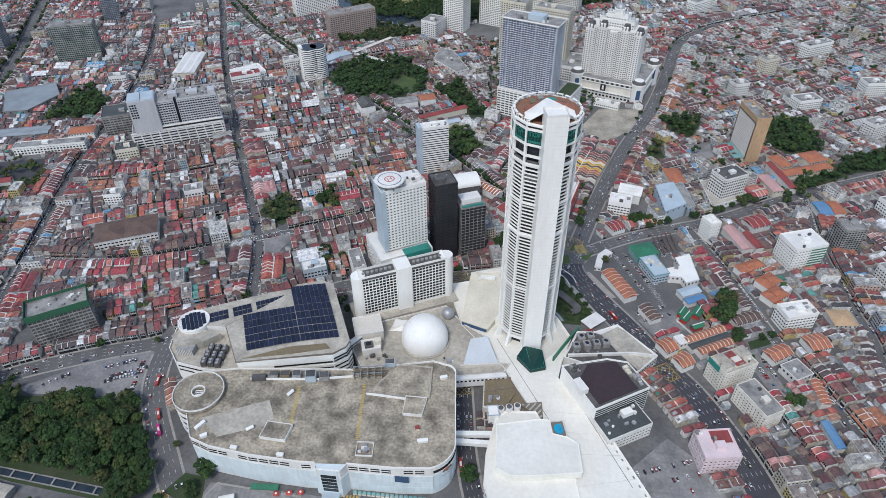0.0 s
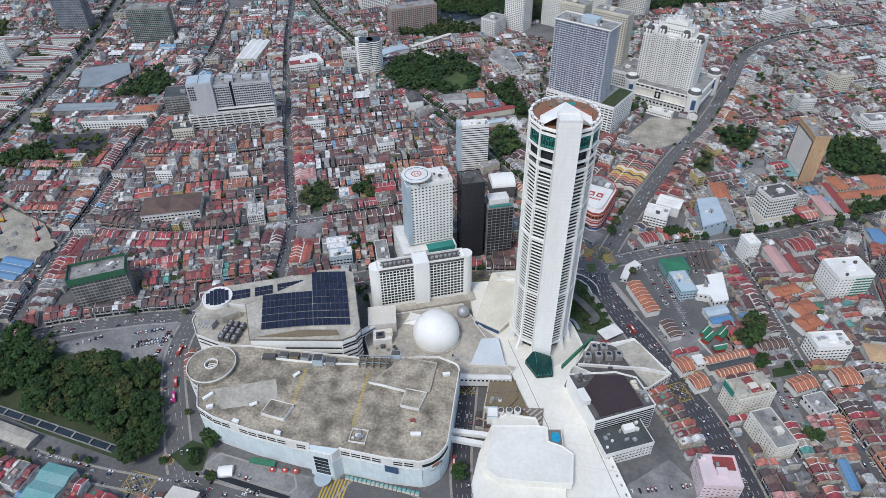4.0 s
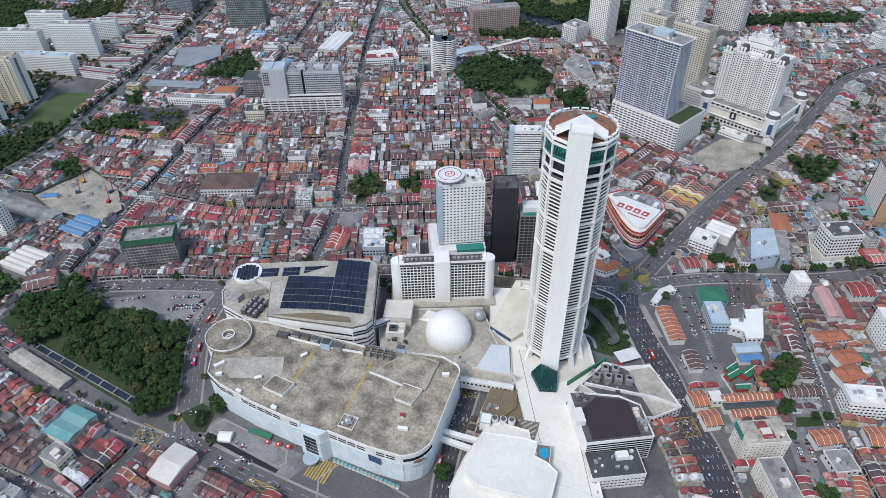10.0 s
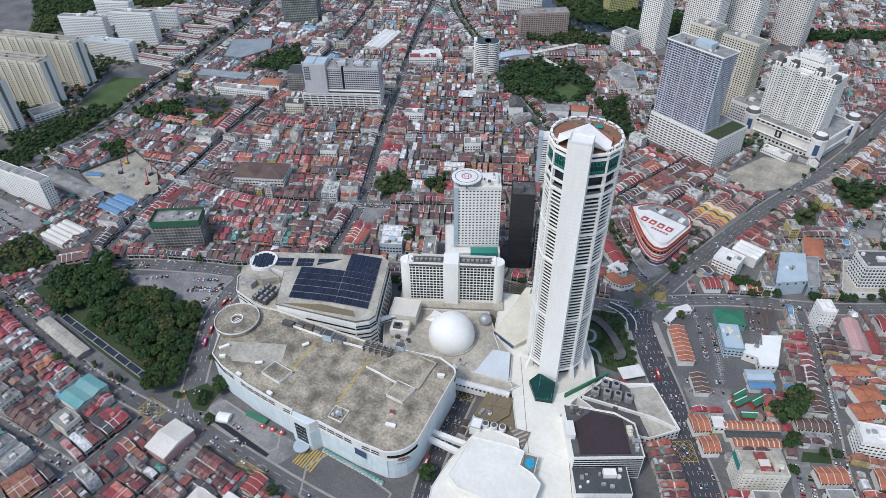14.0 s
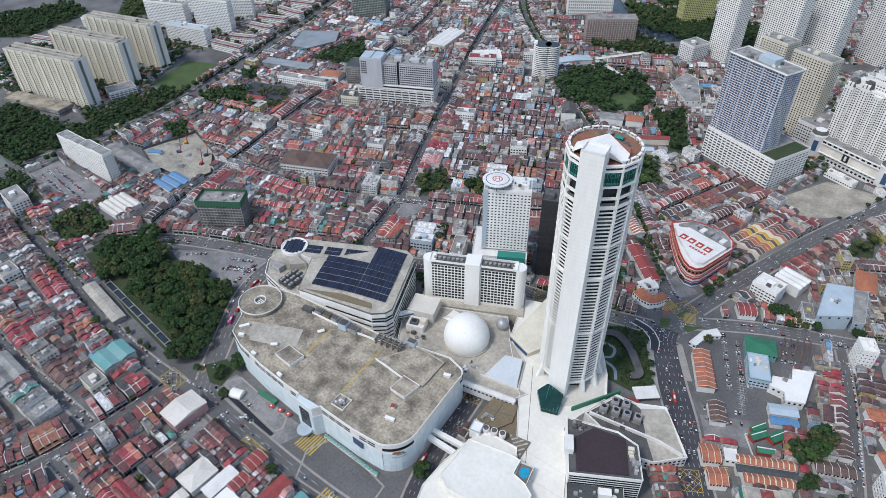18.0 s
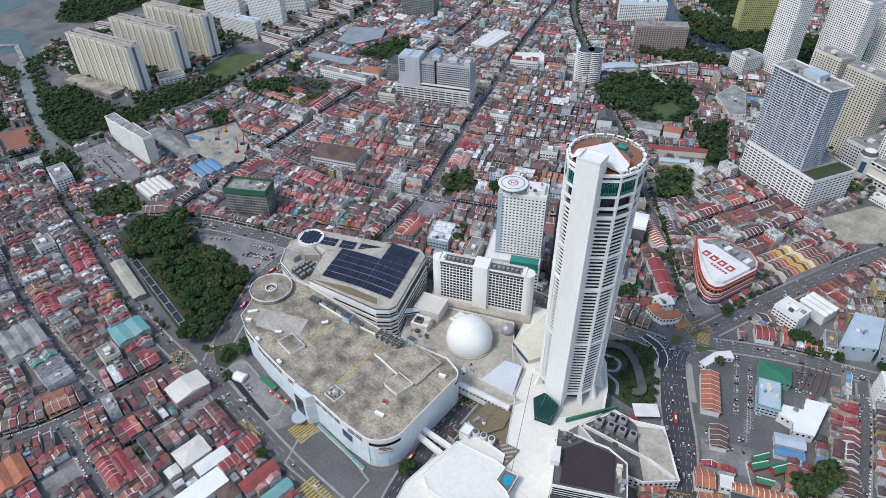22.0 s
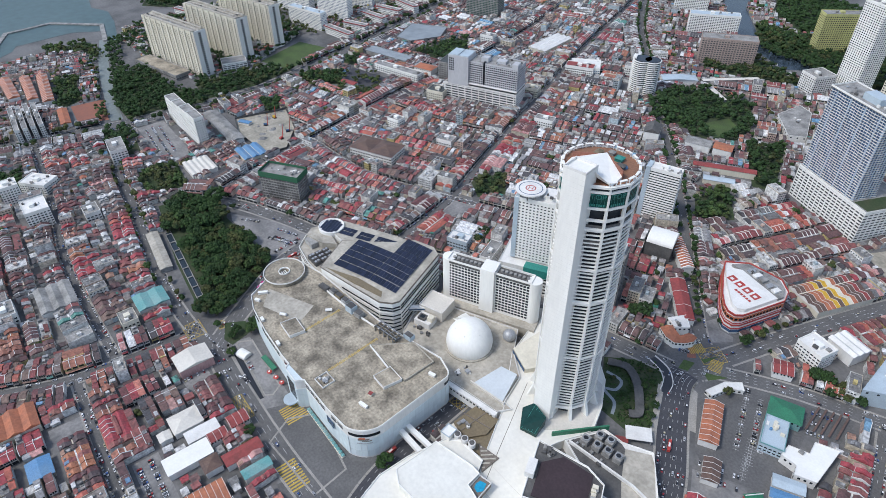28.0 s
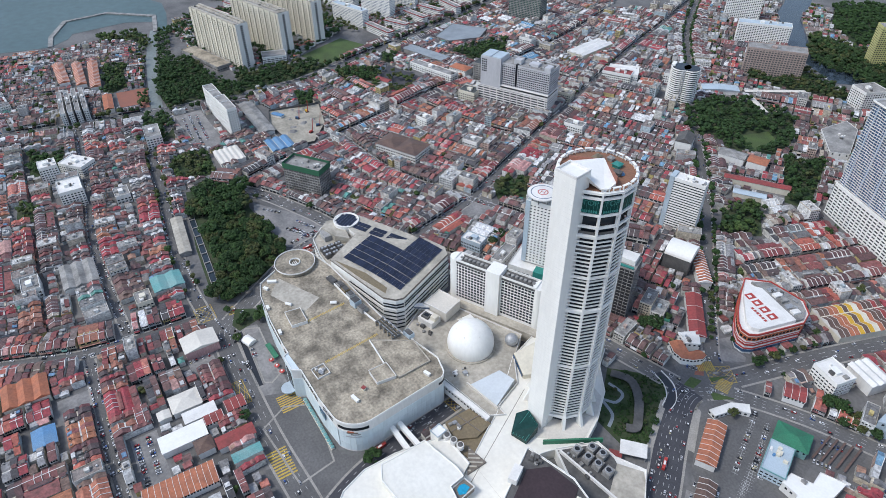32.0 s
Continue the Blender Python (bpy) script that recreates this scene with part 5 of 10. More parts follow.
g.prism([(x * 1.01, y * 1.01) for x, y in loc], 0, 1.5)
part("eave", g, M_BROWNEDGE, sr)
g = Geo()
steps = 10
ring_pts = []
for k in range(steps + 1):
    t = 1 - k / steps
    ring_pts.append([(cx + (x - cx) * t, cy + (y - cy) * t, crown(cx + (x - cx) * t, cy + (y - cy) * t)) for x, y in loc])
n = len(loc)
for k in range(steps):
    for i in range(n):
        j = (i + 1) % n
        g.quad(ring_pts[k][i], ring_pts[k][j], ring_pts[k + 1][j], ring_pts[k + 1][i])
part("roof_sheet", g, M_ROOFPALE, sr)
sp = Geo()
sp.box(-2.06, -3.0, 0, 2.06, 3.0, 0.12)
sp.box(-2.1, -3.04, -0.06, 2.1, 3.04, 0.0, 1)
solar_me = mesh_of("solar_panel", sp, [M_SOLAR, M_METAL])
# two fields of panels side by side: corner, along the front, towards the back, columns, rows
for ox_, oy_, e1, e2, nc, nr in ((-226, 360, (45.5, 15), (-19.5, 43), 12, 5), (-180, 375, (32.5, 9.6), (-32, 70), 8, 8)):
    ux, uy, vx, vy = e1[0] / nc, e1[1] / nc, e2[0] / nr, e2[1] / nr
    pm = Geo()
    for k, z0, z1, m in ((0.475, 0.0, 0.14, 0), (0.49, -0.08, 0.0, 1)):
        q = [(a * ux * k * 2 + b * vx * (k - 0.008) * 2, a * uy * k * 2 + b * vy * (k - 0.008) * 2) for a, b in ((-0.5, -0.5), (0.5, -0.5), (0.5, 0.5), (-0.5, 0.5))]
        pm.prism(q, z0, z1, m)
    field_me = mesh_of("solar_panel", pm, [M_SOLAR, M_METAL])
    for i in range(nc):
        for j in range(nr):
            x, y = ox_ + 142.5 + ux * (i + 0.5) + vx * (j + 0.5), oy_ - 374.5 + uy * (i + 0.5) + vy * (j + 0.5)
            piece("solar_panel", field_me, sr, x, y, crown(x, y) + 0.3)
# brown wedge of sheeting between the panels and the front eave
wd = Geo()
wx = [(x + 142.5, y - 374.5) for x, y in ((-228, 351), (-186, 361), (-152, 371), (-158, 376), (-190, 368))]
wd.add([(x, y, crown(x, y) + 0.1) for x, y in wx] + [(x, y, 1.4) for x, y in wx], [(0, 1, 2, 3, 4)] + [(i, 5 + i, 5 + (i + 1) % 5, (i + 1) % 5) for i in range(5)])
part("front_wedge", wd, M_OLIVE, sr, "dark olive-brown roof wedge")
# lower solar rows and the drum
for i in range(17):
    for j in range(2):
        if i in (4, 9):
            continue
        x, y = -278 + 3.9 * i, 398 + 2.05 * i
        piece("solar_panel", solar_me, fa, x - 3.0 * j + 3.0, y + 6.0 * j, 40.1, 27.5)
g = Geo()
g.prism([(-300, 388), (-254, 392), (-217, 431), (-208, 451), (-232, 442), (-292, 411)], 29.3, 39.8, 0, 1)
part("side_block", g, [M_WHITE2, M_ROOFPALE], fa)
g = Geo()
g.prism([(-306, 376), (-298, 366), (-274, 372), (-262, 384), (-300, 390)], 29.3, 38.0)
part("curved_block", g, M_ROOFPALE, fa)
rd = thing("solar_drum", -291, 394, 31.5, 0, "round roof drum topped with solar panels", "roof drum")
g = Geo()
g.cyl(0, 0, 0, 9.5, 14.5, 40)
part("drum", g, M_WHITE2, rd)
g = Geo()
g.ring(0, 0, 9.5, 10.2, 13.7, 14.6, 40)
part("rim", g, M_WHITE, rd)
for i in range(6):
    hw = math.sqrt(140 - (-9 + 3.6 * i) ** 2)
    g = Geo().at(0, 0, 9.7, 30)
    g.box(-9 + 3.6 * i - 1.65, -hw, 0, -9 + 3.6 * i + 1.65, hw, 0.15)
    part("solar_panel", g, M_SOLAR, rd)
g = Geo()
g.box(-296, 362, 29.3, -280, 370, 36)
part("louvre_house", g, M_CONC, fa)
for i in range(10):
    g = Geo()
    g.box(-295.5 + 1.6 * i, 361.5, 29.5, -295.0 + 1.6 * i, 362, 35.8)
    part("louvre", g, M_WHITE2, fa)
for i in range(9):
    cu = thing("chiller", -266 + 6.4 * (i % 3), 354 + 8.4 * (i // 3), 29.3, 8, "grey boxy chiller with round fans", "chiller", "chillers on the solar mall")
    g = Geo()
    g.box(-2.5, -3.4, 0, 2.5, 3.4, 5.2)
    part("casing", g, M_DKCONC, cu)
    for s in (-1, 1):
        g = Geo()
        g.cyl(0, 1.7 * s, 5.2, 5.8, 1.3, 12)
        part("fan_ring", g, M_METAL, cu)
g = Geo()
g.wall([(-147, 396), (-135, 413)], 17.5, 22, 5, closed=False)
g.wall([(-147, 396), (-135, 413)], 18.8, 20.4, 5.2, closed=False, m=1)
sb = thing("sky_bridge", 0, 0, 0, 0, "white glazed footbridge between the two buildings", "bridge")
part("gallery", g, [M_WHITE, M_GLASSBLUE], sb)

# ---- slab hotel ----
hotel = thing("slab_hotel", -145, 441, 0, 27, "long white slab hotel with gridded dark windows", "hotel")
take(rect(-145, 441, 27, 102, 22, 3), 5)
g = Geo()
g.box(5, 0.8, 0, 96, 14, 63)
part("body", g, M_WHITE, hotel)
for x in (5, 96):
    g = Geo()
    g.cyl(x, 7, 0, 64, 7, 24)
    part("round_end", g, M_WHITE, hotel, "rounded windowless end")
g = Geo()
g.box(42, -2.4, 0, 57, 15, 67)
part("lift_core", g, M_WHITE, hotel, "blank central lift core")
wn_me = Geo()
wn_me.box(-1.38, -0.06, 0.1, 1.38, 0.1, 2.5)
win_me = mesh_of("window", wn_me, M_GLASS)
fr = Geo()
fr.box(-0.3, -0.35, 0, 0.3, 0.5, 44)
rib_me = mesh_of("rib", fr, M_WHITE)
sl = Geo()
sl.box(0, -0.3, 0, 35, 0.5, 0.85)
sill_me = mesh_of("sill_band", sl, M_WHITE)
for x0 in (6.6, 58.0):
    for r in range(12):
        for cidx in range(10):
            piece("window", win_me, hotel, x0 + 1.85 + 3.5 * cidx, 0.75, 16.55 + 3.65 * r)
        piece("sill_band", sill_me, hotel, x0, 0.75, 15.65 + 3.65 * r)
    for cidx in range(11):
        piece("rib", rib_me, hotel, x0 + 0.1 + 3.5 * cidx, 0.75, 16)
    g = Geo()
    g.box(x0, 0.5, 60.2, x0 + 35, 0.9, 63.4)
    part("loggia", g, M_DKCONC, hotel)
    g = Geo()
    g.wall([(x0 - 1, 0.6), (x0 + 36, 0.6), (x0 + 36, 13.6), (x0 - 1, 13.6)], 63, 65.4, 0.5)
    part("parapet", g, M_WHITE, hotel)
    g = Geo()
    g.box(x0, 1.2, 63, x0 + 35, 13, 63.3)
    part("roof", g, M_DKCONC, hotel)
    for i in range(7):
        g = Geo()
        g.cyl(x0 + 4 + 4.5 * i, 7, 63.3, 65.2, 1.6, 12)
        part("roof_fan", g, M_CONC, hotel)
g = Geo()
g.box(-4, -9, 0, 104, 26, 13)
part("hotel_podium", g, M_ROOFPALE, hotel)
take(rect(-145, 441, 27, 104, 26, 4), 5)

# ---- hotel with the rooftop landing pad ----
hh = thing("tower_hotel", -132, 524, 0, 30, "white tower hotel with a round rooftop landing pad", "hotel")
take(rect(-134, 500, 30, 60, 60, 2), 5)
storeys(hh, 0, 0, 49, 26, 34, 110, 21, 13, 8, M_WHITE, M_GLASS, 0.55, 0.5, 0.35, roof=M_WHITE2)
g = Geo()
g.box(-0.4, -0.5, 34, 4.5, 26, 111)
part("blue_edge", g, M_PALEBLUE, hh)
storeys(hh, -10, -12, 50, 40, 0, 32, 7, 12, 8, M_WHITE2, M_GLASS, 0.5, 0.4, 0.4, roof=M_WHITE2)
g = Geo()
g.box(18, -12.5, 24, 48, -2, 33.5)
part("teal_canopy", g, M_TEAL, hh)
g = Geo()
g.cyl(13, 10, 117, 118.2, 15.5, 40)
part("landing_pad", g, M_WHITE2, hh, "white round landing pad with a red mark")
g = Geo()
g.ring(13, 10, 118.2, 118.3, 11.5, 12.2, 32)
g.ring(13, 10, 118.2, 118.3, 4.4, 5.4, 24, 1)
for dx in (-2.2, 1.6):
    g.box(13 + dx, 7, 118.2, 13.6 + dx, 13, 118.32, 1)
g.box(10.8, 9.7, 118.2, 15.2, 10.3, 118.32, 1)
part("pad_mark", g, [M_GLASSBLUE, M_RED], hh)
for a in range(0, 360, 45):
    g = Geo()
    g.cyl(13 + 11 * math.cos(radians(a)), 10 + 11 * math.sin(radians(a)), 110, 117, 0.6, 8)
    part("pad_leg", g, M_CONC, hh)
g = Geo()
g.box(28, 6, 110, 46, 22, 115)
part("plant_room", g, M_WHITE2, hh)
roof_gear(hh, 30, 3, 46, 24, 115, 5, 8)

# ---- black towers ----
bt = thing("black_tower", -81, 556, 0, 25, "dark unfinished tower in black scaffold netting", "tower")
take(rect(-81, 556, 25, 56, 30, 2), 5)
storeys(bt, 0, 0, 25, 26, 0, 100, 27, 9, 9, M_BLACK, M_BLACK, 0.25, 0.2, 0.35, roof=M_DKCONC)
g = Geo()
g.box(2, 4, 100, 12, 14, 106)
part("stair_head", g, M_DKCONC, bt)
roof_gear(bt, 3, 3, 22, 22, 100, 6, 4, [M_CONC, M_DKCONC])
bt2 = thing("black_block", -54, 566, 0, 25, "black glazed block with a pale grid", "office block")
storeys(bt2, 0, 0, 29, 24, 0, 66, 16, 6, 5, M_CONC, M_BLACK, 0.12, 0.1, 0.3, roof=M_CONC)
g = Geo()
g.box(2, 1, 66, 27, 4, 68)
part("teal_strip", g, M_TEAL, bt2)
g = Geo()
g.box(3, 8, 66, 26, 22, 72)
part("penthouse", g, M_WHITE2, bt2)
vault = thing("vault_roof", -68, 676, 0, 22, "white vaulted roof over a market hall", "hall")
g = Geo()
n = 12
g.add([(xx, 15 - 15 * math.cos(math.pi * i / n), 20 + 9 * math.sin(math.pi * i / n)) for xx in (0, 30) for i in range(n + 1)], [(i, i + 1, n + 2 + i, n + 1 + i) for i in range(n)] + [tuple(range(n + 1)), tuple(range(n + 1, 2 * n + 2))[::-1]])
part("vault", g, M_WHITE, vault)
g = Geo()
g.box(0, 0.5, 0, 29.5, 29.5, 20)
part("body", g, M_DKCONC, vault)
take(rect(-68, 676, 22, 30, 30, 1), 5)
st = thing("terrace_row", -63, 717, 0, -39.5, "long orange terrace roof with white ribs", "terrace")
g = Geo()
g.box(0, 0, 0, 56, 13, 10)
part("wall", g, M_WHITE2, st)
g = Geo()
g.gable(-0.5, -0.8, 56.5, 13.8, 10, 3.2)
part("roof", g, M_ORANGE, st)
for i in range(13):
    g = Geo()
    g.gable(i * 4.65 - 0.3, -1, i * 4.7 + 0.3, 14, 10.35, 3.25)
    part("rib", g, M_WHITE, st)
take(rect(-63, 717, -39.5, 56, 13, 1), 5)

# ---- garden beside the tower ----
gd = thing("garden_canopy", 0, 0, 0, 0, "dark curved covered walk in the garden", "covered walk")
g = Geo()
g.wall(smooth_line([(18, 516), (34, 525), (52, 517), (66, 503), (75, 491), (70, 484)]), 3.2, 4.2, 8, closed=False)
part("roof", g, M_DKCONC, gd)
g = Geo()
g.wall(smooth_line([(18, 516), (34, 525), (52, 517), (66, 503), (75, 491), (70, 484)]), 0.1, 3.2, 0.6, closed=False)
part("wall", g, M_WHITE2, gd)
g = Geo()
ribbon(g, smooth_line([(24, 508), (40, 510), (44, 498), (36, 490), (52, 486), (60, 474)]), -1.5, 1.5, 0.12)
plate("garden_path", g, M_GREYSHEET, "winding blue-green tiled garden path", "path")
g = Geo()
ribbon(g, [(66, 536), (82, 508), (100, 478)], -2.8, 2.8, 0.13)
plate("garden_path", g, M_PAVE, "straight pale walk beside the avenue", "path")
up = thing("underpass", 0, 0, 0, 0, "dark underpass ramp with pale rim walls", "underpass")
# flat black strip at ground level, painting the shade down in the underpass
g = Geo()
ribbon(g, smooth_line([(40, 556), (56, 553), (68, 543), (73, 530)]), -3.4, 3.4, 0.14)
part("ramp", g, M_BLACK, up)
for o_ in (-4, 4):
    g = Geo()
    ln = smooth_line([(40, 556 + o_), (56 + o_ * 0.5, 553 + o_), (68 + o_, 543 + o_ * 0.5), (73 + o_, 530)])
    g.wall(ln, 0, 1.2, 0.7, closed=False)
    part("wall", g, M_WHITE2, up)

g, srnd = Geo(), random.Random(12)
GARDEN = [(12, 520), (45, 554), (68, 538), (94, 494), (78, 472), (50, 472)]
for _ in range(900):
    x, y = srnd.uniform(10, 95), srnd.uniform(470, 556)
    if inside(GARDEN, np.array([x]), np.array([y]))[0] and not any((x - a) ** 2 + (y - b_) ** 2 < 20 for a, b_ in smooth_line([(24, 508), (40, 510), (44, 498), (36, 490), (52, 486), (60, 474)])) and not any((x - a) ** 2 + (y - b_) ** 2 < 26 for a, b_ in smooth_line([(66, 536), (75, 521), (82, 508), (92, 492), (100, 478)])):
        r = srnd.uniform(0.7, 1.7)
        k = srnd.uniform(0, 6)
        g.add([(x + r * math.cos(k + i * 1.047) * srnd.uniform(0.7, 1.2), y + r * math.sin(k + i * 1.047) * srnd.uniform(0.7, 1.2), 0.3 + srnd.uniform(0, 0.5)) for i in range(6)] + [(x + srnd.uniform(-0.3, 0.3), y + srnd.uniform(-0.3, 0.3), 0.6 + r * 0.9)], [(i, (i + 1) % 6, 6) for i in range(6)])
plate("shrubs", g, M_LEAF, "dense low shrubs planted in the garden", "shrubs", "stuff")

# ---- the white retail block with the pale roof, beside the deck ----
WR = [(-2, 336), (6, 344), (32, 346), (40, 332), (52, 334), (60, 312), (66, 268), (72, 240), (14, 236), (0, 250), (-8, 272), (-8, 300)]
take(WR, 5)
wr = thing("white_block", 0, 0, 0, 0, "white block with a broad plain roof and pool", "retail block")
g = Geo()
g.prism(WR, 0, 14)
part("lower_wall", g, M_WHITE, wr)
g = Geo()
g.prism([(30 + (x - 30) * 0.975, 290 + (y - 290) * 0.975) for x, y in WR], 14, 14.2)
part("terrace", g, M_PLAZA, wr)
g = Geo()
g.wall(WR, 14, 15.2, 0.5)
part("terrace_parapet", g, M_WHITE, wr)
WU = [(-1, 324), (34, 333), (43, 333), (45, 320), (57, 318), (66, 313), (68, 287), (36, 281), (12, 278), (0, 284), (0, 303)]
g = Geo()
g.prism(WU, 14, 22)
part("upper_roof", g, M_ROOFCREAM, wr, "smooth cream-white roof")
g = Geo()
g.wall(WU, 22, 22.7, 0.6)
part("parapet", g, M_WHITE, wr)
wi = Geo()
wi.box(-1.0, -0.12, 0, 1.0, 0.15, 2.0)
wim = mesh_of("window", wi, M_GLASS)
for x, y, a in along([(72, 240), (14, 236), (0, 250), (-8, 272), (-8, 300)][::-1], 4.0):
    for z in (4.5, 9.5):
        piece("window", wim, wr, x, y, z, a)
pool = thing("swimming_pool", 0, 0, 0, 0, "small bright blue rooftop pool", "pool")
PO = [(43.5, 333.4), (54, 336), (57.6, 319), (46, 320.6)]
g = Geo()
g.prism(PO, 14.2, 19)
part("tank", g, M_BROWNEDGE, pool)
g = Geo()
g.prism([(47, 331), (52, 333), (55, 327), (53, 322.5), (48.5, 323.5), (46.5, 327)], 19, 19.25)
part("water", g, M_POOL, pool)
g = Geo()
g.wall(PO, 19, 20.4, 0.5)
part("rim", g, M_WHITE2, pool)
bb = thing("brown_hall", 0, 0, 0, 0, "olive-brown flat roofed hall beside the street", "hall")
BB = [(-14, 350), (-15, 378), (10, 386), (24, 360), (32, 350), (8, 344)]
take(BB, 5)
g = Geo()
g.prism(BB, 0, 9)
part("wall", g, M_BEIGE, bb)
g = Geo()
g.prism([(-13, 352), (-14, 377), (9, 384), (14, 366), (6, 350)], 9, 12.5)
part("upper_roof", g, M_OLIVE, bb)
for a, b in (((-14, 364), (12, 372)), ((-2, 351), (-3, 380))):
    g = Geo()
    g.wall([a, b], 12.5, 13.1, 0.7, closed=False)
    part("roof_joint", g, M_BROWNEDGE, bb)
roof_gear(bb, -10, 354, 4, 360, 12.5, 4, 17)
g = Geo()
g.prism([(14, 366), (9, 384), (22, 360), (30, 351), (8, 345), (6, 350)], 9, 10.5)
part("lower_roof", g, M_OLIVE, bb)
for x, y in ((2, 344), (9, 346), (16, 348)):
    tk = thing("cooling_tower", x, y, 14, 0, "round white cooling tower with dark fan", "cooling tower", "three cooling towers")
    g = Geo()
    g.cyl(0, 0, 0, 4.6, 3.1, 18)
    part("drum", g, M_WHITE2, tk)
    g = Geo()
    g.cyl(0, 0, 4.6, 5.2, 2.2, 16)
    part("fan", g, M_DKCONC, tk)
cb = thing("stair_block", -8, 334, 0, 12, "white stair block with recessed roof", "stair block")
g = Geo()
g.box(0, 0, 0, 9, 10, 19)
part("wall", g, M_WHITE, cb)
g = Geo()
g.wall([(0, 0), (9, 0), (9, 10), (0, 10)], 19, 20, 0.5)
part("parapet", g, M_PALEBLUE, cb)
fb = thing("footbridge", 0, 0, 0, 0, "white covered footbridge over the street", "footbridge")
for a, b in (((-38, 318), (0, 322)), ((-38, 311), (-6, 312))):
    g = Geo()
    g.wall([a, b], 9, 13, 4.2, closed=False)
    part("gallery", g, M_WHITE, fb)
sk = thing("deck_skylight", 30, 352, 11, -35, "triangular slatted roof lantern on the deck", "skylight")
g = Geo()
g.prism([(-12, -5), (14, -5), (2, 10)], 0, 1.5)
part("frame", g, M_BROWNEDGE, sk)
for i in range(6):
    g = Geo()
    u = -8.5 + 3.8 * i
    top_y = -5 + 15 * min((u + 12) / 14, (14 - u) / 12) - 1.6
    g.box(u - 0.6, -4.4, 1.5, u + 0.6, max(top_y, -3.6), 2.1)
    part("slat", g, M_ROOFPALE, sk)

# ---- office block with the plum roof ----
pb = thing("plum_roof_block", 79, 345, 0, 31, "white ribbed block with a dark plum flat roof", "office block")
take(rect(79, 345, 31, 60, 47, 1), 5)
PB = [(0, -3), (56, -3), (55.6, 28), (41, 39), (0, 49)]
g = Geo()
g.prism(PB, 0, 29.5)
part("wall", g, M_WHITE, pb)
for i in range(9):
    g = Geo()
    g.box(0.8, -3.3, 2.5 + 2.9 * i, 55.2, -2.8, 3.9 + 2.9 * i)
    part("ribbon_window", g, M_GLASS, pb)
    g = Geo()
    g.wall([(55.9, -2.2), (55.5, 27.2)], 2.5 + 2.9 * i, 3.9 + 2.9 * i, 0.6, closed=False)
    part("ribbon_window", g, M_GLASS, pb)
g = Geo()
g.prism([(0.6, -2.4), (55.4, -2.4), (55, 27.6), (40.8, 38.2), (0.6, 48)], 29.5, 29.8)
part("roof", g, M_DKCONC, pb)
g = Geo()
g.prism([(6, 0), (46, 0), (46.5, 33), (22, 41), (6, 30)], 29.8, 30.6)
part("roof_sheet", g, M_PURPLE, pb, "dark plum sheet roofing")
g = Geo()
g.wall(PB, 29.5, 31, 0.5)
part("parapet", g, M_WHITE, pb)
g = Geo()
g.box(-3, 14, 29.8, 4, 28, 36)
part("stair_head", g, M_WHITE2, pb)
roof_gear(pb, 49, 2, 53, 24, 29.8, 14, 21, [M_CONC, M_METAL, M_CREAM])
roof_gear(pb, 3, 38, 14, 44, 29.8, 8, 22, [M_CONC, M_DKCONC])
# low grey-roofed block with chillers
gb = thing("chiller_block", 0, 0, 0, 0, "low white block with grey deck and chillers", "service block")
GB = [(58, 414), (72, 448), (90, 450), (112, 462), (146, 425), (126, 404), (108, 398)]
take(GB, 5)
g = Geo()
g.prism(GB, 0, 12)
part("wall", g, M_WHITE2, gb)
g = Geo()
g.prism([(95, 447), (112, 459.5), (118, 455), (143.5, 425), (126, 405), (112, 422)], 12, 12.3)
part("roof", g, M_ROOFPALE, gb)
g = Geo()
g.prism([(60, 415), (73, 446), (90, 448.5), (95, 447), (112, 422), (126, 405), (108, 400)], 12, 12.15)
part("plant_deck", g, M_DKCONC, gb, "dark stained plant deck")
g = Geo()
g.wall([(62, 415), (122, 424), (143, 423)], 12.3, 15.4, 1.6, closed=False)
part("upstand", g, M_WHITE2, gb)
g = Geo()
g.wall(GB, 12, 13.2, 0.5)
part("parapet", g, M_WHITE, gb)
for x, y, a in along([(146, 425), (126, 404), (108, 398)], 4):
    for z in (3.5, 7.5):
        piece("window", wim, gb, x, y, z, a)
for k, (x, y) in enumerate(((70, 426), (80, 429), (89, 431.5), (98, 434), (75, 438), (84, 441))):
    cu = thing("chiller", x, y, 12.15, 12, "large grey rooftop chiller with fan rings", "chiller", "chillers on the service block")
    g = Geo()
    g.box(-3.4, -4, 0, 3.4, 4, 5.5)
    part("casing", g, M_CONC, cu)
    g = Geo()
    g.ring(0, 0, 5.5, 6.6, 2.2, 2.9, 16)
    part("fan_ring", g, M_METAL, cu)
    g = Geo()
    g.cyl(0, 0, 5.5, 5.8, 2.2, 14)
    part("fan", g, M_BLACK, cu)
rs_ = thing("red_lean_to", 82, 452, 0, 38, "small red sheet roof beside the canopy", "shed")
g = Geo()
g.box(0, 0, 0, 10, 5, 5)
part("wall", g, M_WHITE2, rs_)
g = Geo()
g.box(-0.4, -0.4, 5, 10.4, 5.4, 5.3)
part("roof", g, M_REDROOF, rs_)
roof_gear(gb, 64, 418, 100, 424, 12.15, 10, 8, [M_CONC, M_METAL, M_DKCONC])
take([(74, 450), (74, 480), (96, 494), (114, 470), (102, 446)], 5)
tn = thing("white_marquee", 90, 472, 0, 42, "white flat canopy beside the garden", "canopy")
g = Geo()
g.box(-11, -7, 6, 11, 7, 6.6)
part("roof", g, M_WHITE2, tn)
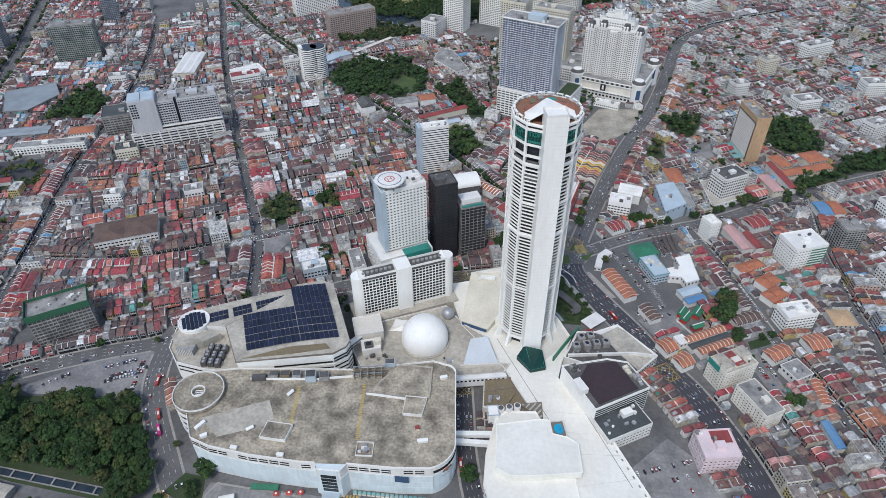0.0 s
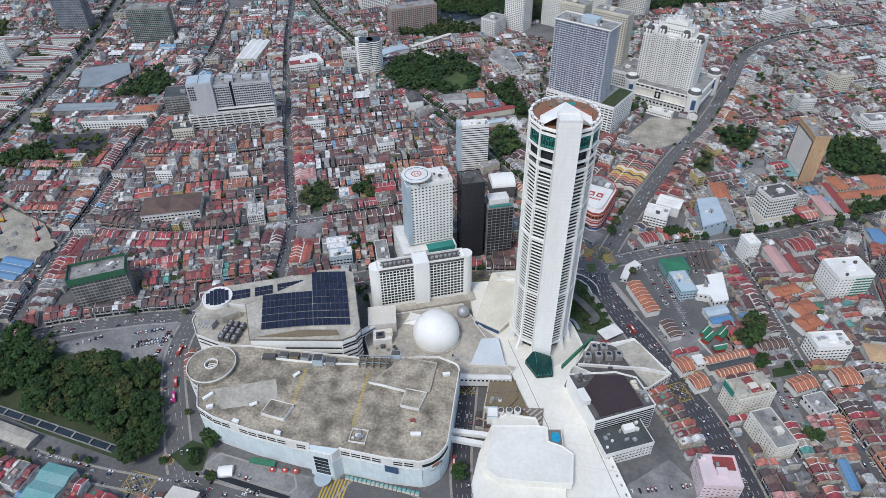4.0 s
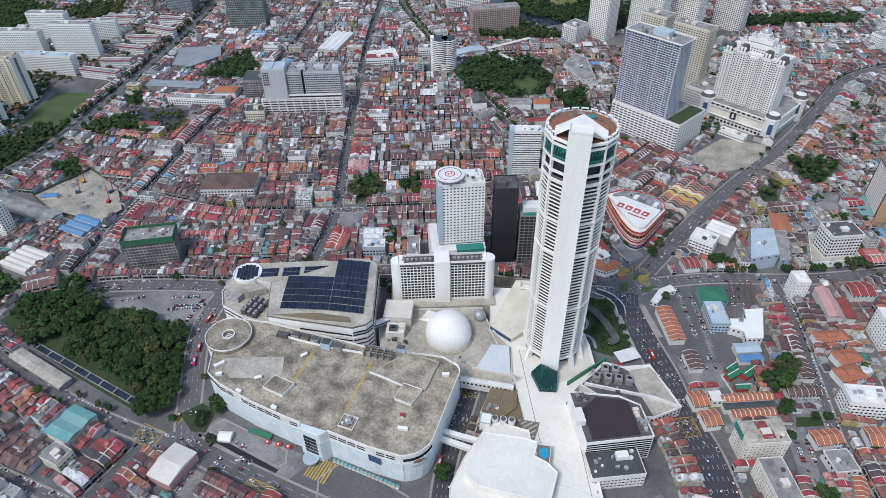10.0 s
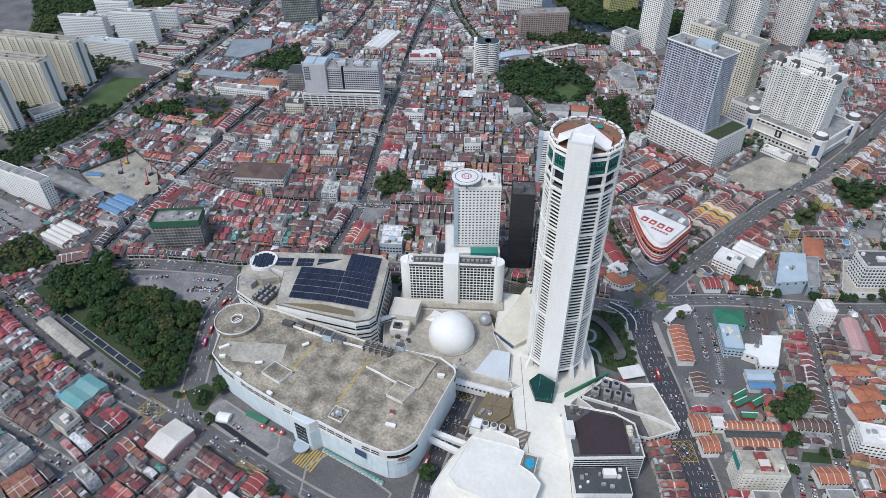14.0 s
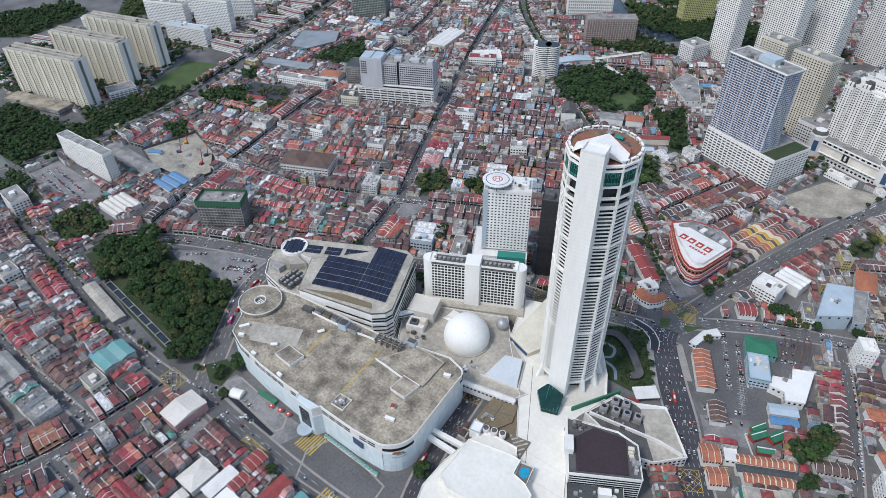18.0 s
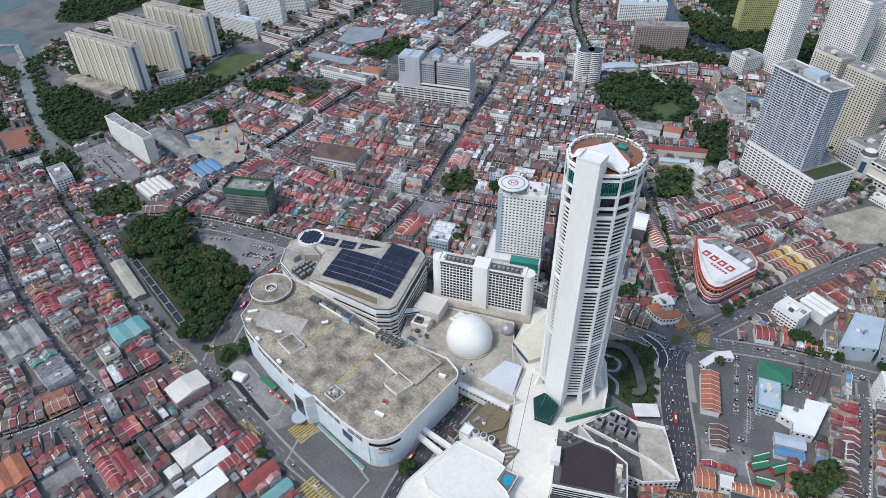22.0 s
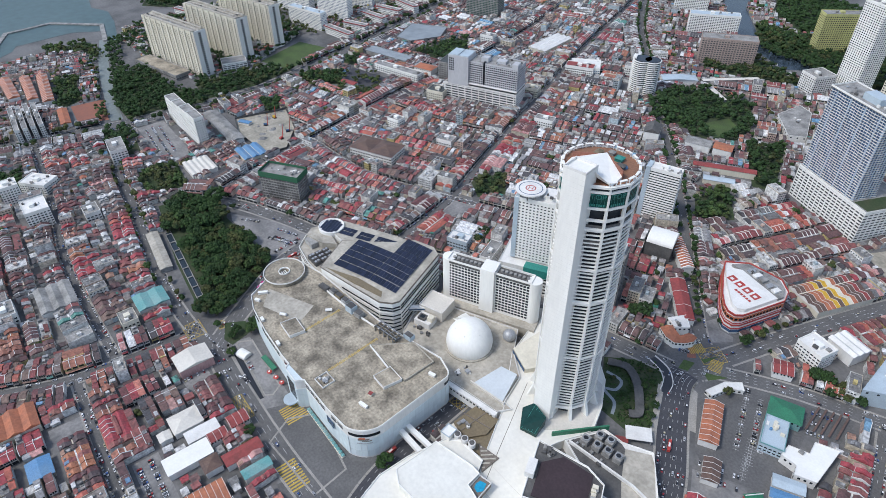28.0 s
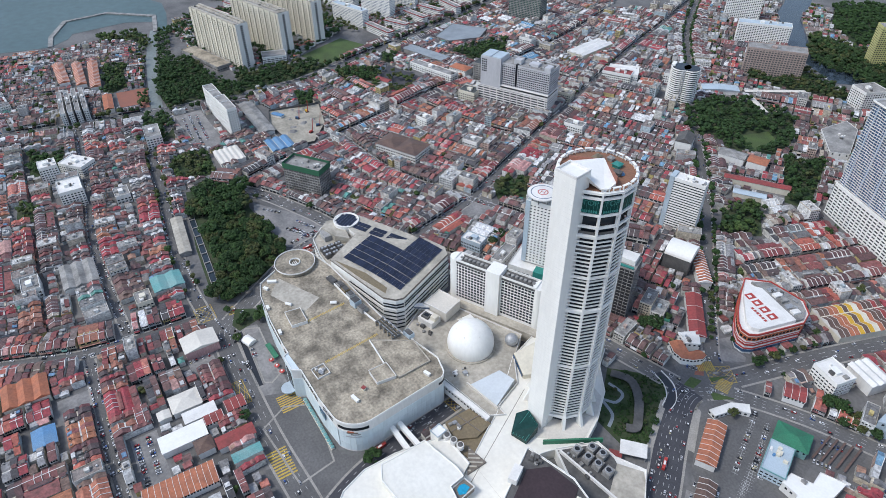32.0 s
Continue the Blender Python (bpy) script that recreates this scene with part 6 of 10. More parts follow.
for sx in (-10, 10):
    for sy in (-6, 6):
        g = Geo()
        g.box(sx - 0.3, sy - 0.3, 0, sx + 0.3, sy + 0.3, 6)
        part("post", g, M_CONC, tn)
dk = thing("grey_roof_block", 92, 322, 0, 30, "office block with a dark grey flat roof", "office block")
take(rect(92, 322, 30, 46, 26, 2), 5)
storeys(dk, 0, 0, 44, 28, 0, 16, 4, 14, 8, M_WHITE2, M_GLASS, 0.5, 0.3, 0.4, roof=M_GREYROOF)
g = Geo()
g.box(24, 14, 16.3, 34, 20, 21)
part("stair_head", g, M_WHITE, dk)
roof_gear(dk, 4, 4, 40, 24, 16.3, 9, 31, [M_WHITE2, M_METAL])


# ---- towers and blocks of the wider town ----
def simple_block(name, x, y, ang, w, d, h, floors, nx, ny, wall, glass, label, category, roof=None, band=0.45, pier=0.35, gear=4, pad=2, proud=0.4):
    ob = thing(name, x, y, 0, ang, label, category)
    take(rect(x, y, ang, w, d, pad), 5)
    storeys(ob, 0, 0, w, d, 0, h, floors, nx, ny, wall, glass, band, pier, proud, roof=roof or M_CONC)
    if gear:
        g = Geo()
        g.box(w * 0.4, d * 0.3, h, w * 0.4 + min(8, w * 0.3), d * 0.3 + min(6, d * 0.4), h + 4)
        part("stair_head", g, wall, ob)
        roof_gear(ob, 2, 2, w - 2, d - 2, h + 0.3, gear, int(x * 7 + y))
    return ob


slim = simple_block("slim_tower", -127, 737, 22, 41, 15, 68, 20, 0, 0, M_WHITE, M_GLASS, "slim white hotel tower with wavy balcony bands", "tower", M_WHITE2, 0.55, gear=5)
g = Geo()
g.box(-0.6, -0.6, 0, 5, 15.6, 70)
part("blue_flank", g, M_PALEBLUE, slim)

BLX, BLY, BLA = -33, 930, -23
take(rect(BLX, BLY, BLA, 112, 72, 3), 5)
blue = thing("blue_tower", BLX, BLY, 0, BLA, "tall apartment tower with rippling white balconies", "tower")
# black core: the shade inside the podium's openings, put in as colour
storeys(blue, 0, 0, 112, 70, 0, 44, 11, 16, 10, M_WHITE, M_BLACK, 0.42, 0.2, 0.7, roof=M_CONC)
roof_gear(blue, 6, 5, 84, 32, 151.4, 14, 41)
g = Geo()
g.box(3.0, 3.1, 44, 85.6, 34, 150)
part("glazing", g, M_GLASSBLUE, blue)
g = Geo()
for k in range(20):
    x = 2.2 + 4.35 * k
    if k % 5 == 2:
        g.box(x - 0.8, 2.0, 44, x + 1.0, 4.8, 150)
    else:
        g.box(x - 0.35, 2.6, 44, x + 0.35, 4.8, 150)
for k in range(8):
    g.box(84.6, 3.0 + 4.2 * k, 44, 86.9, 3.9 + 4.2 * k, 150)
part("pier", g, M_BLUEGREY, blue, "blue-grey balcony piers", kind="stuff")
for i in range(33):
    z = 45.2 + 3.17 * i
    b = Geo()
    pts = [(1.5 + 86 * k / 40, 1.9 + 0.75 * math.sin(0.62 * k + 0.55 * i)) for k in range(41)]
    b.wall(pts, z, z + 0.62, 0.4, closed=False)
    pts = [(86.9 + 0.7 * math.sin(0.9 * k + 0.5 * i), 2 + 33 * k / 16) for k in range(17)]
    b.wall(pts, z, z + 0.62, 0.4, closed=False)
    b.box(2.0, 2.2, z - 0.2, 86.4, 34, z + 0.02)
    part("balcony_band", b, M_WHITE2, blue)
g = Geo()
g.box(1, 1, 150, 89, 36, 151.4)
part("roof", g, M_CONC, blue)
g = Geo()
g.wall([(1, 1), (89, 1), (89, 36), (1, 36)], 151, 153, 0.6)
part("parapet", g, M_WHITE, blue)
g = Geo()
g.box(38, 10, 151.4, 62, 26, 159)
part("plant_room", g, M_PALEBLUE, blue)
g = Geo()
g.box(90, 4, 44.3, 110, 66, 44.9)
part("roof_garden", g, M_SCRUB, blue)
# ornate white hotel
OX, OY, OA = 92, 1020, -22
take(rect(OX, OY, OA, 112, 100, 3), 5)
orn = thing("ornate_hotel", OX, OY, 0, OA, "white ornate stepped hotel with dark mansard roofs", "hotel")


def mansard(g, x0, y0, x1, y1, z, rise, inset):
    """A steep cut-off roof."""
    g.add([(x0, y0, z), (x1, y0, z), (x1, y1, z), (x0, y1, z), (x0 + inset, y0 + inset, z + rise), (x1 - inset, y0 + inset, z + rise), (x1 - inset, y1 - inset, z + rise), (x0 + inset, y1 - inset, z + rise)], [(4, 5, 6, 7), (0, 1, 5, 4), (1, 2, 6, 5), (2, 3, 7, 6), (3, 0, 4, 7)])


storeys(orn, 0, 0, 108, 96, 0, 12, 2, 18, 16, M_WHITE2, M_GLASS, 0.35, 0.35, 1.6)
g = Geo()
g.box(0.5, 0.5, 12, 107.5, 95.5, 30)
part("podium_wall", g, M_IVORY, orn, "plain ivory podium wall")
for z, o_ in ((11.4, 1.6), (24.5, 0.5), (29.6, 1.4)):
    g = Geo()
    g.wall([(-o_, -o_), (108 + o_, -o_), (108 + o_, 96 + o_), (-o_, 96 + o_)], z, z + 1.2, 1.8)
    part("cornice", g, M_WHITE, orn)
g = Geo()
g.box(0.6, 0.6, 30, 107.4, 95.4, 30.4)
part("podium_roof", g, M_CONC, orn)
for i in range(13):
    g = Geo()
    g.box(3 + 8.2 * i, -0.3, 25.8, 7.6 + 8.2 * i, 0.6, 29.2)
    part("podium_window", g, M_GLASS, orn)
g = Geo()
g.box(44, -0.5, 13, 53, 0.6, 24)
g.box(47, -0.62, 15, 50, -0.5, 22, 1)
part("sign_panel", g, [M_BLACK, M_WHITE2], orn, "black sign panel with a pale mark")
for x, y in ((2, 0), (104, 0), (104, 92)):
    g = Geo()
    g.cyl(x, y + 2, 0, 34, 10.5, 8)
    part("corner_turret", g, M_WHITE2, orn)
    g = Geo()
    g.cyl(x, y + 2, 34, 35.2, 11.6, 8)
    g.cyl(x, y + 2, 36.6, 41, 11.2, 8, 1, 7.5)
    g.cyl(x, y + 2, 35.2, 36.6, 11.0, 8)
    g.cyl(x, y + 2, 41, 41.6, 7.7, 8)
    part("turret_roof", g, [M_WHITE, M_DKCONC], orn)
    g = Geo().at(x, y + 2, 0, 22.5 - 90)
    g.box(9.4, -3.2, 12, 10.2, 3.2, 28)
    part("turret_window", g, M_GLASSBLUE, orn)
V0, V1 = 18, 50
storeys(orn, 4, V0, 92, V1, 30, 108, 24, 30, 10, M_WHITE, M_GLASS, 0.38, 0.24, 0.8, roof=M_WHITE2)
for k, (x0, x1, top) in enumerate(((3, 15, 108), (24, 36, 112), (43, 53, 108), (60, 72, 112), (81, 93, 108))):
    storeys(orn, x0, V0 - 3, x1, V0 + 1, 30, top - 4, 23, 3, 0, M_WHITE, M_GLASS, 0.42, 0.45, 0.6)
    g = Geo()
    g.box(x0 - 0.6, V0 - 3.6, top - 4, x1 + 0.6, V0 + 2, top - 2.6)
    part("bay_cornice", g, M_WHITE, orn)
    if k != 2:
        g = Geo()
        mansard(g, x0, V0 - 3, x1, V0 + 12, top - 2.6, 9, 2.4)
        part("mansard_roof", g, M_DKCONC, orn, "dark grey mansard roof")
        for u in (0.3, 0.7):
            g = Geo()
            x = x0 + (x1 - x0) * u
            g.box(x - 1.4, V0 - 3.3, top - 2.4, x + 1.4, V0 + 1.2, top + 2.2)
            g.gable(x - 1.7, V0 - 3.5, x + 1.7, V0 + 1.5, top + 2.2, 1.2)
            part("dormer", g, M_WHITE, orn)
for x0, y0, x1, y1, z0, z1, fl in ((20, 24, 76, 48, 108, 119, 3), (30, 26, 64, 46, 119, 127, 2)):
    storeys(orn, x0, y0, x1, y1, z0, z1, fl, 14, 6, M_WHITE, M_GLASS, 0.5, 0.45, 0.7, roof=M_WHITE2)
for x, y, r, z in ((24, 28, 4.5, 119), (72, 28, 4.5, 119), (34, 30, 4, 127), (60, 30, 4, 127), (47, 36, 8, 127)):
    g = Geo()
    g.cyl(x, y, z, z + r * 0.9, r, 10)
    g.cyl(x, y, z + r * 0.9, z + r * 1.1, r + 0.8, 10)
    g.ball(x, y, z + r * 1.1, r * 0.9, 12, 5, 1)
    g.cyl(x, y, z + r * 1.9, z + r * 2.6, 0.5, 6)
    part("lantern", g, [M_WHITE, M_METAL], orn)
roof_gear(orn, 6, 60, 100, 90, 30.4, 22, 43)
hw = simple_block("hotel_annex", 122, 972, -22, 40, 12, 8, 2, 12, 4, M_WHITE, M_GLASS, "low white annex on the bare plot", "office block", M_WHITE2, 0.5, 0.4, gear=5)
for x, y, a, w, d, h, fl, nx, ny, m in ((18, 1078, -22, 60, 26, 120, 34, 14, 6, M_CREAM), (-40, 1130, -22, 46, 30, 112, 32, 10, 7, M_CREAM), (-160, 1290, -22, 44, 34, 150, 42, 10, 8, M_WHITE), (-90, 1330, -22, 70, 28, 140, 40, 16, 7, M_WHITE), (-20, 1370, -22, 60, 30, 130, 36, 14, 7, M_WHITE), (-200, 1250, -22, 34, 40, 30, 8, 8, 9, M_WHITE2), (60, 1440, -22, 60, 26, 120, 34, 14, 6, M_WHITE2)):
    simple_block("apartment_tower", x, y, a, w, d, h, fl, nx, ny, m, M_GLASS, "tall pale apartment tower with rows of windows", "tower", band=0.45, pier=0.4)
simple_block("yellow_block", -262, 1420, 48, 70, 26, 72, 20, 18, 6, M_LIME, M_GLASS, "yellow apartment slab beside the river", "apartment block", band=0.5, pier=0.4)
simple_block("drum_lowrise", 60, 1040, -22, 40, 60, 38, 9, 10, 14, M_WHITE2, M_GLASS, "grey-white stepped car park block", "car park block", band=0.5)

# office slab with car park floors
off = thing("office_slab", -543, 751, 0, 26, "pale grey office slab over barred car park floors", "office block")
take(rect(-558, 751, 26, 136, 46, 2), 5)
# the car park floors get a black core as their painted inner shade
storeys(off, 0, 0, 126, 42, 0, 29, 7, 0, 10, M_WHITE2, M_BLACK, 0.4, 0.12, 0.8, roof=M_CONC)
for i in range(11):
    g = Geo()
    k = 1 + 12.3 * i
    g.add([(k - 0.7, -0.5, 0), (k + 0.7, -0.5, 0), (k - 1.6, -0.5, 29.6), (k - 3.0, -0.5, 29.6), (k - 0.7, 1.2, 0), (k + 0.7, 1.2, 0), (k - 1.6, 1.2, 29.6), (k - 3.0, 1.2, 29.6)], [(0, 1, 2, 3), (5, 4, 7, 6), (1, 5, 6, 2), (4, 0, 3, 7), (3, 2, 6, 7)])
    part("raking_fin", g, M_WHITE2, off)
g = Geo()
g.box(40, 2.2, 29.3, 125, 40, 33)
part("dark_band", g, M_BLACK, off, "dark recessed storey below the offices")
g = Geo()
g.box(36, 0.2, 33, 126, 41, 34.2)
part("ledge", g, M_WHITE2, off)
storeys(off, 42, 3, 66, 40, 34, 70, 10, 7, 9, M_GREYPAINT, M_GLASS, 0.4, 0.2, 0.7, roof=M_CONC)
storeys(off, 70, 3, 125, 40, 34, 70, 10, 16, 9, M_GREYPAINT, M_GLASS, 0.4, 0.2, 0.7, roof=M_CONC)
g = Geo()
g.box(66, 5, 34, 70, 38, 72)
part("recess", g, M_GLASS, off)
g = Geo()
g.box(6, -0.4, 29, 42, 30, 77)
part("lift_core", g, M_GREYPAINT, off, "blank pale grey lift core")
for x0, x1 in ((7, 23), (25, 41)):
    g = Geo()
    g.box(x0, 1, 77, x1, 29, 78.2)
    part("core_roof", g, M_PALEBLUE, off)
for i in range(6):
    g = Geo()
    for k in range(3):
        g.box(8 + 3.2 * k, -0.6, 52 + 3.7 * i, 10.4 + 3.2 * k, 0.2, 54.2 + 3.7 * i)
    part("core_window", g, M_GLASS, off)
roof_gear(off, 44, 8, 122, 36, 70.3, 26, 77)
for x0, y0, x1, y1, h in ((60, 10, 72, 22, 77), (114, 6, 124, 20, 76), (84, 14, 100, 26, 74)):
    g = Geo()
    g.box(x0, y0, 70.3, x1, y1, h)
    g.box(x0 + 0.5, y0 + 0.5, h, x1 - 0.5, y1 - 0.5, h + 0.4)
    part("plant_room", g, M_GREYPAINT, off)
# dark core behind the open floors: their shade as a colour
ann = simple_block("office_annex", -612, 790, 26, 62, 40, 31, 8, 12, 8, M_CONC, M_DKCONC, "grey annex with open floors and a dark roof", "annex", M_GREYROOF, 0.4, 0.2, proud=1.4)
# unfinished block under green netting
gr = thing("scaffold_block", -455, 380, 0, 34, "concrete frame block under green netting", "building frame")
take(rect(-455, 380, 34, 56, 30, 2), 5)
storeys(gr, 0, 0, 55, 26, 0, 36, 9, 14, 7, M_CONC, M_DKCONC, 0.28, 0.16, 0.6, roof=M_CONC)
g = Geo()
g.wall([(-0.6, -0.6), (55.6, -0.6), (55.6, 26.6), (-0.6, 26.6)], 32.5, 40.5, 0.3)
part("green_net", g, M_GREENNET, gr)
roof_gear(gr, 4, 4, 50, 22, 36.3, 10, 6, [M_CONC, M_WHITE2])
# broad brown roof
br = thing("brown_roof_hall", -480, 528, 0, 25, "white hall with broad brown hipped roofs", "hall")
take(rect(-480, 528, 25, 72, 42, 2), 5)
storeys(br, 0, 0, 70, 38, 0, 13, 3, 16, 8, M_WHITE2, M_GLASS, 0.5, 0.3, 0.5)
for x0, x1 in ((-1, 34), (32, 71)):
    g = Geo()
    g.hip(x0, -1, x1, 39, 13, 5)
    part("roof", g, M_BROWNROOF, br)
# rounded white hotel
rh = thing("rounded_hotel", -370, 1004, 0, 28, "white hotel with rounded balcony floors", "hotel")
take(rect(-375, 1000, 28, 52, 36, 2), 5)
for i in range(17):
    z = 3.4 * i
    g = Geo()
    g.cyl(18, 16, z, z + 1.5, 16, 24)
    g.cyl(34, 16, z, z + 1.5, 14, 24)
    part("floor_band", g, M_WHITE, rh)
g = Geo()
g.cyl(18, 16, 0, 57, 14.6, 24)
g.cyl(34, 16, 0, 57, 12.6, 24)
part("glazing", g, M_GLASS, rh)
g = Geo()
g.box(2, 10, 0, 8, 24, 60)
part("lift_core", g, M_WHITE, rh)
simple_block("concrete_frame_block", -372, 1210, 36, 96, 30, 46, 12, 20, 6, M_ROSECONC, M_DKCONC, "bare brownish concrete frame block", "building frame", M_CONC, 0.4, 0.3, pad=4)
simple_block("blue_roof_flats", -478, 1325, 38, 96, 24, 38, 12, 22, 5, M_WHITE, M_GLASS, "white flats with pale blue roofs", "flats", M_PALEBLUE, 0.5, 0.4)
simple_block("white_slab", -578, 1416, 38, 70, 22, 60, 18, 18, 5, M_WHITE, M_GLASS, "white apartment slab beside the river", "flats", M_CONC, 0.5, 0.4)
simple_block("red_roof_hotel", -488, 980, 30, 50, 22, 16, 4, 14, 5, M_WHITE, M_GLASS, "white block with red bands and roofs", "hotel", M_REDROOF, 0.5, 0.3)
gab = thing("gable_house", -240, 887, 0, 30, "tall white gabled house end", "house")
take(rect(-240, 887, 30, 24, 30, 1), 5)
g = Geo()
g.box(0, 0, 0, 22, 30, 19)
part("wall", g, M_WHITE, gab)
g = Geo().at(22, 0, 0, 90)
g.gable(-0.5, -0.5, 30.5, 22.5, 19, 6)
part("roof", g, M_DKCONC, gab)
# department store with the signed roof
GM = [(12, 708), (24, 686), (40, 661), (50, 649), (58, 643), (66, 643), (71, 649), (75, 663), (85, 700), (80, 716), (66, 728), (30, 726)]
take(GM, 5)
gama = thing("department_store", 0, 0, 0, 0, "red-banded rounded department store with a signed white roof", "department store")
g = Geo()
g.prism(GM, 0, 25)
part("body", g, M_WHITE2, gama)
for z0, z1, m, nm in ((2.2, 5.2, M_GLASSBLUE, "shop_window"), (6.2, 7.8, M_RED, "red_band"), (10.6, 12.6, M_RED, "red_band"), (14.0, 14.9, M_RED, "red_band"), (17.4, 22.6, M_SIGNORANGE, "orange_band"), (24.0, 26.4, M_RED, "red_band")):
    g = Geo()
    g.wall(GM, z0, z1, 0.8)
    part(nm, g, m, gama)
gwin = Geo()
gwin.box(-1.5, -0.5, 0, 1.5, 0.3, 2.6)
gwin_me = mesh_of("window", gwin, M_GLASS)
for x, y, a in along(GM[2:9], 4.2):
    piece("window", gwin_me, gama, x, y, 18.4, a)
g = Geo()
g.prism([(19, 697), (31, 680), (46, 663), (56, 652), (63, 649.5), (69, 654), (73, 668), (80, 694), (33, 706)], 25, 29)
part("front_roof", g, M_WHITE2, gama, "white roof with a red sign")
g = Geo()
g.prism([(20, 707), (33, 706.5), (80, 694.6), (82, 702), (77, 714), (64, 724), (32, 722)], 25, 28)
part("plant_roof", g, M_CONC, gama)
for i in range(4):
    # a brand's roof sign as four plain blocks
    g = Geo().at(50, 682, 29, -13)
    g.box(-20 + 10.4 * i, -4.6, 0.02, -12.4 + 10.4 * i, 4.6, 0.12)
    g.box(-18 + 10.4 * i, -2.4, 0.12, -14.4 + 10.4 * i, 1.2, 0.16, 1)
    part("sign_block", g, [M_RED, M_WHITE2], gama, "red block of the roof sign")
for i in range(6):
    g = Geo().at(58, 673, 29, -13)
    g.box(-12 + 3.6 * i, -4.5, 0.02, -9.3 + 3.6 * i, -1.6, 0.1)
    part("sign_bar", g, M_RED, gama)
for i in range(5):
    g = Geo().at(36, 708, 28, -15)
    g.box(8.5 * i, 0.5, 0, 8.5 * i + 5.5, 9, 1.5 + 0.8 * (i % 3))
    part("plant_unit", g, (M_METAL, M_WHITE2, M_CONC)[i % 3], gama)
roof_gear(gama, 36, 708, 70, 718, 28, 10, 9)
# tan tower
tanb = thing("tan_tower", 310, 868, 0, -79.5, "tan hotel tower with a gridded white window face", "hotel")
take(rect(310, 868, -79.5, 56, 22, 2), 5)
g = Geo()
g.box(0.6, 0.6, 0, 53.4, 19.4, 66)
part("body", g, M_TAN, tanb)
for z in range(17):
    for k in range(16):
        if z == 0 and k == 0:
            wf = Geo()
            wf.box(-1.3, -0.25, 0, 1.3, 0.1, 2.5)
            wf.box(-0.75, -0.34, 0.5, 0.75, -0.2, 2.0, 1)
            wf_me = mesh_of("window", wf, [M_WHITE, M_ROSECONC])
        piece("window", wf_me, tanb, 4.6 + 2.98 * k, 0.5, 7 + 3.05 * z)
g = Geo()
g.wall([(2.6, 0.3), (51.6, 0.3)], 5.6, 6.6, 1.0, closed=False)
g.wall([(2.6, 0.3), (51.6, 0.3)], 59.2, 60.0, 1.0, closed=False)
for x in (2.4, 51.2):
    g.box(x, -0.2, 5.6, x + 0.7, 0.8, 60)
part("face_frame", g, M_BLACK, tanb)
g = Geo()
g.box(0.2, 0.2, 66, 53.8, 19.8, 66.4)
part("roof", g, M_CONC, tanb)
g = Geo()
g.wall([(0.4, 0.4), (53.6, 0.4), (53.6, 19.6), (0.4, 19.6)], 66, 68.2, 0.6)
part("parapet", g, M_TAN, tanb)
roof_gear(tanb, 6, 4, 48, 16, 66.4, 10, 13, [M_CREAM, M_CONC, M_TAN])
g = Geo()
g.box(6, -14, 0, 50, 0.3, 6)
part("porch_wall", g, M_CREAM, tanb)
g = Geo()
g.box(5, -15, 6, 51, 0.2, 6.8)
part("porch_roof", g, M_PALETEAL, tanb)
simple_block("grey_office", 262, 703, 29, 36, 26, 38, 9, 10, 7, M_WHITE2, M_GLASS, "grey gridded office on a pale podium", "office block", M_DKCONC, 0.4, 0.3)
simple_block("dark_office", 376, 618, 15, 26, 22, 33, 10, 7, 6, M_CONC, M_GLASS, "dark gridded office block with grey roof", "office block", M_CONC, 0.35, 0.3)
gsb = simple_block("green_striped_block", 312, 580, 20, 40, 30, 30, 8, 10, 8, M_WHITE, M_GLASS, "white block with green striped end", "office block", M_WHITE2, 0.55, 0.5)
for k in range(7):
    g = Geo()
    g.box(20, -0.3, 3.2 + 3.75 * k, 40.3, 0.3, 4.6 + 3.75 * k)
    part("green_stripe", g, M_GREENROOF, gsb)
cfa = simple_block("cream_flats", 199, 397, 28, 36, 22, 25, 7, 10, 7, M_IVORY, M_GLASS, "cream flats with stepped roof and small windows", "flats", M_ROOFPALE, 0.55, 0.55, gear=8)
for x0, y0, x1, y1, h, m in ((2, 12, 12, 20, 3.4, M_IVORY), (13, 13, 22, 20, 2.2, M_REDROOF), (14, 3, 24, 10, 2.6, M_REDROOF), (26, 8, 34, 20, 5, M_IVORY), (1, 2, 8, 9, 6, M_IVORY)):
    g = Geo()
    g.box(x0, y0, 25.3, x1, y1, 25.3 + h)
    g.hip(x0 - 0.3, y0 - 0.3, x1 + 0.3, y1 + 0.3, 25.3 + h, 0.9, 1)
    part("roof_house", g, [M_IVORY, M_ROOFPALE if m is M_IVORY else m], cfa)
g = Geo()
g.box(-0.5, 8, 20, 0.1, 22.3, 26.5)
part("green_end", g, M_TEAL, cfa)
simple_block("cream_flats", 225, 358, 28, 20, 37, 20, 6, 7, 11, M_IVORY, M_GLASS, "cream flats wing with flat grey roof", "flats", M_CONC, 0.55, 0.55)
pinkb = simple_block("pink_block", 166, 311, 10, 30, 27, 20, 5, 8, 6, M_PALEPINK, M_GLASS, "pale pink block with red rooftop terrace", "office block", M_PALEPINK, 0.6, 0.5)
g = Geo()
g.box(12, 14, 20.3, 28, 25.5, 20.8)
part("terrace", g, M_REDROOF, pinkb)
simple_block("white_office", 278, 482, 18, 34, 20, 20, 5, 9, 6, M_WHITE, M_GLASS, "white office with busy flat roof", "office block", M_WHITE2, 0.48, 0.3, gear=9)
simple_block("white_office", 232, 624, 25, 14, 18, 25, 6, 4, 5, M_WHITE, M_GLASS, "narrow white office block with small windows", "office block", M_WHITE2, 0.6, 0.6)
